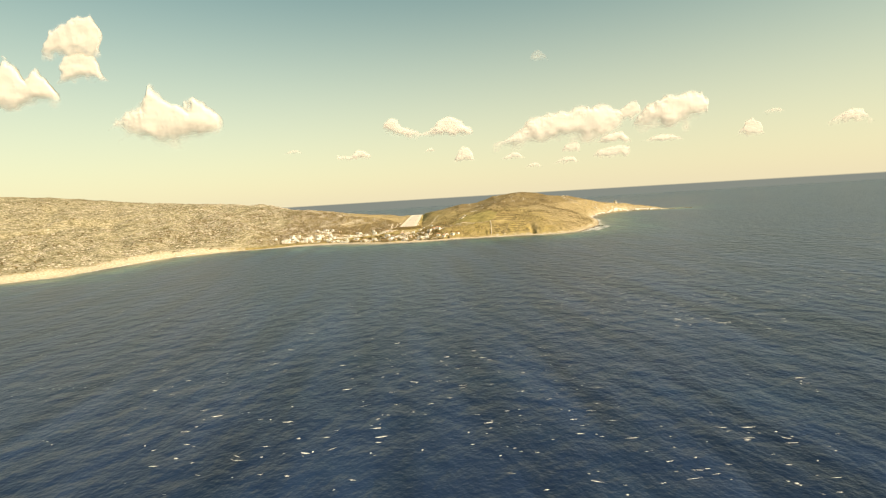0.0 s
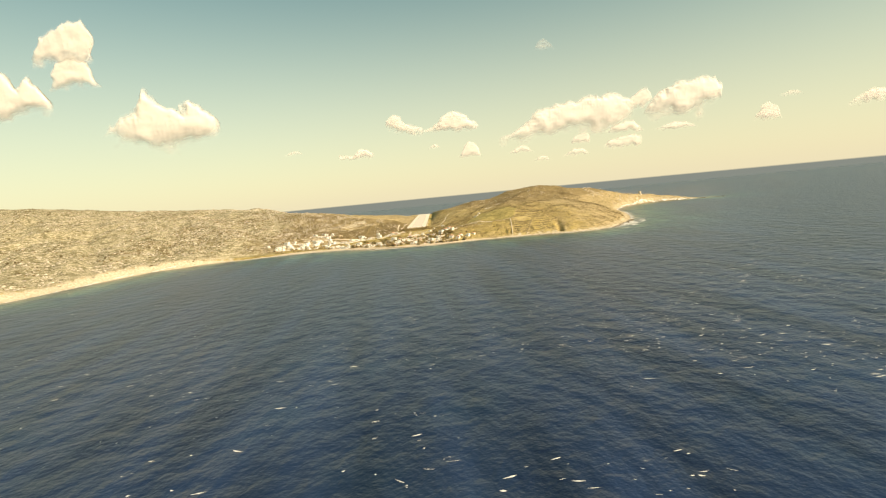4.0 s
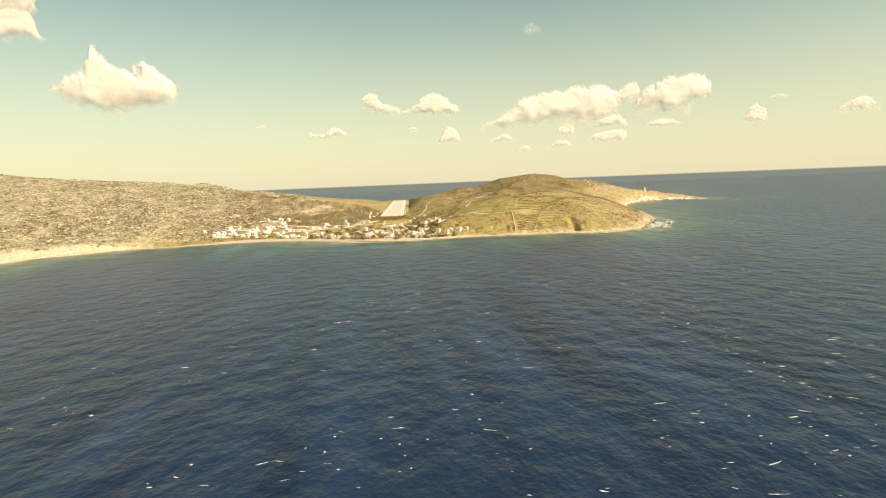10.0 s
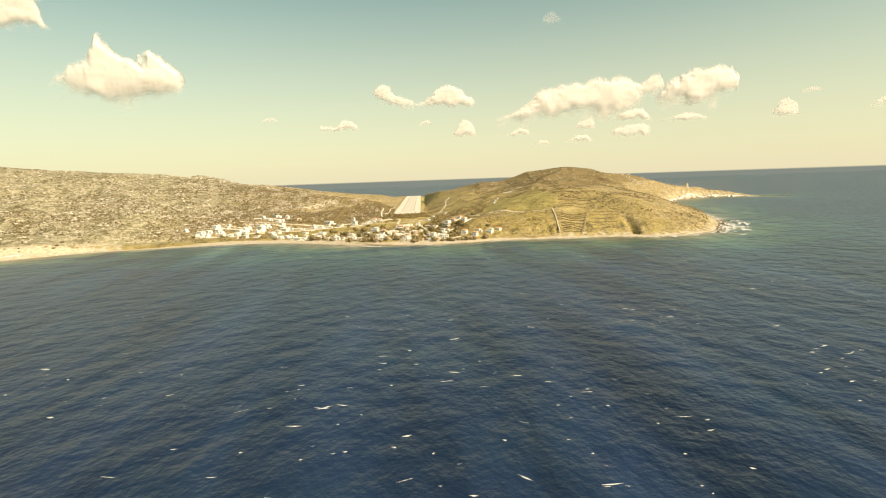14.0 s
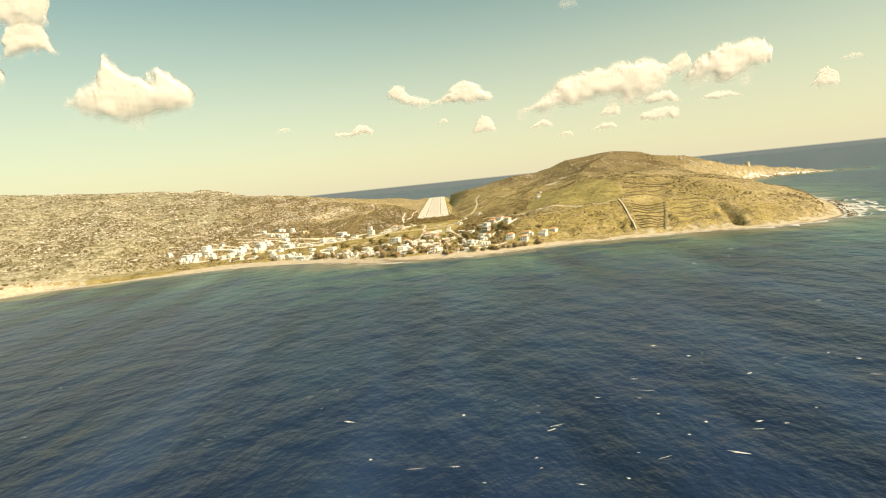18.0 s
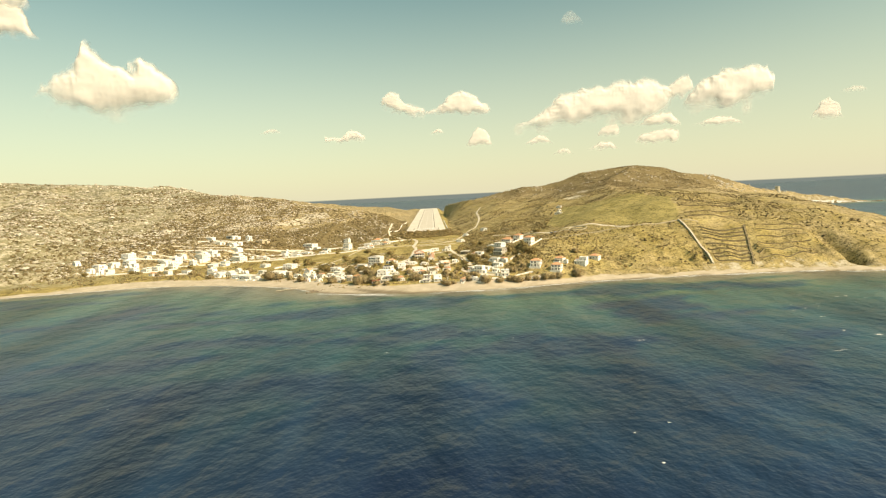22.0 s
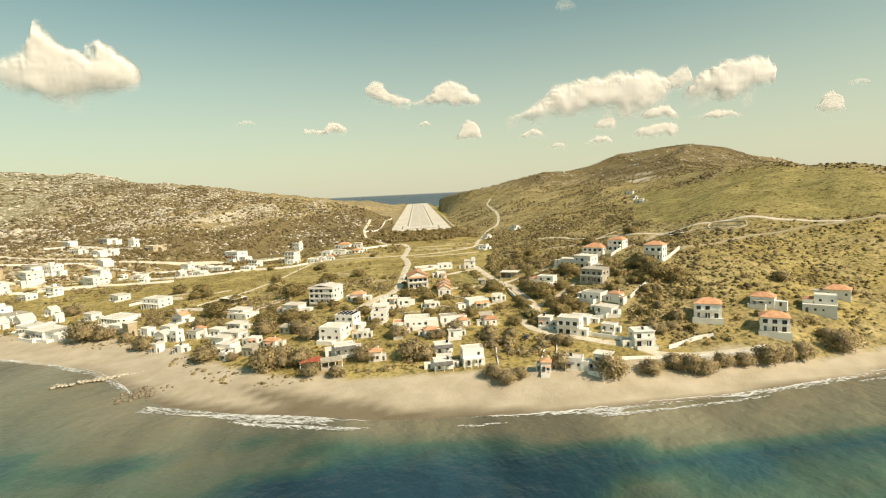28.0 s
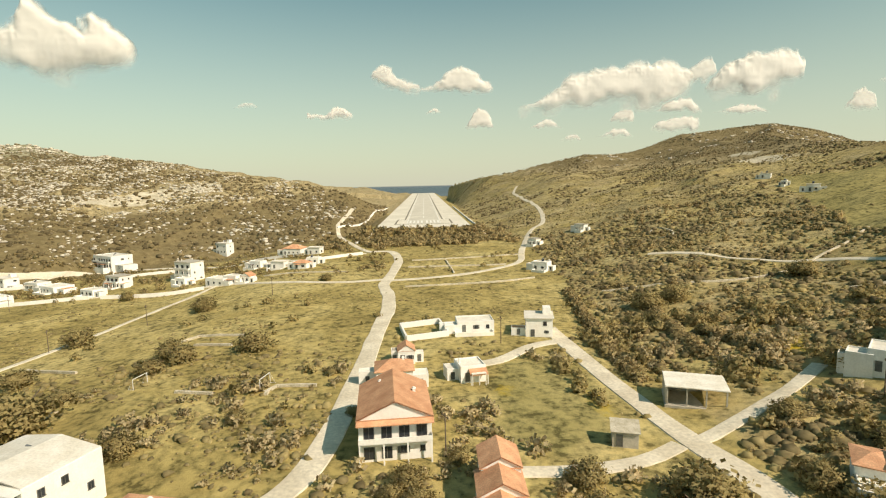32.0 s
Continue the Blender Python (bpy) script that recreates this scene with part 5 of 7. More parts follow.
house("leanto", 20.9, 1271.0, 7.3, 5.5, 2.5, 10, 1)
house("flat", 29.4, 1276.2, 3.6, 3.2, 1.9, -20, 1)
house("shed", 21.3, 1255.9, 4.0, 3.2, 2.2, -1.5, 1)
house("flat", 38.8, 1248.4, 3.9, 3.2, 2.5, -35.4, 1)
house("balcony", 44.0, 1240.9, 6.6, 4.9, 4.8, -35.7, 2)
house("church", 11.7, 1226.1, 5.6, 4.2, 4.3, 3, 2)
house("red", 29.0, 1216.7, 2.5, 3.2, 2.5, -17.4, 1)
house("flat", 36.0, 1215.8, 4.4, 3.3, 2.5, -25.9, 1)
house("flat", 42.5, 1212.9, 4.0, 3.2, 4.0, -40, 2)
house("porch", 60.3, 1228.9, 5.7, 4.6, 4.2, -8, 2)
house("redbalcony", 90.6, 1278.4, 6.8, 5.2, 5.2, -46, 2)
house("redporch", 85.2, 1237.3, 7.4, 5.7, 4.1, -30, 2)
house("red", 103.3, 1237.4, 6.3, 4.7, 2.5, -45.8, 1)
house("redporch", 96.9, 1224.5, 7.1, 5.4, 3.8, -34, 2)
house("modern2", 117.2, 1231.9, 8.4, 6.3, 4.8, -42, 2)
house("red", 130.6, 1240.4, 7.0, 5.2, 2.3, -45, 1)
house("flat", -280.3, 1404.6, 10.9, 8.2, 4.8, -30.9, 2)
house("balcony", -273.6, 1391.0, 10.4, 7.0, 4.4, -33.9, 2)
house("flat", -266.2, 1423.1, 5.6, 4.2, 2.5, -29.7, 1)
house("flat", -265.5, 1411.1, 4.8, 3.6, 2.5, -32.3, 1)
house("flat", -247.1, 1405.6, 11.4, 8.6, 2.5, -37.5, 1)
house("flat", -238.2, 1410.1, 10.4, 7.8, 4.8, -35.4, 2)
house("flat", -250.6, 1385.2, 10.3, 7.7, 2.5, -30.3, 1)
house("flat", -247.6, 1397.3, 7.1, 5.3, 2.5, -35.5, 1)
house("flat", -284.8, 1375.8, 7.4, 5.9, 2.5, -37.1, 1)
house("flat", -235.9, 1420.3, 6.4, 4.8, 2.5, -34.3, 1)
house("flat", 178.6, 1482.9, 4.4, 3.3, 2.1, -44, 1)
house("flat", 162.9, 1435.1, 4.2, 3.2, 2.5, -42.3, 1)
house("flat", 171.7, 1461.7, 2.3, 3.2, 1.9, -43.8, 1)
house("red", -28.6, 1433.5, 5.0, 3.7, 1.9, -18.2, 1)
house("flat", -48.2, 1452.2, 5.2, 3.9, 2.5, -25.2, 1)
house("leanto", 14.0, 1322.6, 3.9, 4.0, 2.2, 8, 1)
house("red", 2.6, 1322.0, 5.4, 4.6, 2.5, 1, 1)
house("gable", 4.6, 1331.0, 2.8, 3.2, 2.0, 0.8, 1)
house("grey", 9.4, 1258.4, 5.7, 4.3, 1.9, 2.8, 1)
house("red", 22.0, 1252.7, 4.0, 3.2, 1.9, -1.6, 1)
house("grey", 49.9, 1248.2, 5.8, 4.4, 1.9, -40.5, 1)
house("flat", -12.4, 1276.4, 5.4, 4.6, 1.8, -8, 1)
house("flat", -63.3, 1282.7, 6.0, 4.5, 1.9, -25.1, 1)
house("flat", -64.6, 1296.5, 6.7, 5.0, 1.9, -30.1, 1)
house("frame", -76.9, 1328.6, 9.9, 7.4, 1.9, -34.7, 1)
house("flat", -109.3, 1297.3, 6.8, 5.1, 2.5, -32.9, 1)
house("red", -76.0, 1281.6, 3.6, 3.2, 2.2, -34.1, 1)
house("flat", -68.6, 1277.7, 4.5, 3.4, 2.1, -26.6, 1)
house("gable", -156.1, 1337.1, 5.0, 3.8, 2.5, -31.1, 1)
house("flat", -88.3, 1287.8, 4.3, 3.2, 2.5, -33.1, 1)
house("flat", -52.4, 1260.9, 3.5, 3.2, 1.9, -21.2, 1)
house("flat", -17.7, 1252.5, 3.3, 3.2, 1.9, -12.7, 1)
house("gable", -7.2, 1250.7, 4.1, 3.2, 1.9, -0.7, 1)
house("flat", 9.7, 1245.6, 3.9, 3.2, 1.9, -2.3, 1)
house("red", 13.4, 1253.8, 2.7, 3.2, 1.9, 1.4, 1)
house("flat", -8.5, 1283.7, 4.9, 3.7, 1.9, -0.5, 1)
house("flat", 55.8, 1239.9, 4.2, 3.2, 2.0, -45.1, 1)
house("flat", -174.9, 1331.2, 8.9, 6.7, 2.5, -38.6, 1)
house("gable", -158.3, 1322.4, 7.3, 5.4, 2.5, -38.8, 1)
house("flat", -137.9, 1301.7, 11.8, 8.8, 2.5, -33.6, 1)
house("flat", -287.1, 1389.3, 9.3, 7.0, 2.5, -38.7, 1)
house("flat", -295.9, 1380.9, 9.6, 7.2, 2.5, -32.4, 1)
house("flat", -238.7, 1425.8, 9.2, 6.9, 2.5, -33.7, 1)
house("flat", -222.3, 1436.2, 10.0, 7.5, 2.5, -32.3, 1)
house("flat", -228.8, 1488.3, 8.4, 6.3, 2.5, -34.6, 1)
house("flat", -199.7, 1468.1, 8.1, 6.1, 2.5, -36.3, 1)
house("red", -237.4, 1401.0, 7.4, 5.5, 2.5, -31.7, 1)
house("flat", -138.5, 1360.4, 7.8, 5.8, 2.5, -38.9, 1)
house("flat", -48.8, 1422.9, 5.4, 4.1, 2.4, -28.5, 1)
house("flat", -93.9, 1425.8, 6.5, 4.8, 1.9, -31.6, 1)
house("gable", -43.8, 1420.7, 3.8, 3.2, 1.9, -23.9, 1)
house("balcony", -92.7, 1440.0, 6.8, 5.1, 3.7, -29.9, 2)
house("flat", -69.1, 1435.0, 4.9, 3.7, 2.2, -30.7, 1)
house("flat", -37.8, 1441.1, 5.0, 3.8, 2.4, -16.4, 1)
house("flat", -25.7, 1442.0, 4.5, 3.4, 2.1, -12.1, 1)
house("guest", 2.5, 1305.0, 7.9, 5.0, 4.5, 1, 2)
house("redgable", 11.6, 1288.5, 4.7, 4.6, 3.7, -5, 2)
house("shed", 28.4, 1300.2, 2.8, 2.2, 1.7, -20, 1)


house("flat", -299.0, 1371.6, 6.2, 4.8, 2.6, -36, 1)
house("flat", -291.6, 1372.4, 6.0, 4.8, 4.2, -36, 2)
house("gable", -318.0, 1384.0, 6.0, 4.6, 2.5, -38, 1)
house("flat", -263.6, 1377.8, 7.2, 5.4, 4.2, -34, 2)
house("flat", -251.2, 1375.4, 6.6, 5.2, 2.5, -34, 1)
house("arcade", -243.4, 1380.2, 8.8, 6.0, 3.6, -33, 2)
house("flat", -233.4, 1390.4, 6.8, 5.2, 4.2, -32, 2)
house("red", -235.0, 1350.6, 5.8, 4.6, 2.4, -32, 1)
house("flat", -224.2, 1356.8, 6.0, 4.6, 2.5, -34, 1)
house("flat", -206.0, 1352.0, 7.4, 5.4, 2.6, -31, 1)
house("flat", -192.4, 1380.0, 8.2, 5.6, 2.6, -33, 1)
house("flat", -181.0, 1344.0, 6.8, 5.2, 3.8, -32, 2)
house("gable", -166.8, 1320.0, 5.8, 4.6, 2.5, -34, 1)
house("flat", -186.6, 1440.0, 9.6, 5.8, 3.4, -30, 2)
house("flat", -157.2, 1426.6, 7.4, 5.4, 2.5, -30, 1)
house("flat", -139.8, 1455.0, 6.8, 5.2, 4.0, -30, 2)
house("flat", -126.2, 1451.0, 7.4, 4.8, 2.2, -32, 1)
house("frame", 42.2, 1309.6, 7.6, 5.8, 2.7, -24, 1)
# ---- plants ----
leaf_dark = grain("maquis_leaves", (0.385, 0.30, 0.145), (0.54, 0.43, 0.212), 0.2, 0.8, 0.3, 0, island=0.2)
leaf_hill = grain("hill_scrub_leaves", (0.205, 0.16, 0.08), (0.327, 0.257, 0.136), 0.2, 0.8, 0.3, 0, island=0.35)
leaf_grey = grain("tamarisk_leaves", (0.49, 0.395, 0.22), (0.64, 0.535, 0.32), 0.3, 0.85, 0.25, 0, island=0.2)
leaf_green = grain("garden_leaves", (0.375, 0.30, 0.13), (0.52, 0.425, 0.195), 0.3, 0.8, 0.25, 0, island=0.2)
leaf_low = grain("low_scrub_leaves", (0.295, 0.233, 0.118), (0.475, 0.388, 0.175), 0.11, 0.85, 0.3, 0, island=0.30)
for leaf in (leaf_dark, leaf_hill, leaf_grey, leaf_green, leaf_low):
    # thin blades let part of the light through
    t_n, t_l = leaf.node_tree.nodes, leaf.node_tree.links
    thin, blend = t_n.new("ShaderNodeBsdfTranslucent"), t_n.new("ShaderNodeMixShader")
    blend.inputs[0].default_value = 0.45
    t_l.new(t_n["Principled BSDF"].inputs["Base Color"].links[0].from_socket, thin.inputs["Color"])
    t_l.new(t_n["Principled BSDF"].outputs[0], blend.inputs[1])
    t_l.new(thin.outputs[0], blend.inputs[2])
    t_l.new(blend.outputs[0], t_n["Material Output"].inputs["Surface"])
bark = grain("grey_bark", (0.12, 0.09, 0.06), (0.22, 0.17, 0.12), 2.0, 0.95, 0.3)
rock_mat = grain("pale_limestone", (0.42, 0.37, 0.28), (0.62, 0.57, 0.46), 0.4, 0.95, 0.25, 0.5, 0.2, island=0.25)
PHI = (1 + 5 ** 0.5) / 2
ICO_V = np.array([(-1, PHI, 0), (1, PHI, 0), (-1, -PHI, 0), (1, -PHI, 0), (0, -1, PHI), (0, 1, PHI), (0, -1, -PHI), (0, 1, -PHI), (PHI, 0, -1), (PHI, 0, 1), (-PHI, 0, -1), (-PHI, 0, 1)]) / (1 + PHI * PHI) ** 0.5
ICO_F = np.array([0, 11, 5, 0, 5, 1, 0, 1, 7, 0, 7, 10, 0, 10, 11, 1, 5, 9, 5, 11, 4, 11, 10, 2, 10, 7, 6, 7, 1, 8, 3, 9, 4, 3, 4, 2, 3, 2, 6, 3, 6, 8, 3, 8, 9, 4, 9, 5, 2, 4, 11, 6, 2, 10, 8, 6, 7, 9, 8, 1]).reshape(-1, 3)
ICO_TOP = ICO_F[ICO_V[ICO_F][:, :, 2].mean(1) > -0.3]
dice = np.random.RandomState(11)


def big_mesh(name, verts, faces, mat, smooth=False):
    n = faces.shape[1]
    me = bpy.data.meshes.new(name)
    me.vertices.add(len(verts))
    me.vertices.foreach_set("co", verts.astype(np.float32).ravel())
    me.loops.add(faces.size)
    me.loops.foreach_set("vertex_index", faces.astype(np.int32).ravel())
    me.polygons.add(len(faces))
    me.polygons.foreach_set("loop_start", np.arange(0, faces.size, n))
    me.polygons.foreach_set("loop_total", np.full(len(faces), n))
    if smooth:
        me.polygons.foreach_set("use_smooth", np.ones(len(faces), bool))
    me.materials.append(mat)
    me.update()
    return me


def lumps(name, x, y, z, r, flat, mat, label, category, jag=0.3):
    """Many uneven lumps (far bushes or rocks) in one mesh."""
    n = len(x)
    a = dice.rand(n) * 6.283
    v = ICO_V[None] * (1 + jag * (dice.rand(n, 12, 1) * 2 - 1)) * r[:, None, None]
    c, s = np.cos(a)[:, None], np.sin(a)[:, None]
    vx, vy = v[..., 0] * c - v[..., 1] * s, v[..., 0] * s + v[..., 1] * c
    out = np.stack([vx + x[:, None], vy + y[:, None], v[..., 2] * flat[:, None] + z[:, None]], -1).reshape(-1, 3)
    faces = (ICO_TOP[None] + (np.arange(n) * 12)[:, None, None]).reshape(-1, 3)
    return tagged(new(name, big_mesh(name, out, faces, mat, True)), label, category, kind="stuff")


def leafy(n, r, flat, size, seed, hollow=0.55):
    """Leaf blades spread through an uneven crown: vertices and quads."""
    d = np.random.RandomState(seed)
    k = max(12, n // 50)
    centres = d.randn(k, 3)
    centres /= np.linalg.norm(centres, axis=1)[:, None]
    centres *= (0.35 + 0.45 * d.rand(k, 1))
    who = d.randint(0, k, n)
    p = d.randn(n, 3)
    p /= np.linalg.norm(p, axis=1)[:, None]
    p = centres[who] + p * (hollow + (1 - hollow) * d.rand(n, 1)) * (0.34 + 0.26 * d.rand(k, 1)[who])
    p *= r
    p[:, 2] *= flat
    u = d.randn(n, 3)
    u /= np.linalg.norm(u, axis=1)[:, None]
    w = np.cross(u, d.randn(n, 3))
    w /= np.linalg.norm(w, axis=1)[:, None]
    out = p / (np.linalg.norm(p, axis=1)[:, None] + 1e-6)
    w = np.where((np.cross(u, w) * out).sum(1)[:, None] < 0, -w, w)
    s = size * (0.6 + 0.8 * d.rand(n, 1))
    verts = np.stack([p - u * s - w * s * 0.5, p + u * s - w * s * 0.6, p + u * s * 0.8 + w * s * 0.5, p - u * s + w * s * 0.6], 1).reshape(-1, 3)
    # each blade is shaded as part of its rounded clump
    soft = out * 0.85 + np.array([0, 0, 0.4]) + d.randn(n, 3) * 0.2
    soft /= np.linalg.norm(soft, axis=1)[:, None]
    return verts, np.arange(4 * n).reshape(-1, 4), np.repeat(soft, 4, axis=0)


def soften(me, normals):
    me.polygons.foreach_set("use_smooth", np.ones(len(me.polygons), bool))
    me.normals_split_custom_set_from_vertices(normals)
    return me


def pick(n, x0, x1, y0, y1):
    x, y = x0 + dice.rand(n) * (x1 - x0), y0 + dice.rand(n) * (y1 - y0)
    z, d = height(x, y)
    return x, y, z, d


def clear_of(x, y, more=0.0):
    """Away from roads, houses and the runway."""
    s, c = runway_frame(x, y)
    free = ~((s > -4) & (s < 985) & (np.abs(c) < 28))
    for px, py, r in TAKEN:
        free &= (x - px) ** 2 + (y - py) ** 2 > (r + more) ** 2
    return free


TAKEN = []
for ob in scene.objects:
    if ob.name.startswith("house") and ob.parent is None:
        TAKEN.append((ob.location.x, ob.location.y, 6.8))
for ob in list(scene.objects):
    if ob.name.startswith("road"):
        TAKEN += [(v.co.x, v.co.y, 2.6) for v in list(ob.data.vertices)[2::18]]


def scatter(n, x0, x1, y0, y1, keep, lo, hi, name, mat, label, category, flat=0.72, jag=0.3):
    x, y, z, d = pick(n, x0, x1, y0, y1)
    ok = keep(x, y, z, d) & (d > 14)
    x, y, z, d = x[ok], y[ok], z[ok], d[ok]
    ok = clear_of(x, y)
    x, y, z = x[ok], y[ok], z[ok]
    r = lo + (hi - lo) * dice.rand(len(x)) ** 2
    return lumps(name, x, y, z + r * 0.2, r, np.full(len(x), flat), mat, label, category, jag)


def west_slope(x, y):
    return x < np.interp(y, [p[1] for p in WEST_FOOT], [p[0] for p in WEST_FOOT])


def east_slope(x, y):
    return x > np.interp(y, [p[1] for p in EAST_FOOT], [p[0] for p in EAST_FOOT])


def thick(x, y, size, level, seed):
    return fbm(x / size, y / size, 3, seed) + 0.25 * (dice.rand(len(x)) - 0.5) > level


def green_patch(x, y):
    return inside(CLEARINGS[0], x, y) | inside(CLEARINGS[1], x, y) | inside(GREEN_FIELD, x, y) | inside(CROPS, x, y) | inside(TERRACES, x, y) | (inside(GREEN_SLOPE, x, y) & (dice.rand(len(x)) < 0.6))


def dark_band(x, y):
    """Thick scrub on the lower slope of the west hill and on the east side above the valley."""
    d, _ = along([(-260, 1470, 0), (-160, 1500, 0), (-60, 1545, 0), (-20, 1600, 0)], x, y)
    return d < 40


scatter(20000, -330, 0, 1340, 1760, lambda x, y, z, d: west_slope(x, y) & (thick(x, y, 24, 0.51, 31) | (dark_band(x, y) & (dice.rand(len(x)) < 0.6))), 0.6, 1.7, "hillside_shrubs", leaf_hill, "dark maquis shrubs on the rocky west hill", "shrubs")
scatter(32000, -640, -170, 1320, 1900, lambda x, y, z, d: west_slope(x, y) & thick(x, y, 22, 0.50, 35), 0.5, 1.6, "hillside_shrubs", leaf_hill, "dark speckled scrub on the stony hillside", "shrubs", 0.65)
scatter(26000, -640, -170, 1320, 1900, lambda x, y, z, d: west_slope(x, y) & thick(x, y, 16, 0.52, 55), 0.4, 1.5, "hillside_rocks", rock_mat, "pale broken stone on the hillside", "rocks", 0.5, 0.45)
scatter(20000, -1500, -250, 900, 2300, lambda x, y, z, d: west_slope(x, y) & thick(x, y, 60, 0.54, 33), 0.9, 2.6, "hillside_shrubs", leaf_hill, "scattered shrubs on the far pale hillside", "shrubs", 0.6)
scatter(38000, 20, 520, 1200, 1900, lambda x, y, z, d: east_slope(x, y) & ~green_patch(x, y) & thick(x, y, 26, 0.56, 37), 0.4, 1.3, "hillside_shrubs", leaf_hill, "dark maquis shrubs on the east hill", "shrubs")
scatter(5000, 400, 980, 1200, 2050, lambda x, y, z, d: thick(x, y, 30, 0.5, 41), 0.5, 1.6, "hillside_shrubs", leaf_hill, "scattered shrubs towards the cape", "shrubs")
scatter(30000, -330, -20, 1350, 1760, lambda x, y, z, d: west_slope(x, y) & (~dark_band(x, y) | (dice.rand(len(x)) < 0.45)) & thick(x, y, 15, 0.53, 51), 0.3, 1.5, "hillside_rocks", rock_mat, "pale limestone rocks strewn over the hill", "rocks", 0.55, 0.45)
scatter(22000, -1400, -260, 930, 2200, lambda x, y, z, d: west_slope(x, y) & thick(x, y, 40, 0.53, 53), 0.8, 3.4, "hillside_rocks", rock_mat, "pale limestone outcrops on the far hillside", "rocks", 0.5, 0.45)
scatter(1600, 150, 520, 1640, 1900, lambda x, y, z, d: (z > 52) & thick(x, y, 20, 0.6, 57), 0.5, 2.0, "hillside_rocks", rock_mat, "grey rocks on the hilltop", "rocks", 0.6, 0.45)
scatter(6000, 560, 1000, 1780, 2060, lambda x, y, z, d: thick(x, y, 18, 0.5, 59), 0.6, 2.8, "cape_rocks", rock_mat, "pale rocks on the low cape", "rocks", 0.6, 0.45)


def near_shrubs(n, x0, x1, y0, y1, keep, lo, hi, mat, label, blades=64):
    """Leafy shrubs in the valley, as one mesh."""
    x, y, z, d = pick(n, x0, x1, y0, y1)
    ok = keep(x, y, z, d) & (d > 20)
    x, y, z = x[ok], y[ok], z[ok]
    ok = clear_of(x, y, hi * 0.55 if hi > 1.8 else 0.4)
    x, y, z = x[ok], y[ok], z[ok]
    kinds = [leafy(blades, 1.0, 0.74, 0.165, 100 + k, 0.3) for k in range(8)]
    vs, fs, ns, base = [], [], [], 0
    for i in range(len(x)):
        v, f, nn = kinds[i % 8]
        r = lo + (hi - lo) * dice.rand() ** 2
        a = dice.rand() * 6.283
        c, s = math.cos(a), math.sin(a)
        vs.append(np.stack([(v[:, 0] * c - v[:, 1] * s) * r + x[i], (v[:, 0] * s + v[:, 1] * c) * r + y[i], v[:, 2] * r + z[i] + 0.45 * r], -1))
        ns.append(np.stack([nn[:, 0] * c - nn[:, 1] * s, nn[:, 0] * s + nn[:, 1] * c, nn[:, 2]], -1))
        fs.append(f + base)
        base += len(v)
    return tagged(new("valley_shrubs", soften(big_mesh("valley_shrubs", np.concatenate(vs), np.concatenate(fs), mat), np.concatenate(ns))), label, "shrubs", kind="stuff")


near_shrubs(5200, -150, 60, 1225, 1520, lambda x, y, z, d: ~west_slope(x, y) & ~inside(CROPS, x, y) & thick(x, y, 20, 0.68 + 0.12 * ((x > -75) & (x < -5) & (y > 1300) & (y < 1400)), 61), 0.5, 1.7, leaf_green, "low green shrubs along the field edges")
near_shrubs(3400, 40, 190, 1222, 1480, lambda x, y, z, d: east_slope(x, y) & ~green_patch(x, y) & thick(x, y, 24, 0.49 - 0.10 * np.sin((x - 33) * 1.5) * step(85, 60, x), 63), 0.4, 1.7, leaf_dark, "thick olive-brown maquis on the slope above the lane")
near_shrubs(6500, -110, 78, 1226, 1330, lambda x, y, z, d: thick(x, y, 11, 0.50, 67) & (~inside(CROPS, x, y)), 0.4, 1.7, leaf_grey, "grey-brown bushes and reeds in the village gardens")
scatter(34000, 40, 330, 1205, 1560, lambda x, y, z, d: east_slope(x, y) & ~(inside(GREEN_FIELD, x, y) & (dice.rand(len(x)) < 0.97)) & thick(x, y, 16, 0.46, 73), 0.2, 0.8, "low_scrub", leaf_low, "low olive scrub and tussocks on the east slope", "scrub", 0.65, 0.4)
scatter(20000, 34, 150, 1225, 1470, lambda x, y, z, d: east_slope(x, y) & ~green_patch(x, y) & thick(x, y, 9, 0.53, 93), 0.3, 1.1, "low_scrub", leaf_low, "rounded maquis cushions crowding the slope above the lane", "scrub", 0.5, 0.45)
scatter(20000, -190, 60, 1262, 1520, lambda x, y, z, d: ~west_slope(x, y) & ~inside(CROPS, x, y) & thick(x, y, 14, 0.57, 75), 0.12, 0.5, "low_scrub", leaf_low, "low tussocks along the field edges", "scrub", 0.55, 0.4)
scatter(11000, -120, 80, 1226, 1345, lambda x, y, z, d: ~inside(CROPS, x, y) & thick(x, y, 8, 0.54, 97), 0.2, 0.8, "low_scrub", leaf_low, "weeds and low bushes in the village gardens", "scrub", 0.6, 0.4)
scatter(30000, 110, 480, 1540, 1860, lambda x, y, z, d: (z > 40) & ~green_patch(x, y) & thick(x, y, 20, 0.42, 77), 0.25, 0.7, "hillside_shrubs", leaf_hill, "low dense scrub over the upper east hill", "shrubs", 0.6, 0.4)
near_shrubs(2200, 24, 92, 1232, 1345, lambda x, y, z, d: (x > np.interp(y, [1230, 1300], [40, 28])) & thick(x, y, 10, 0.50, 79), 0.6, 2.0, leaf_green, "thick rounded bushes round the hillside houses", 90)
near_shrubs(3600, -230, 0, 1418, 1482, lambda x, y, z, d: thick(x, y, 12, 0.50, 81), 0.5, 1.5, leaf_dark, "brown bushes between the houses at the foot of the hill")
near_shrubs(3800, -330, -140, 1305, 1450, lambda x, y, z, d: ~inside(CROPS, x, y) & thick(x, y, 13, 0.50, 101), 0.5, 1.7, leaf_grey, "brown bushes between the shore houses")
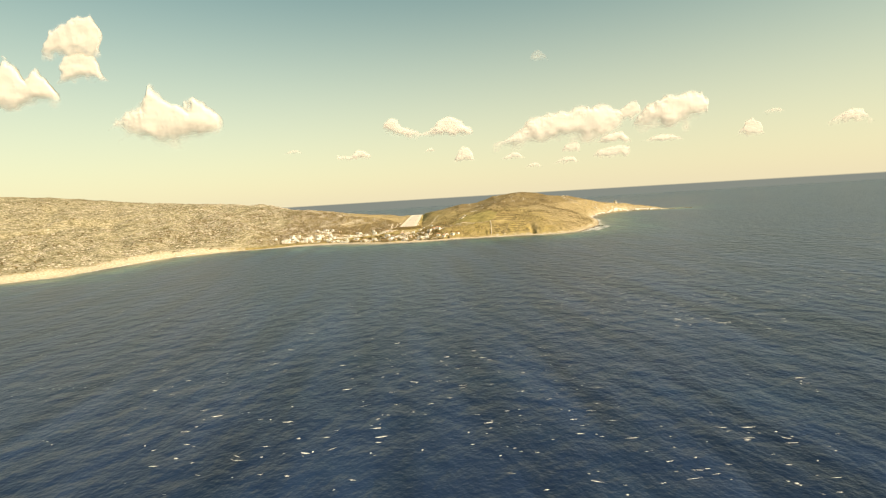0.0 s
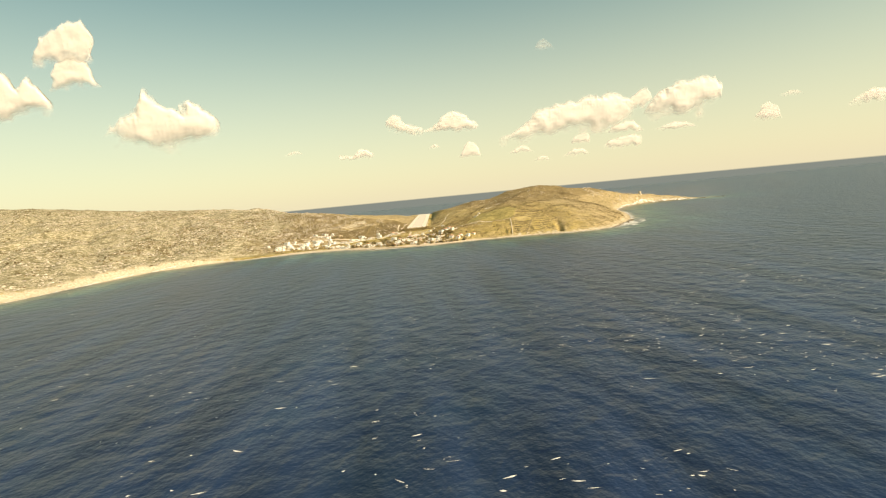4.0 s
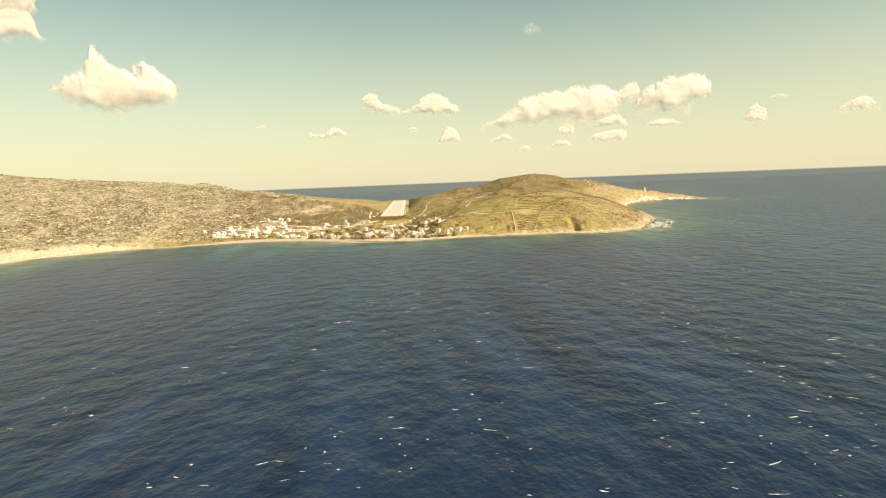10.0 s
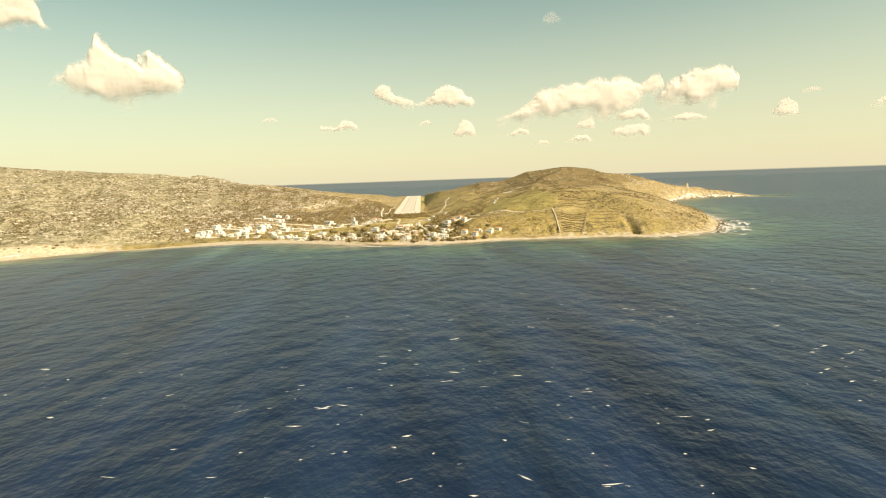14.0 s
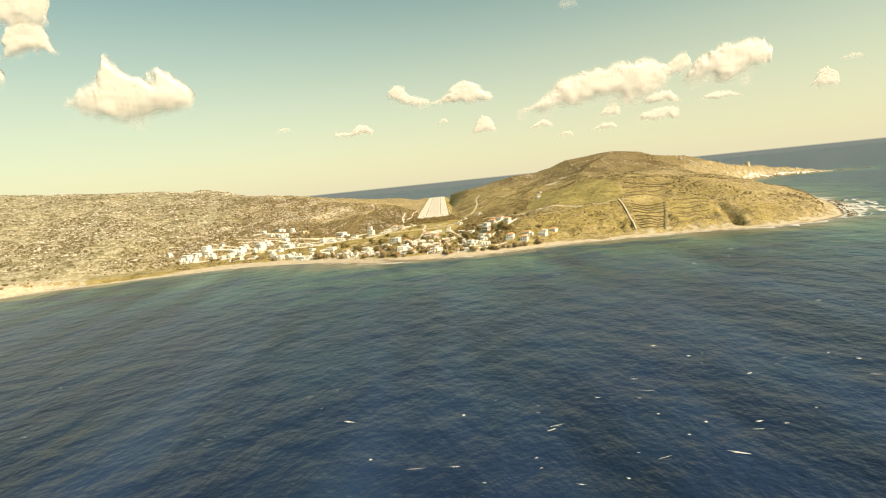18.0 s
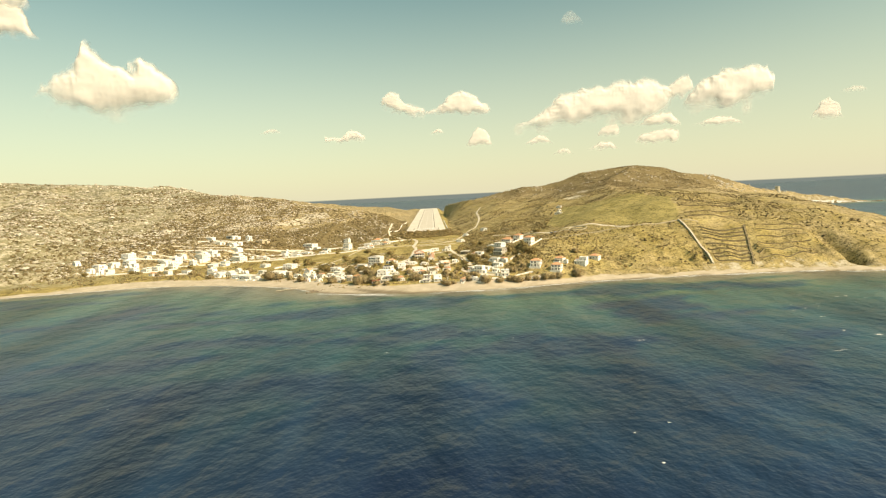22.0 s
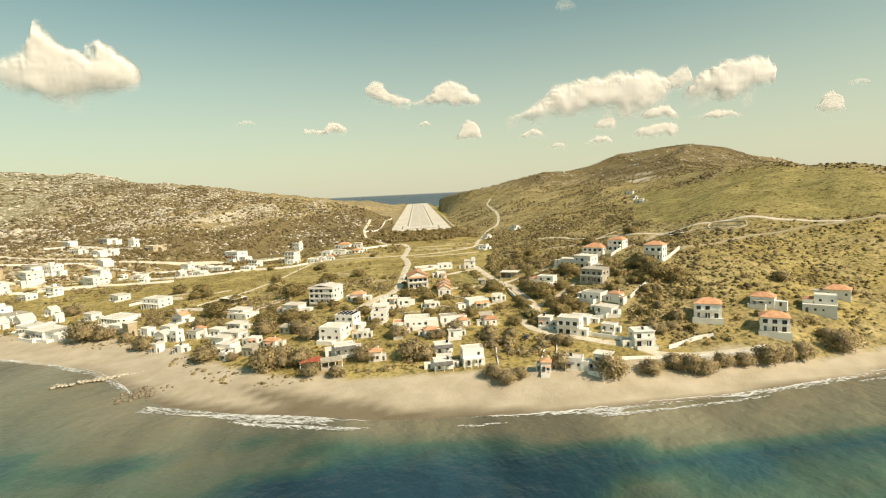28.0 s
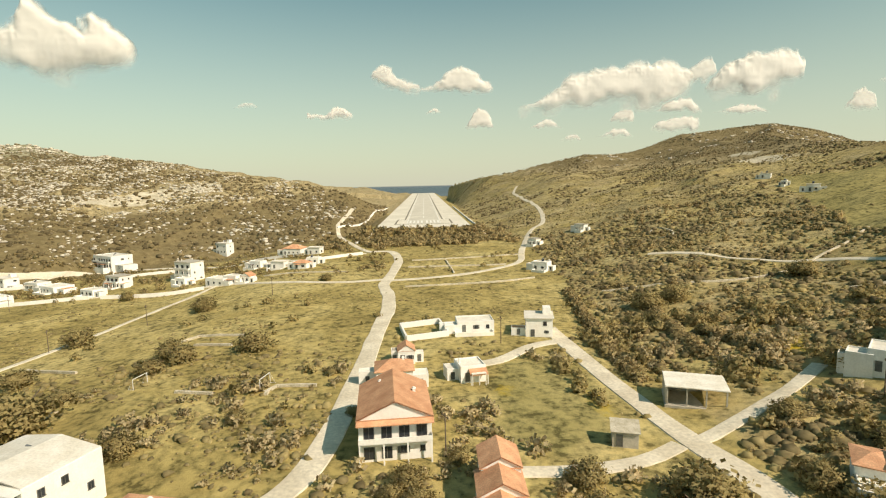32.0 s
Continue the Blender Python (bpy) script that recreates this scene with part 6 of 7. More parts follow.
near_shrubs(2600, -30, 60, 1478, 1526, lambda x, y, z, d: thick(x, y, 13, 0.36, 69), 0.8, 2.6, leaf_dark, "dark bushes on the bank below the runway")


HEDGES = [[(47.1, 1375, 0), (42.3, 1349, 0), (39.4, 1331, 0), (38.6, 1318, 0)], [(57.3, 1355.7, 0), (53.6, 1336, 0), (50.6, 1322, 0)], [(56.8, 1331.4, 0), (58.2, 1325, 0), (59.6, 1318.3, 0)]]
near_shrubs(9000, 36, 64, 1312, 1378, lambda x, y, z, d: np.minimum.reduce([along(h, x, y)[0] for h in HEDGES]) < 0.9, 0.6, 1.5, leaf_dark, "dark hedges grown over old terrace banks", 72)


def branch(verts, faces, a, b, r0, r1, sides=6):
    a, b = Vector(a), Vector(b)
    t = (b - a).normalized()
    u = t.orthogonal().normalized()
    w = t.cross(u)
    base = len(verts)
    for p, r in ((a, r0), (b, r1)):
        for k in range(sides):
            q = p + (u * math.cos(k * 6.2832 / sides) + w * math.sin(k * 6.2832 / sides)) * r
            verts.append(tuple(q))
    for k in range(sides):
        faces.append((base + k, base + (k + 1) % sides, base + sides + (k + 1) % sides, base + sides + k))


def make_tree(seed, mat, label, blades=2900, flat=0.68):
    """A tree about 2 across: forked trunk with limbs, and a ragged crown of leaf clumps."""
    d = random.Random(seed)
    root = tagged(new("tree"), label, "tree", "beach and garden trees")
    verts, faces = [], []
    fork = (d.uniform(-0.08, 0.08), d.uniform(-0.08, 0.08), 0.3)
    branch(verts, faces, (0, 0, -0.25), fork, 0.085, 0.06)
    for k in range(5):
        a = k * 1.257 + d.random()
        tip = (fork[0] + 0.5 * math.cos(a), fork[1] + 0.5 * math.sin(a), 0.6 + 0.35 * d.random())
        branch(verts, faces, fork, tip, 0.045, 0.02)
        branch(verts, faces, tip, (tip[0] * 1.4, tip[1] * 1.4, tip[2] + 0.25), 0.02, 0.008, 4)
    part("trunk", mesh_of("trunk", verts, faces, bark, True), root)
    v, f, soft = leafy(blades, 1.0, flat, 0.050, seed + 500, 0.15)
    v[:, 2] = np.maximum(v[:, 2] + 0.60, 0.02)
    part("crown", soften(big_mesh("crown", v, f, mat), soft), root)
    return root


KINDS = [make_tree(k, leaf_grey, "grey-green tamarisk tree behind the beach") for k in range(4)] + [make_tree(10 + k, leaf_green, "dark green garden tree among the houses") for k in range(3)]
used = set()


def tree_at(x, y, width):
    """A tree of that crown width; beach trees are tamarisks."""
    d, _ = along(COAST, np.array([x]), np.array([y]))
    k = (int(abs(x) * 7 + y) % 4) if d[0] < 50 else 4 + int(abs(x) * 7 + y) % 3
    m = pose(x, y, ground_at(x, y) + 0.0, 0, 0, (x * 53) % 360)
    s = max(width, 2.2) / 2 * 1.15
    if k not in used:
        used.add(k)
        ob = KINDS[k]
        ob.matrix_basis = m @ Matrix.Scale(s, 4)
    else:
        ob = copy_thing(KINDS[k], m)
        ob.scale = (s, s, s * (0.85 + 0.3 * ((x * 13) % 1)) * (1.0 if k < 4 else 0.74))
    return ob


tree_at(-117.8, 1288.6, 10.5)
tree_at(-110.2, 1286.9, 7.2)
tree_at(-101.1, 1282.4, 4.7)
tree_at(-90.7, 1271.2, 6.4)
tree_at(-64.5, 1250.9, 7.4)
tree_at(-55.7, 1247.4, 3.3)
tree_at(-44.7, 1237.3, 8.1)
tree_at(-40.5, 1241.8, 6.5)
tree_at(-34.9, 1236.4, 6.9)
tree_at(-30.9, 1229.4, 5.1)
tree_at(-24.1, 1227.3, 3.8)
tree_at(-17.3, 1234.7, 5.9)
tree_at(-4.2, 1232.9, 7.8)
tree_at(-0.8, 1230.6, 5.5)
tree_at(3.1, 1244.7, 3.7)
tree_at(5.3, 1244.5, 3.4)
tree_at(15.8, 1217.3, 5.1)
tree_at(18.1, 1213.2, 5.0)
tree_at(22.0, 1214.8, 4.2)
tree_at(32.6, 1216.4, 5.1)
tree_at(43.2, 1209.7, 7.6)
tree_at(53.0, 1209.7, 5.8)
tree_at(59.6, 1211.2, 5.0)
tree_at(63.2, 1209.0, 6.1)
tree_at(66.5, 1208.0, 5.5)
tree_at(72.6, 1210.6, 4.8)
tree_at(78.1, 1210.5, 4.8)
tree_at(84.8, 1210.8, 7.1)
tree_at(89.6, 1211.2, 5.1)
tree_at(94.3, 1211.2, 5.7)
tree_at(108.7, 1214.1, 8.3)
tree_at(109.0, 1220.0, 4.6)
tree_at(97.8, 1231.8, 2.6)
tree_at(-110.0, 1358.9, 6.1)
tree_at(-76.8, 1305.8, 9.9)
tree_at(-97.2, 1340.9, 5.7)
tree_at(-78.1, 1413.8, 4.7)
tree_at(-65.8, 1364.8, 6.3)
tree_at(-7.3, 1248.1, 6.2)
tree_at(-14.3, 1261.8, 4.4)
tree_at(17.4, 1261.3, 4.5)
tree_at(10.0, 1248.3, 5.9)
tree_at(19.3, 1241.5, 5.0)
tree_at(35.3, 1249.9, 3.5)
tree_at(55.5, 1270.6, 4.4)
tree_at(43.3, 1282.8, 6.4)
tree_at(63.0, 1309.6, 5.8)
tree_at(84.5, 1265.8, 9.9)
tree_at(90.9, 1262.3, 5.8)
tree_at(118.7, 1249.6, 5.5)
tree_at(79.3, 1263.6, 4.7)
tree_at(-34.5, 1256.2, 6.0)
tree_at(-51.2, 1273.7, 5.8)
tree_at(-78.5, 1291.0, 5.0)
tree_at(-97.9, 1313.2, 4.1)
tree_at(-145.5, 1332.8, 6.4)
tree_at(-8.7, 1268.3, 4.2)
tree_at(-15.4, 1233.8, 3.7)
tree_at(-47.9, 1387.0, 3.5)
tree_at(-37.9, 1343.7, 6.2)
tree_at(-17.3, 1407.6, 4.1)
tree_at(-7.3, 1327.7, 2.3)
tree_at(-2.6, 1311.9, 2.2)
tree_at(-47.5, 1327.3, 4.2)
tree_at(-17.7, 1312.8, 2.9)
tree_at(57.4, 1373.2, 3.4)
tree_at(58.7, 1336.6, 4.2)
tree_at(53.3, 1340.8, 3.9)
tree_at(-38.3, 1336.1, 5.2)
tree_at(-29.7, 1307.5, 4.4)
tree_at(45.6, 1274.8, 9.0)
tree_at(53.7, 1277.0, 6.5)
tree_at(36.8, 1266.2, 5.8)
tree_at(50.7, 1262.2, 6.3)
tree_at(46.2, 1264.9, 5.8)
tree_at(45.6, 1256.0, 7.1)
tree_at(51.7, 1256.7, 3.6)
tree_at(85.3, 1275.5, 6.6)
tree_at(82.5, 1276.0, 5.9)
tree_at(61.2, 1291.9, 8.1)
tree_at(29.9, 1286.4, 7.5)
tree_at(37.5, 1255.6, 4.1)
tree_at(88.3, 1260.2, 5.2)
tree_at(74.4, 1275.2, 4.4)
tree_at(96.4, 1357.1, 7.4)
tree_at(115.1, 1349.2, 7.2)
tree_at(56.4, 1351.8, 7.0)
tree_at(62.8, 1352.7, 6.4)
tree_at(29.4, 1250.8, 5.5)
tree_at(80.0, 1266.8, 6.1)
tree_at(-49.5, 1318.3, 11.3)
tree_at(-62.2, 1339.9, 6.0)
tree_at(-44.8, 1382.4, 6.3)
tree_at(-34.7, 1340.1, 5.1)
tree_at(-23.1, 1343.3, 6.3)
tree_at(-99.6, 1357.9, 7.5)
tree_at(-92.5, 1342.7, 5.9)
tree_at(-43.9, 1279.9, 8.4)
tree_at(-53.3, 1283.2, 8.6)
tree_at(-38.0, 1277.3, 3.9)
tree_at(-17.8, 1272.6, 5.7)
tree_at(-20.4, 1286.6, 4.3)
tree_at(-2.2, 1288.1, 5.9)
tree_at(4.8, 1281.2, 7.0)
tree_at(-15.7, 1257.5, 3.3)
tree_at(10.8, 1262.9, 5.4)
tree_at(-72.5, 1301.9, 6.1)
tree_at(-50.7, 1267.9, 6.9)
tree_at(-38.9, 1264.4, 6.2)
tree_at(-34.2, 1289.3, 4.3)
tree_at(-30.1, 1289.7, 3.6)
tree_at(-75.8, 1326.2, 6.3)
tree_at(-300.5, 1364.5, 5.4)
tree_at(-262.0, 1369.0, 6.2)
tree_at(-254.0, 1366.0, 4.8)
tree_at(-228.0, 1345.0, 6.0)
tree_at(-214.0, 1348.0, 4.6)
tree_at(-198.0, 1342.0, 5.6)
tree_at(-190.0, 1336.0, 5.0)
tree_at(-173.0, 1315.0, 6.2)
tree_at(-215.0, 1384.0, 6.0)
tree_at(-203.0, 1399.0, 4.8)
for k, ob in enumerate(KINDS):
    if k not in used:
        for child in list(ob.children):
            bpy.data.objects.remove(child)
        bpy.data.objects.remove(ob)
# ---- clouds: thick in the middle, thin and ragged at the edge ----
cloud_mat, c_n, c_l, c_b = node_mat("cloud")
c_n.remove(c_b)
c_diff, c_trans, c_mix = c_n.new("ShaderNodeBsdfDiffuse"), c_n.new("ShaderNodeBsdfTranslucent"), c_n.new("ShaderNodeMixShader")
for q in (c_diff, c_trans):
    q.inputs["Color"].default_value = (0.90, 0.865, 0.79, 1)
c_mix.inputs[0].default_value = 0.06
c_clear, c_out = c_n.new("ShaderNodeBsdfTransparent"), c_n.new("ShaderNodeMixShader")
c_att, c_tex, c_noise = c_n.new("ShaderNodeAttribute"), c_n.new("ShaderNodeTexCoord"), c_n.new("ShaderNodeTexNoise")
c_att.attribute_name = "body"
c_noise.inputs["Scale"].default_value, c_noise.inputs["Detail"].default_value = 0.012, 4
c_l.new(c_tex.outputs["Object"], c_noise.inputs["Vector"])
c_sum, c_range = c_n.new("ShaderNodeMath"), c_n.new("ShaderNodeMapRange")
c_sum.operation = "MULTIPLY_ADD"
c_sum.inputs[1].default_value = 0.4
c_l.new(c_noise.outputs["Fac"], c_sum.inputs[0])
c_l.new(c_att.outputs["Fac"], c_sum.inputs[2])
c_range.interpolation_type = "SMOOTHSTEP"
c_range.inputs["From Min"].default_value, c_range.inputs["From Max"].default_value = 0.24, 1.15
c_l.new(c_sum.outputs[0], c_range.inputs["Value"])
c_l.new(c_diff.outputs[0], c_mix.inputs[1])
c_l.new(c_trans.outputs[0], c_mix.inputs[2])
c_l.new(c_range.outputs["Result"], c_out.inputs[0])
c_l.new(c_clear.outputs[0], c_out.inputs[1])
c_l.new(c_mix.outputs[0], c_out.inputs[2])
c_l.new(c_out.outputs[0], c_n["Material Output"].inputs["Surface"])


def cloud(x, y, z, wide, tall, seed, top=((-0.5, 0.1), (-0.3, 0.5), (0.0, 0.95), (0.3, 0.8), (0.5, 0.1)), base=((-0.5, 0.12), (0.5, 0.12)), faint=0.0):
    """A fair-weather cloud: crisp heaped heads along its upper outline, a soft hazy underside. top and base run from end to end, in shares of the width and height."""
    nx, nz = int(np.clip(wide / 5.0, 36, 230)), int(np.clip(tall / 4.0, 24, 110))
    gx_, gz_ = np.meshgrid(np.linspace(-0.58, 0.58, nx) * wide, np.linspace(-0.18, 1.2, nz) * tall)
    size = min(tall, wide * 0.5)

    def billow(cell, salt):
        # rounded heads with sharp creases between them
        n = 1 - np.abs(vnoise(gx_ / cell + seed * 3.1, gz_ / cell + salt, seed + salt) * 2 - 1)
        return n

    heads = 0.55 * billow(size * 0.30, 3) + 0.30 * billow(size * 0.14, 5) + 0.15 * billow(size * 0.07, 7)
    lean = (vnoise(gx_ / (size * 0.45) + seed, gz_ / (size * 0.45), seed + 9) - 0.5) * size * 0.30
    u = (gx_ + lean) / wide
    crest = np.interp(u, [p[0] for p in top], [p[1] for p in top], left=-0.4, right=-0.4) * tall
    floor_ = np.interp(u, [p[0] for p in base], [p[1] for p in base]) * tall
    above = (crest + (heads - 0.42) * size * 0.20 - gz_) / (size * 0.20)
    under = (gz_ - floor_ + (fbm(gx_ / (size * 0.34), gz_ / (size * 0.34), 2, seed + 21) - 0.5) * size * 0.40 + 0.12 * size) / (size * 0.42)
    ends = np.minimum((0.56 - np.abs(gx_ / wide)) / 0.09, 1)
    body = np.clip(np.minimum(np.minimum(above, under), ends * 2), 0, 3)
    wisps = fbm(gx_ / (size * 0.16), gz_ / (size * 0.11), 4, seed + 31)
    alpha = np.clip(np.minimum(above * 1.05, under * 0.85) - 0.22 * wisps, -0.3, 0.96) * np.clip(ends, 0, 1)
    alpha = np.where(alpha > 0, alpha * (1 - faint), alpha)
    full = np.sqrt(np.clip(above, 0, 1.6) * np.clip(under, 0, 1.6))
    deep = size * step(0, 1.5, full) * (0.06 + 0.04 * fbm(gx_ / (size * 0.45), gz_ / (size * 0.30), 2, seed + 41) + 0.012 * heads)
    xs_, zs_ = gx_.ravel(), gz_.ravel() - tall * 0.5
    sheets = [np.stack([xs_, -deep.ravel(), zs_], -1), np.stack([xs_, deep.ravel() * 0.8 + 1.0, zs_], -1)]
    idx = np.arange(nx - 1)[None, :] + np.arange(nz - 1)[:, None] * nx
    f = np.stack([idx, idx + 1, idx + 1 + nx, idx + nx], -1).reshape(-1, 4)
    keep = (body.ravel()[f] > 0).any(1)
    f = f[keep]
    me = big_mesh("cloud", np.concatenate(sheets), np.concatenate([f, f[:, ::-1] + nx * nz]), cloud_mat, True)
    attribute(me, "body", np.concatenate([alpha.ravel(), alpha.ravel()]))
    ob = tagged(new("cloud", me), "thin torn wisp of cloud over the sea" if faint > 0.3 else "soft white fair-weather cloud over the sea", "cloud", "clouds")
    ob.location = (x, y, z)
    return ob


HEAP = ((-0.5, 0.35), (-0.3, 0.55), (-0.12, 0.7), (0.0, 0.98), (0.1, 0.85), (0.2, 0.62), (0.32, 0.8), (0.42, 0.6), (0.5, 0.2))
SLOPE = ((-0.5, 0.12), (-0.36, 0.5), (-0.2, 0.72), (0.0, 0.84), (0.22, 0.98), (0.34, 1.0), (0.42, 0.85), (0.5, 0.7))
ROUND = ((-0.5, 0.3), (-0.3, 0.72), (-0.05, 0.9), (0.2, 0.98), (0.38, 1.0), (0.47, 0.8), (0.5, 0.45))
LOW = ((-0.5, 0.12), (-0.25, 0.5), (0.0, 0.8), (0.25, 0.75), (0.5, 0.2))
PUFF = ((-0.5, 0.2), (-0.25, 0.8), (0.0, 1.0), (0.25, 0.75), (0.5, 0.15))
cloud(-3050, 4700, 1190, 700, 480, 1, HEAP)
cloud(-2500, 4700, 1310, 420, 320, 2, PUFF, faint=0.2)
cloud(-2570, 4700, 1530, 500, 380, 21, ROUND, faint=0.25)
cloud(-1780, 4330, 830, 920, 500, 33, HEAP, ((-0.5, 0.3), (-0.2, 0.12), (0.1, 0.02), (0.3, 0.1), (0.5, 0.35)))
cloud(1490, 4850, 665, 1180, 380, 4, SLOPE, ((-0.5, 0.02), (0.2, 0.1), (0.5, 0.35)))
cloud(2110, 4850, 755, 340, 250, 41, ((-0.5, 0.1), (-0.2, 0.55), (0.2, 0.9), (0.4, 0.95), (0.5, 0.6)), ((-0.5, 0.1), (0.5, 0.3)), faint=0.35)
cloud(2560, 4850, 735, 800, 390, 5, ROUND, ((-0.5, 0.12), (0.1, 0.12), (0.5, 0.4)))
cloud(2450, 4850, 515, 420, 100, 18, LOW, faint=0.25)
cloud(1995, 4850, 545, 360, 150, 12, LOW, faint=0.1)
cloud(60, 4850, 710, 310, 220, 6, ((-0.5, 0.6), (-0.3, 0.95), (-0.1, 0.9), (0.1, 0.55), (0.5, 0.35)), ((-0.5, 0.35), (0.2, 0.05), (0.5, 0.05)), faint=0.25)
cloud(445, 4850, 700, 500, 190, 7, ((-0.5, 0.25), (-0.25, 0.55), (-0.05, 0.95), (0.1, 1.0), (0.3, 0.75), (0.5, 0.4)))
cloud(-376, 4850, 500, 300, 110, 8, ((-0.5, 0.6), (-0.35, 0.5), (-0.1, 0.45), (0.15, 0.95), (0.35, 0.85), (0.5, 0.3)), faint=0.15)
cloud(-900, 4850, 560, 170, 55, 42, LOW, faint=0.55)
cloud(614, 4850, 455, 210, 160, 9, PUFF, faint=0.2)
cloud(1060, 4850, 425, 220, 95, 10, LOW, faint=0.25)
cloud(1593, 4850, 465, 165, 105, 11, ROUND, faint=0.3)
cloud(1540, 4850, 360, 260, 95, 16, LOW, faint=0.2)
cloud(1970, 4850, 405, 340, 130, 13, ROUND, faint=0.25)
cloud(1240, 4850, 330, 170, 70, 43, LOW, faint=0.4)
cloud(3230, 4700, 540, 270, 190, 14, PUFF, faint=0.35)
cloud(3430, 4700, 690, 260, 70, 44, LOW, faint=0.6)
cloud(4100, 4600, 605, 450, 180, 15, LOW, faint=0.2)
cloud(301, 4850, 515, 110, 55, 17, LOW, faint=0.35)
cloud(1330, 4850, 1290, 190, 120, 45, PUFF, faint=0.75)

# ---- whitecaps, surf and the shore ----
foam = grain("sea_foam", (0.50, 0.52, 0.49), (0.74, 0.74, 0.70), 0.8, 0.9, 0.2, 0.2, 0.1)
f_d = np.random.RandomState(5)
fv, ff = [], []
cap_x, cap_y = f_d.uniform(-700, 1400, 30000), f_d.uniform(60, 1190, 30000)
cap_ok = ~inside(COAST, cap_x, cap_y) & (along(COAST, cap_x, cap_y)[0] > 60) & (fbm(cap_x / 60, cap_y / 60, 2, 71) > 0.45)
cap_ok &= f_d.rand(30000) < (0.22 + 0.78 * step(-250, 350, cap_x)) * (0.10 + 0.9 * step(1150, 450, cap_y))
for x, y in zip(cap_x[cap_ok], cap_y[cap_ok]):
    length, deep = 0.5 + 2.7 * f_d.rand() ** 3, 0.16 + 0.5 * f_d.rand() ** 2
    a = radians(-8 + 16 * f_d.randn())
    c, s = math.cos(a), math.sin(a)
    m = 6
    b = len(fv)
    for i in range(m):
        u = i / (m - 1)
        lens = math.sin(math.pi * min(max(u, 0.02), 0.98)) * (0.4 + 0.9 * f_d.rand())
        bow = 0.18 * length * (u - 0.5) ** 2
        for v, z in ((bow - deep * lens, 0.05), (bow, 0.05 + 0.3 * lens * deep), (bow + deep * lens * 0.8, 0.06)):
            px, py = (u - 0.5) * length * 2, v
            fv.append((x + px * c - py * s, y + px * s + py * c, z))
        if i:
            ff += [(b + 3 * i - 3 + q, b + 3 * i + q, b + 3 * i + 1 + q, b + 3 * i - 2 + q) for q in (0, 1)]
tagged(new("whitecaps", mesh_of("whitecaps", fv, ff, foam, True)), "scattered white crests of breaking waves", "waves", kind="stuff")


def surf(points, width, offset, seed, label, gaps=0.1):
    """A ragged line of foam lying along the shore."""
    d = random.Random(seed)
    line = smooth_line(points, 1.1)
    v, f = [], []
    for i, p in enumerate(line):
        t = (line[min(i + 1, len(line) - 1)] - line[max(i - 1, 0)]).normalized()
        nrm = Vector((t.y, -t.x))
        wob = 2.2 * (float(vnoise(np.array(i / 17.0), np.array(float(seed)), seed)) - 0.5) + 0.6 * d.random()
        patchy = float(vnoise(np.array(i / 11.0), np.array(seed + 3.0), seed + 2))
        w = width * (0.08 + 1.5 * float(vnoise(np.array(i / 3.0), np.array(seed + 5.0), seed)) ** 1.5) * min(1.6, max(0.0, patchy - gaps) * 3)
        for k, dz in ((0, 0.1), (0.5, 0.22), (1, 0.1)):
            q = p + nrm * (offset + wob + k * w)
            v.append((q.x, q.y, max(0, ground_at(q.x, q.y)) + dz))
        if i and w > 0.02:
            b = 3 * i
            f += [(b - 3 + k, b - 2 + k, b + 1 + k, b + k) for k in range(2)]
    return tagged(new("surf", mesh_of("surf", v, f, foam, True)), label, "surf", kind="stuff")


BEACH = [q for q in COAST if -240 < q[0] < 360 and q[1] < 1310]
surf(BEACH, 0.7, 0.2, 1, "white surf line washing up the beach", 0.3)


def torn_foam(points, width, offset, seed, label, gaps=0.3, dense=7):
    """Patches and flecks of foam strewn along the shore."""
    d = random.Random(seed)
    line = smooth_line(points, 1.1)
    v, f = [], []
    for i, p in enumerate(line[:-1]):
        t = (line[i + 1] - p).normalized()
        nrm = Vector((t.y, -t.x))
        patchy = max(0.0, float(vnoise(np.array(i / 14.0), np.array(seed + 3.0), seed + 2)) - gaps) / (1 - gaps)
        for _ in range(int(dense * patchy * 2 + d.random())):
            o = offset + width * d.random() ** 1.4 * (0.3 + patchy)
            q = p + t * d.uniform(-0.8, 0.8) + nrm * o
            long, deep = 0.3 + 1.0 * d.random() ** 2, 0.07 + 0.22 * d.random() ** 2
            b, lift = len(v), 0.11 + 0.04 * d.random()
            v.append((q.x, q.y, max(0, ground_at(q.x, q.y)) + lift + 0.03))
            for k in range(8):
                a, r = k * 0.785, 0.55 + 0.6 * d.random()
                e = q + t * (long * r * math.cos(a)) + nrm * (deep * r * math.sin(a))
                v.append((e.x, e.y, max(0, ground_at(e.x, e.y)) + lift - 0.03))
            f += [(b, b + 1 + k, b + 1 + (k + 1) % 8) for k in range(8)]
    return tagged(new("surf", mesh_of("surf", v, f, foam, True)), label, "surf", kind="stuff")


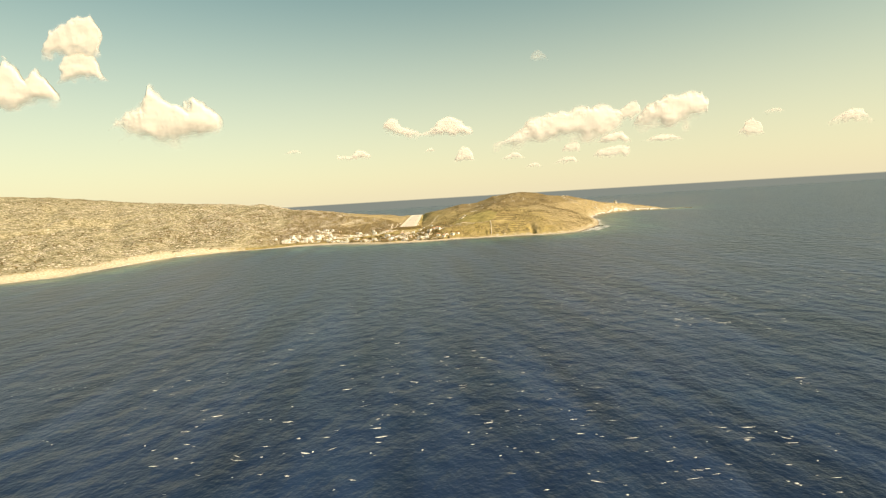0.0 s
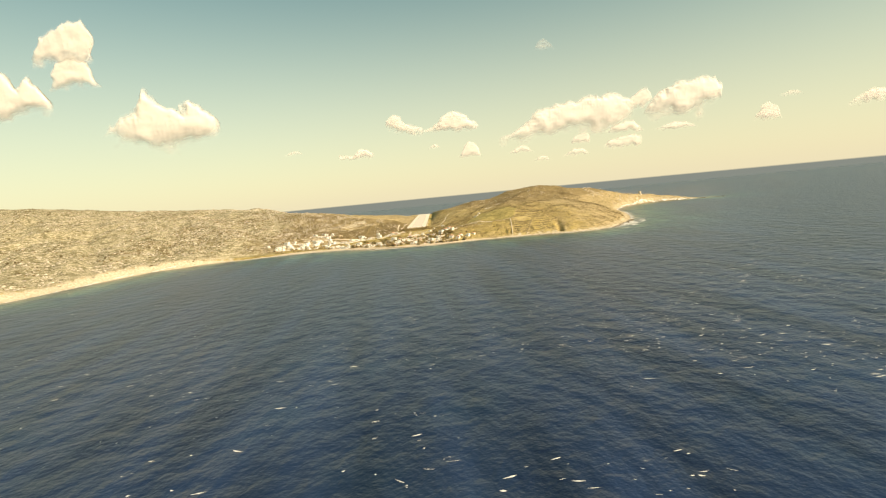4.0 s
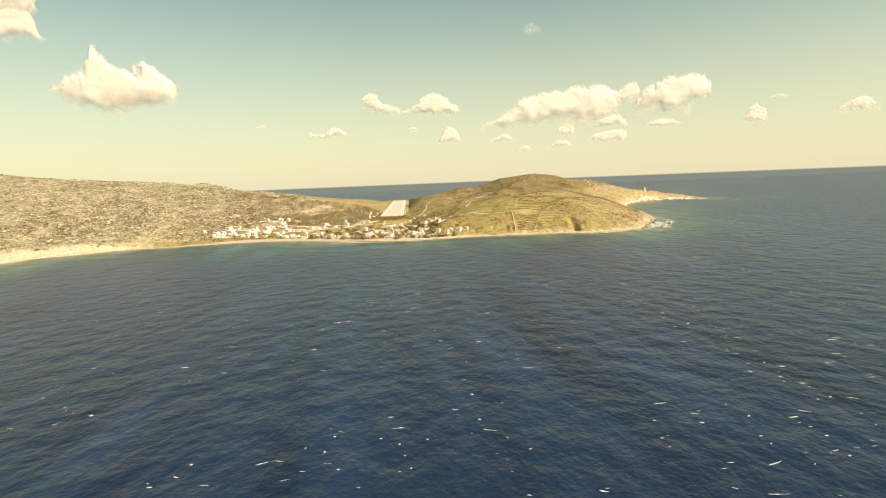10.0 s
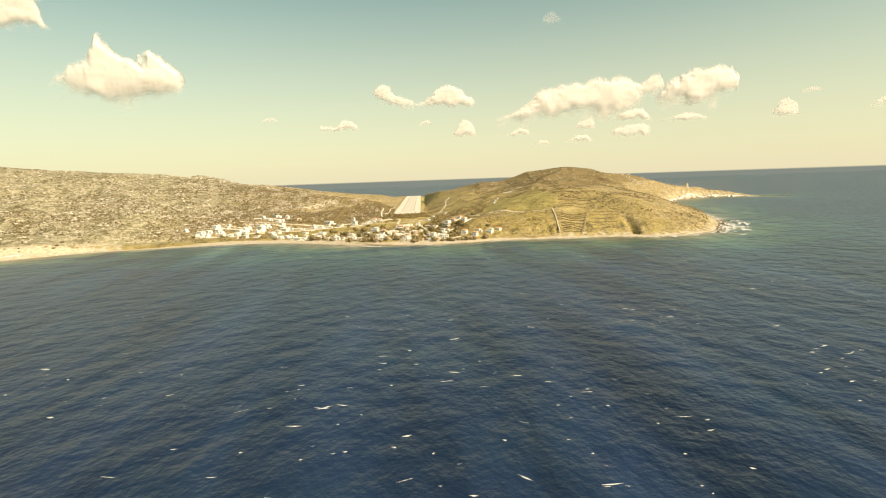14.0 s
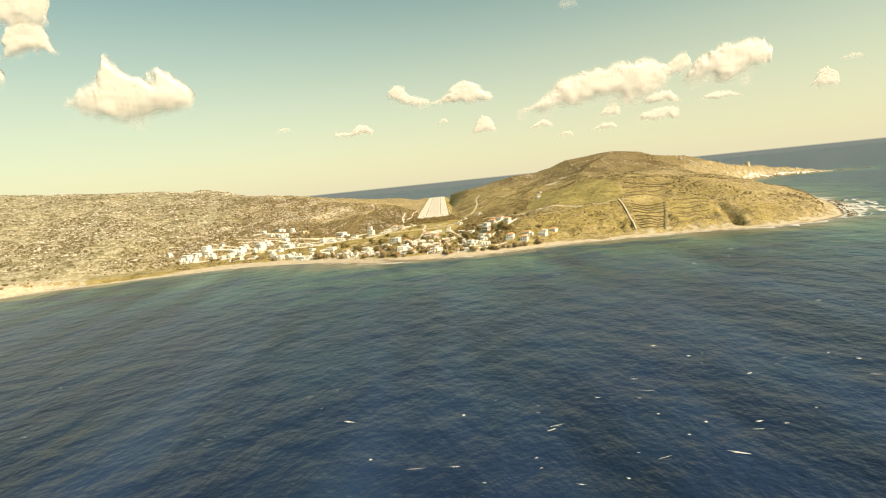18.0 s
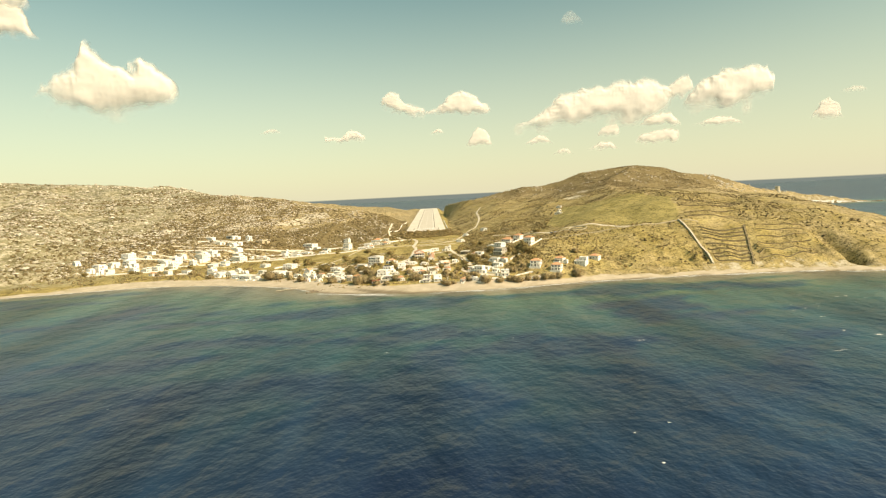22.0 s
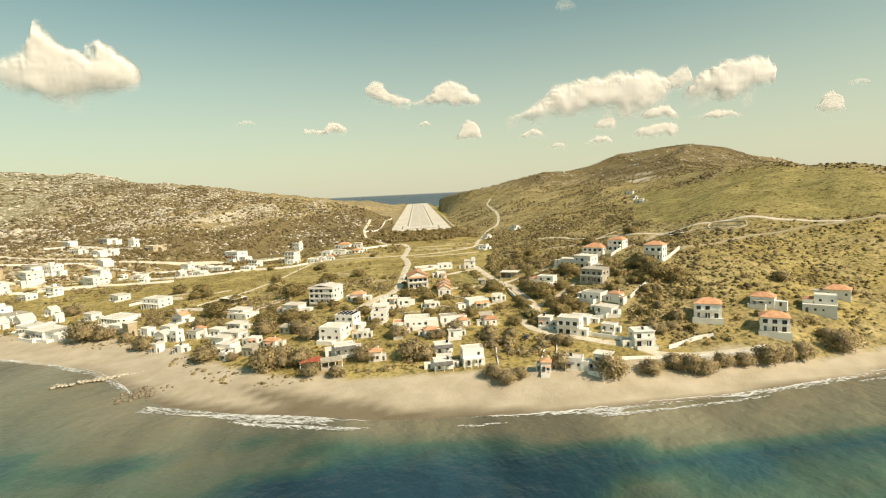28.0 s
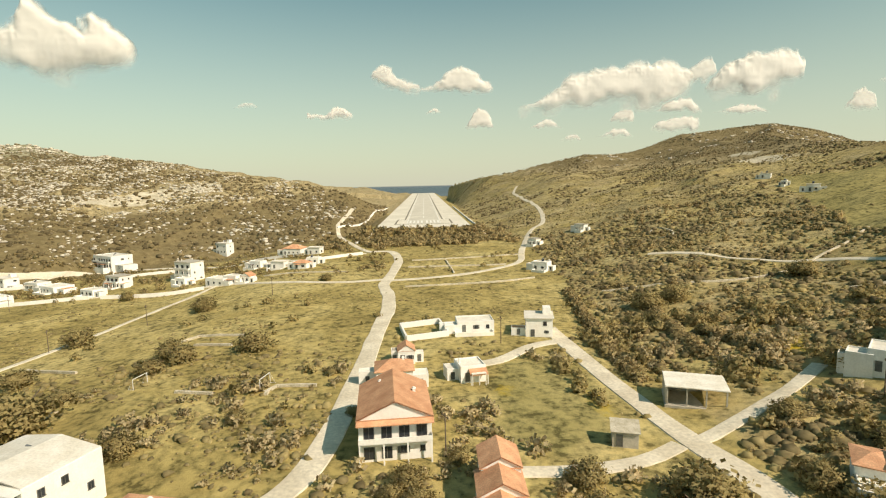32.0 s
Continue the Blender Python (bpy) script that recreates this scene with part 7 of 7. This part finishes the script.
torn_foam(BEACH, 2.2, 0.3, 7, "thin torn foam behind the surf line", 0.42, 6)
torn_foam([q for q in BEACH if q[0] > -75], 1.6, 3.2, 2, "broken second line of white surf off the beach", 0.55, 7)
torn_foam([(-70, 1221), (-58, 1216), (-46, 1211), (-35, 1208), (-24, 1204)], 4.0, -2.2, 8, "broad wash of foam on the beach", 0.1, 14)
torn_foam([(8, 1200), (22, 1198.5), (40, 1198)], 3.0, 0.0, 9, "broad wash of foam on the beach", 0.1, 12)
surf([(300, 1178), (355, 1173), (405, 1196), (455, 1262), (505, 1345), (548, 1450), (585, 1560), (606, 1670)], 7.0, 0.0, 3, "broad white surf round the headland")
surf([(390, 1186), (412, 1196), (455, 1262), (480, 1300)], 9.0, 6.0, 4, "broad white surf round the headland")
for k, (wide, off) in enumerate(((7.0, 15.0), (6.0, 24.0), (4.0, 33.0))):
    surf([(380, 1180), (412, 1196), (455, 1262), (500, 1335)], wide, off, 20 + k, "torn breakers off the headland", 0.35)
surf([(606, 1670), (660, 1790), (751, 1900), (860, 1962), (1004, 1938)], 4.0, 0.0, 5, "white surf along the bay")
surf([(-661, 927), (-595, 975), (-560, 1085), (-505, 1222), (-406, 1275), (-300, 1292), (-225, 1302)], 1.6, 0.0, 6, "thin white surf below the cliffs")


shore_rock = grain("brown_shore_rock", (0.20, 0.16, 0.11), (0.36, 0.30, 0.21), 0.9, 0.9, 0.3, 0.5, 0.1, tint=0.3)


def rock_mesh(seed, r):
    d = np.random.RandomState(seed)
    return big_mesh("rock", ICO_V * r * (0.7 + 0.5 * d.rand(12, 1)) * np.array([1, 1, 0.65]), ICO_F, shore_rock)


ROCKS = [rock_mesh(k, 1.0) for k in range(6)]
PALE = [big_mesh("rock", ICO_V * (0.7 + 0.5 * np.random.RandomState(40 + k).rand(12, 1)) * np.array([1, 1, 0.6]), ICO_F, rock_mat) for k in range(4)]
jetty = tagged(new("jetty"), "small rubble jetty of pale boulders", "jetty")
rocks_d = random.Random(8)
for k in range(150):
    t = k / 149
    p = Vector((-103, 1244)).lerp(Vector((-80, 1253)), t) + Vector((rocks_d.uniform(-1.1, 1.1), rocks_d.uniform(-1.0, 1.0)))
    put(PALE[k % 4], "boulder", jetty, p.x, p.y, 0.25 + 0.3 * rocks_d.random(), rocks_d.uniform(0, 360), "", rocks_d.uniform(0.3, 0.75))
reef = tagged(new("shore_rocks"), "heap of dark rocks at the water's edge", "rocks")
for k in range(60):
    p = Vector((-75, 1233)) + Vector((rocks_d.gauss(0, 3.2), rocks_d.gauss(0, 2.6)))
    put(ROCKS[k % 6], "rock", reef, p.x, p.y, max(0.1, ground_at(p.x, p.y)) + 0.1, rocks_d.uniform(0, 360), "", rocks_d.uniform(0.25, 0.8))
islets = tagged(new("skerries"), "line of low rocks off the cape", "rocks")
for k in range(46):
    u = rocks_d.random()
    put(ROCKS[k % 6], "rock", islets, 1006 + 70 * u, 1938 - 34 * u + rocks_d.uniform(-4, 4), 0.3, rocks_d.uniform(0, 360), "", rocks_d.uniform(1.0, 3.4))
point = tagged(new("point_rocks"), "surf-washed rocks off the headland", "rocks")
for k in range(70):
    u = rocks_d.random()
    p = Vector((392, 1186)).lerp(Vector((500, 1336)), u) + Vector((rocks_d.uniform(-3, 15), rocks_d.uniform(-9, 3)))
    put(ROCKS[k % 6], "rock", point, p.x, p.y, 0.3, rocks_d.uniform(0, 360), "", rocks_d.uniform(0.6, 2.2))

# ---- the old round tower on the cape ----
def lathe(name, profile, mat, sides=20):
    v = [(r * math.cos(2 * math.pi * k / sides), r * math.sin(2 * math.pi * k / sides), z) for r, z in profile for k in range(sides)]
    f = [(sides * i + k, sides * i + (k + 1) % sides, sides * (i + 1) + (k + 1) % sides, sides * (i + 1) + k) for i in range(len(profile) - 1) for k in range(sides)]
    return mesh_of(name, v, f, mat)


tower = tagged(new("watchtower"), "round ancient stone watchtower on the cape", "tower")
tower.location = (806, 1958, ground_at(806, 1958))
part("shaft", lathe("shaft", [(5.0, -2), (4.7, 4), (4.5, 10.5), (4.6, 10.7), (3.7, 10.7), (3.7, 9.0), (0.01, 9.0)], stone), tower)
part("plinth", lathe("plinth", [(6.0, -3), (6.0, 0.6), (4.9, 0.9)], stone), tower)

# ---- poles, goals ----
POLE = lathe("pole_shaft", [(0.09, -0.5), (0.06, 5.0), (0.01, 5.0)], bark, 6)
ARM = boxes("crossarm", [(-0.7, 0.7, -0.05, 0.05, 4.6, 4.7), (-0.6, -0.54, -0.04, 0.04, 4.7, 4.85), (0.54, 0.6, -0.04, 0.04, 4.7, 4.85)], bark)
for x, y in ((81, 1351), (-70, 1362), (-56, 1376), (22, 1338), (-49, 1240), (46, 1262), (60, 1300), (-30, 1392), (-108, 1408), (64, 1250), (8, 1300)):
    p = tagged(new("utility_pole"), "wooden utility pole with a crossarm", "pole", "utility poles")
    p.matrix_basis = pose(x, y, ground_at(x, y), 0, 0, (x * 37) % 180)
    part("shaft", POLE, p)
    part("crossarm", ARM, p)
GOAL = boxes("goal_frame", [(-1.6, -1.52, -0.04, 0.04, 0, 1.7), (1.52, 1.6, -0.04, 0.04, 0, 1.7), (-1.6, 1.6, -0.04, 0.04, 1.62, 1.7), (-1.6, -1.54, 0.04, 0.9, 0, 0.06), (1.54, 1.6, 0.04, 0.9, 0, 0.06)], paint)
BRACE = mesh_of("goal_brace", [(-1.58, 0.0, 1.66), (-1.58, 0.9, 0.0), (-1.53, 0.9, 0.0), (-1.53, 0.0, 1.66), (1.53, 0.0, 1.66), (1.53, 0.9, 0.0), (1.58, 0.9, 0.0), (1.58, 0.0, 1.66)], [(0, 1, 2, 3), (4, 5, 6, 7)], paint)
for x, y, a in ((-37.2, 1330, 75), (-16.8, 1324.5, -105)):
    p = tagged(new("goal"), "white football goal frame on the grass", "goal", "football goals")
    p.matrix_basis = pose(x, y, ground_at(x, y), 0, 0, a)
    part("goal_frame", GOAL, p)
    part("goal_brace", BRACE, p)

# ---- palms, cars and odds and ends ----
palm_leaf = grain("palm_frond", (0.17, 0.145, 0.055), (0.27, 0.225, 0.10), 0.8, 0.6, 0.2, 0, tint=0.2)


def palm(x, y, high):
    d = random.Random(int(x * 10))
    root = tagged(new("palm_tree"), "date palm with arching fronds beside the lane", "palm tree", "palms")
    root.location = (x, y, ground_at(x, y))
    v, f = [], []
    branch(v, f, (0, 0, -0.3), (0.05, 0, high * 0.5), 0.24, 0.2, 9)
    branch(v, f, (0.05, 0, high * 0.5), (0.1, 0.05, high), 0.2, 0.26, 9)
    part("trunk", mesh_of("trunk", v, f, bark, True), root)
    for k in range(22):
        a, droop = k * 2.4 + d.random() * 0.3, d.uniform(0.2, 1.5)
        v, f, n = [], [], 7
        for i in range(n + 1):
            u = i / n
            r = 2.3 * u
            z = high + 0.9 * u * (1.4 - droop) - 1.3 * u * u * droop * 0.8 + 0.1
            w = 0.34 * math.sin(math.pi * min(u * 0.92 + 0.06, 1)) + 0.02
            c, s = math.cos(a), math.sin(a)
            for q, dz in ((-w, -0.12 * w), (0, 0.06), (w, -0.12 * w)):
                v.append((0.1 + c * r - s * q, s * r + c * q, z + dz))
            if i:
                b = 3 * i
                f += [(b - 3, b - 2, b + 1, b), (b - 2, b - 1, b + 2, b + 1)]
        part("frond", mesh_of("frond", v, f, palm_leaf), root)
    return root


palm(35.6, 1254.5, 2.3)
palm(34.2, 1257.0, 1.6)
palm(9.5, 1246.0, 2.0)

car_white = grain("white_car_paint", (0.70, 0.70, 0.68), (0.76, 0.76, 0.74), 0.5, 0.3, 0.04, 0)
car_dark = grain("dark_car_paint", (0.05, 0.055, 0.07), (0.07, 0.075, 0.09), 0.5, 0.3, 0.04, 0)
rubber = grain("tyre_rubber", (0.03, 0.03, 0.03), (0.05, 0.05, 0.05), 2.0, 0.9, 0.2)
TYRE = cylinder_mesh("tyre", 0.31, 0.2, rubber, 14)
RIM = cylinder_mesh("rim", 0.18, 0.22, metal, 10)


def car(x, y, turn, paint_mat, label, tall=1.4, long=4.1):
    """A car along its own x axis: shaped body, glazed cabin, four wheels."""
    root = tagged(new("car"), label, "car", "parked cars")
    root.matrix_basis = pose(x, y, ground_at(x, y) + 0.4, 0, 0, turn) @ Matrix.Scale(K, 4)
    a = long / 2
    side = [(-a, 0.25), (a, 0.25), (a, 0.62), (a - 0.1, 0.78), (a * 0.52, 0.9), (-a + 0.12, 0.92), (-a, 0.7)]
    top = [(a * 0.50, 0.88), (a * 0.22, tall), (-a + 0.5, tall), (-a + 0.2, 0.9)]
    for name, line, half, mat in (("body", side, 0.82, paint_mat), ("cabin", top, 0.70, glass)):
        n = len(line)
        v = [(p, s * half, z) for s in (-1, 1) for p, z in line]
        f = [tuple(range(n)), tuple(range(2 * n - 1, n - 1, -1))] + [(i, n + i, n + (i + 1) % n, (i + 1) % n) for i in range(n)]
        part(name, mesh_of(name, v, f, mat), root)
    part("roof", boxes("roof", [(-a + 0.48, a * 0.24, -0.72, 0.72, tall - 0.03, tall + 0.04)], paint_mat, 0.03), root)
    for i in (-1, 1):
        for j in (-1, 1):
            w = put(TYRE, "wheel", root, i * a * 0.62, j * 0.74, 0.31, 90)
            part("rim", RIM, w)
            put(HEADLIGHT, "headlight" if i > 0 else "tail_light", root, i * a, j * 0.6, 0.66)
    return root


HEADLIGHT = boxes("headlight", [(-0.04, 0.04, -0.14, 0.14, -0.07, 0.07)], metal)
car(122.3, 1323.5, 20, car_white, "white van parked on the hillside track", 1.9, 4.6)
car(124.5, 1319.2, 28, car_white, "white pickup parked on the hillside track", 1.6, 4.4)
car(29.9, 1238.5, 60, car_dark, "dark car parked in a walled garden")
car(37.2, 1271.0, 78, car_dark, "dark car parked beside the lane")
car(42.5, 1240.4, -35, car_white, "white car parked on the sandy lane")

# more low trees in the gardens between the houses
grove = random.Random(77)
planted = 0
while planted < 58:
    x, y = grove.uniform(-105, 78), grove.uniform(1230, 1302)
    spot_x, spot_y = np.array([x]), np.array([y])
    if clear_of(spot_x, spot_y, 0.4)[0] and height(spot_x, spot_y)[1][0] > 24 and not inside(CROPS, spot_x, spot_y)[0]:
        tree_at(x, y, grove.uniform(2.4, 4.6))
        planted += 1
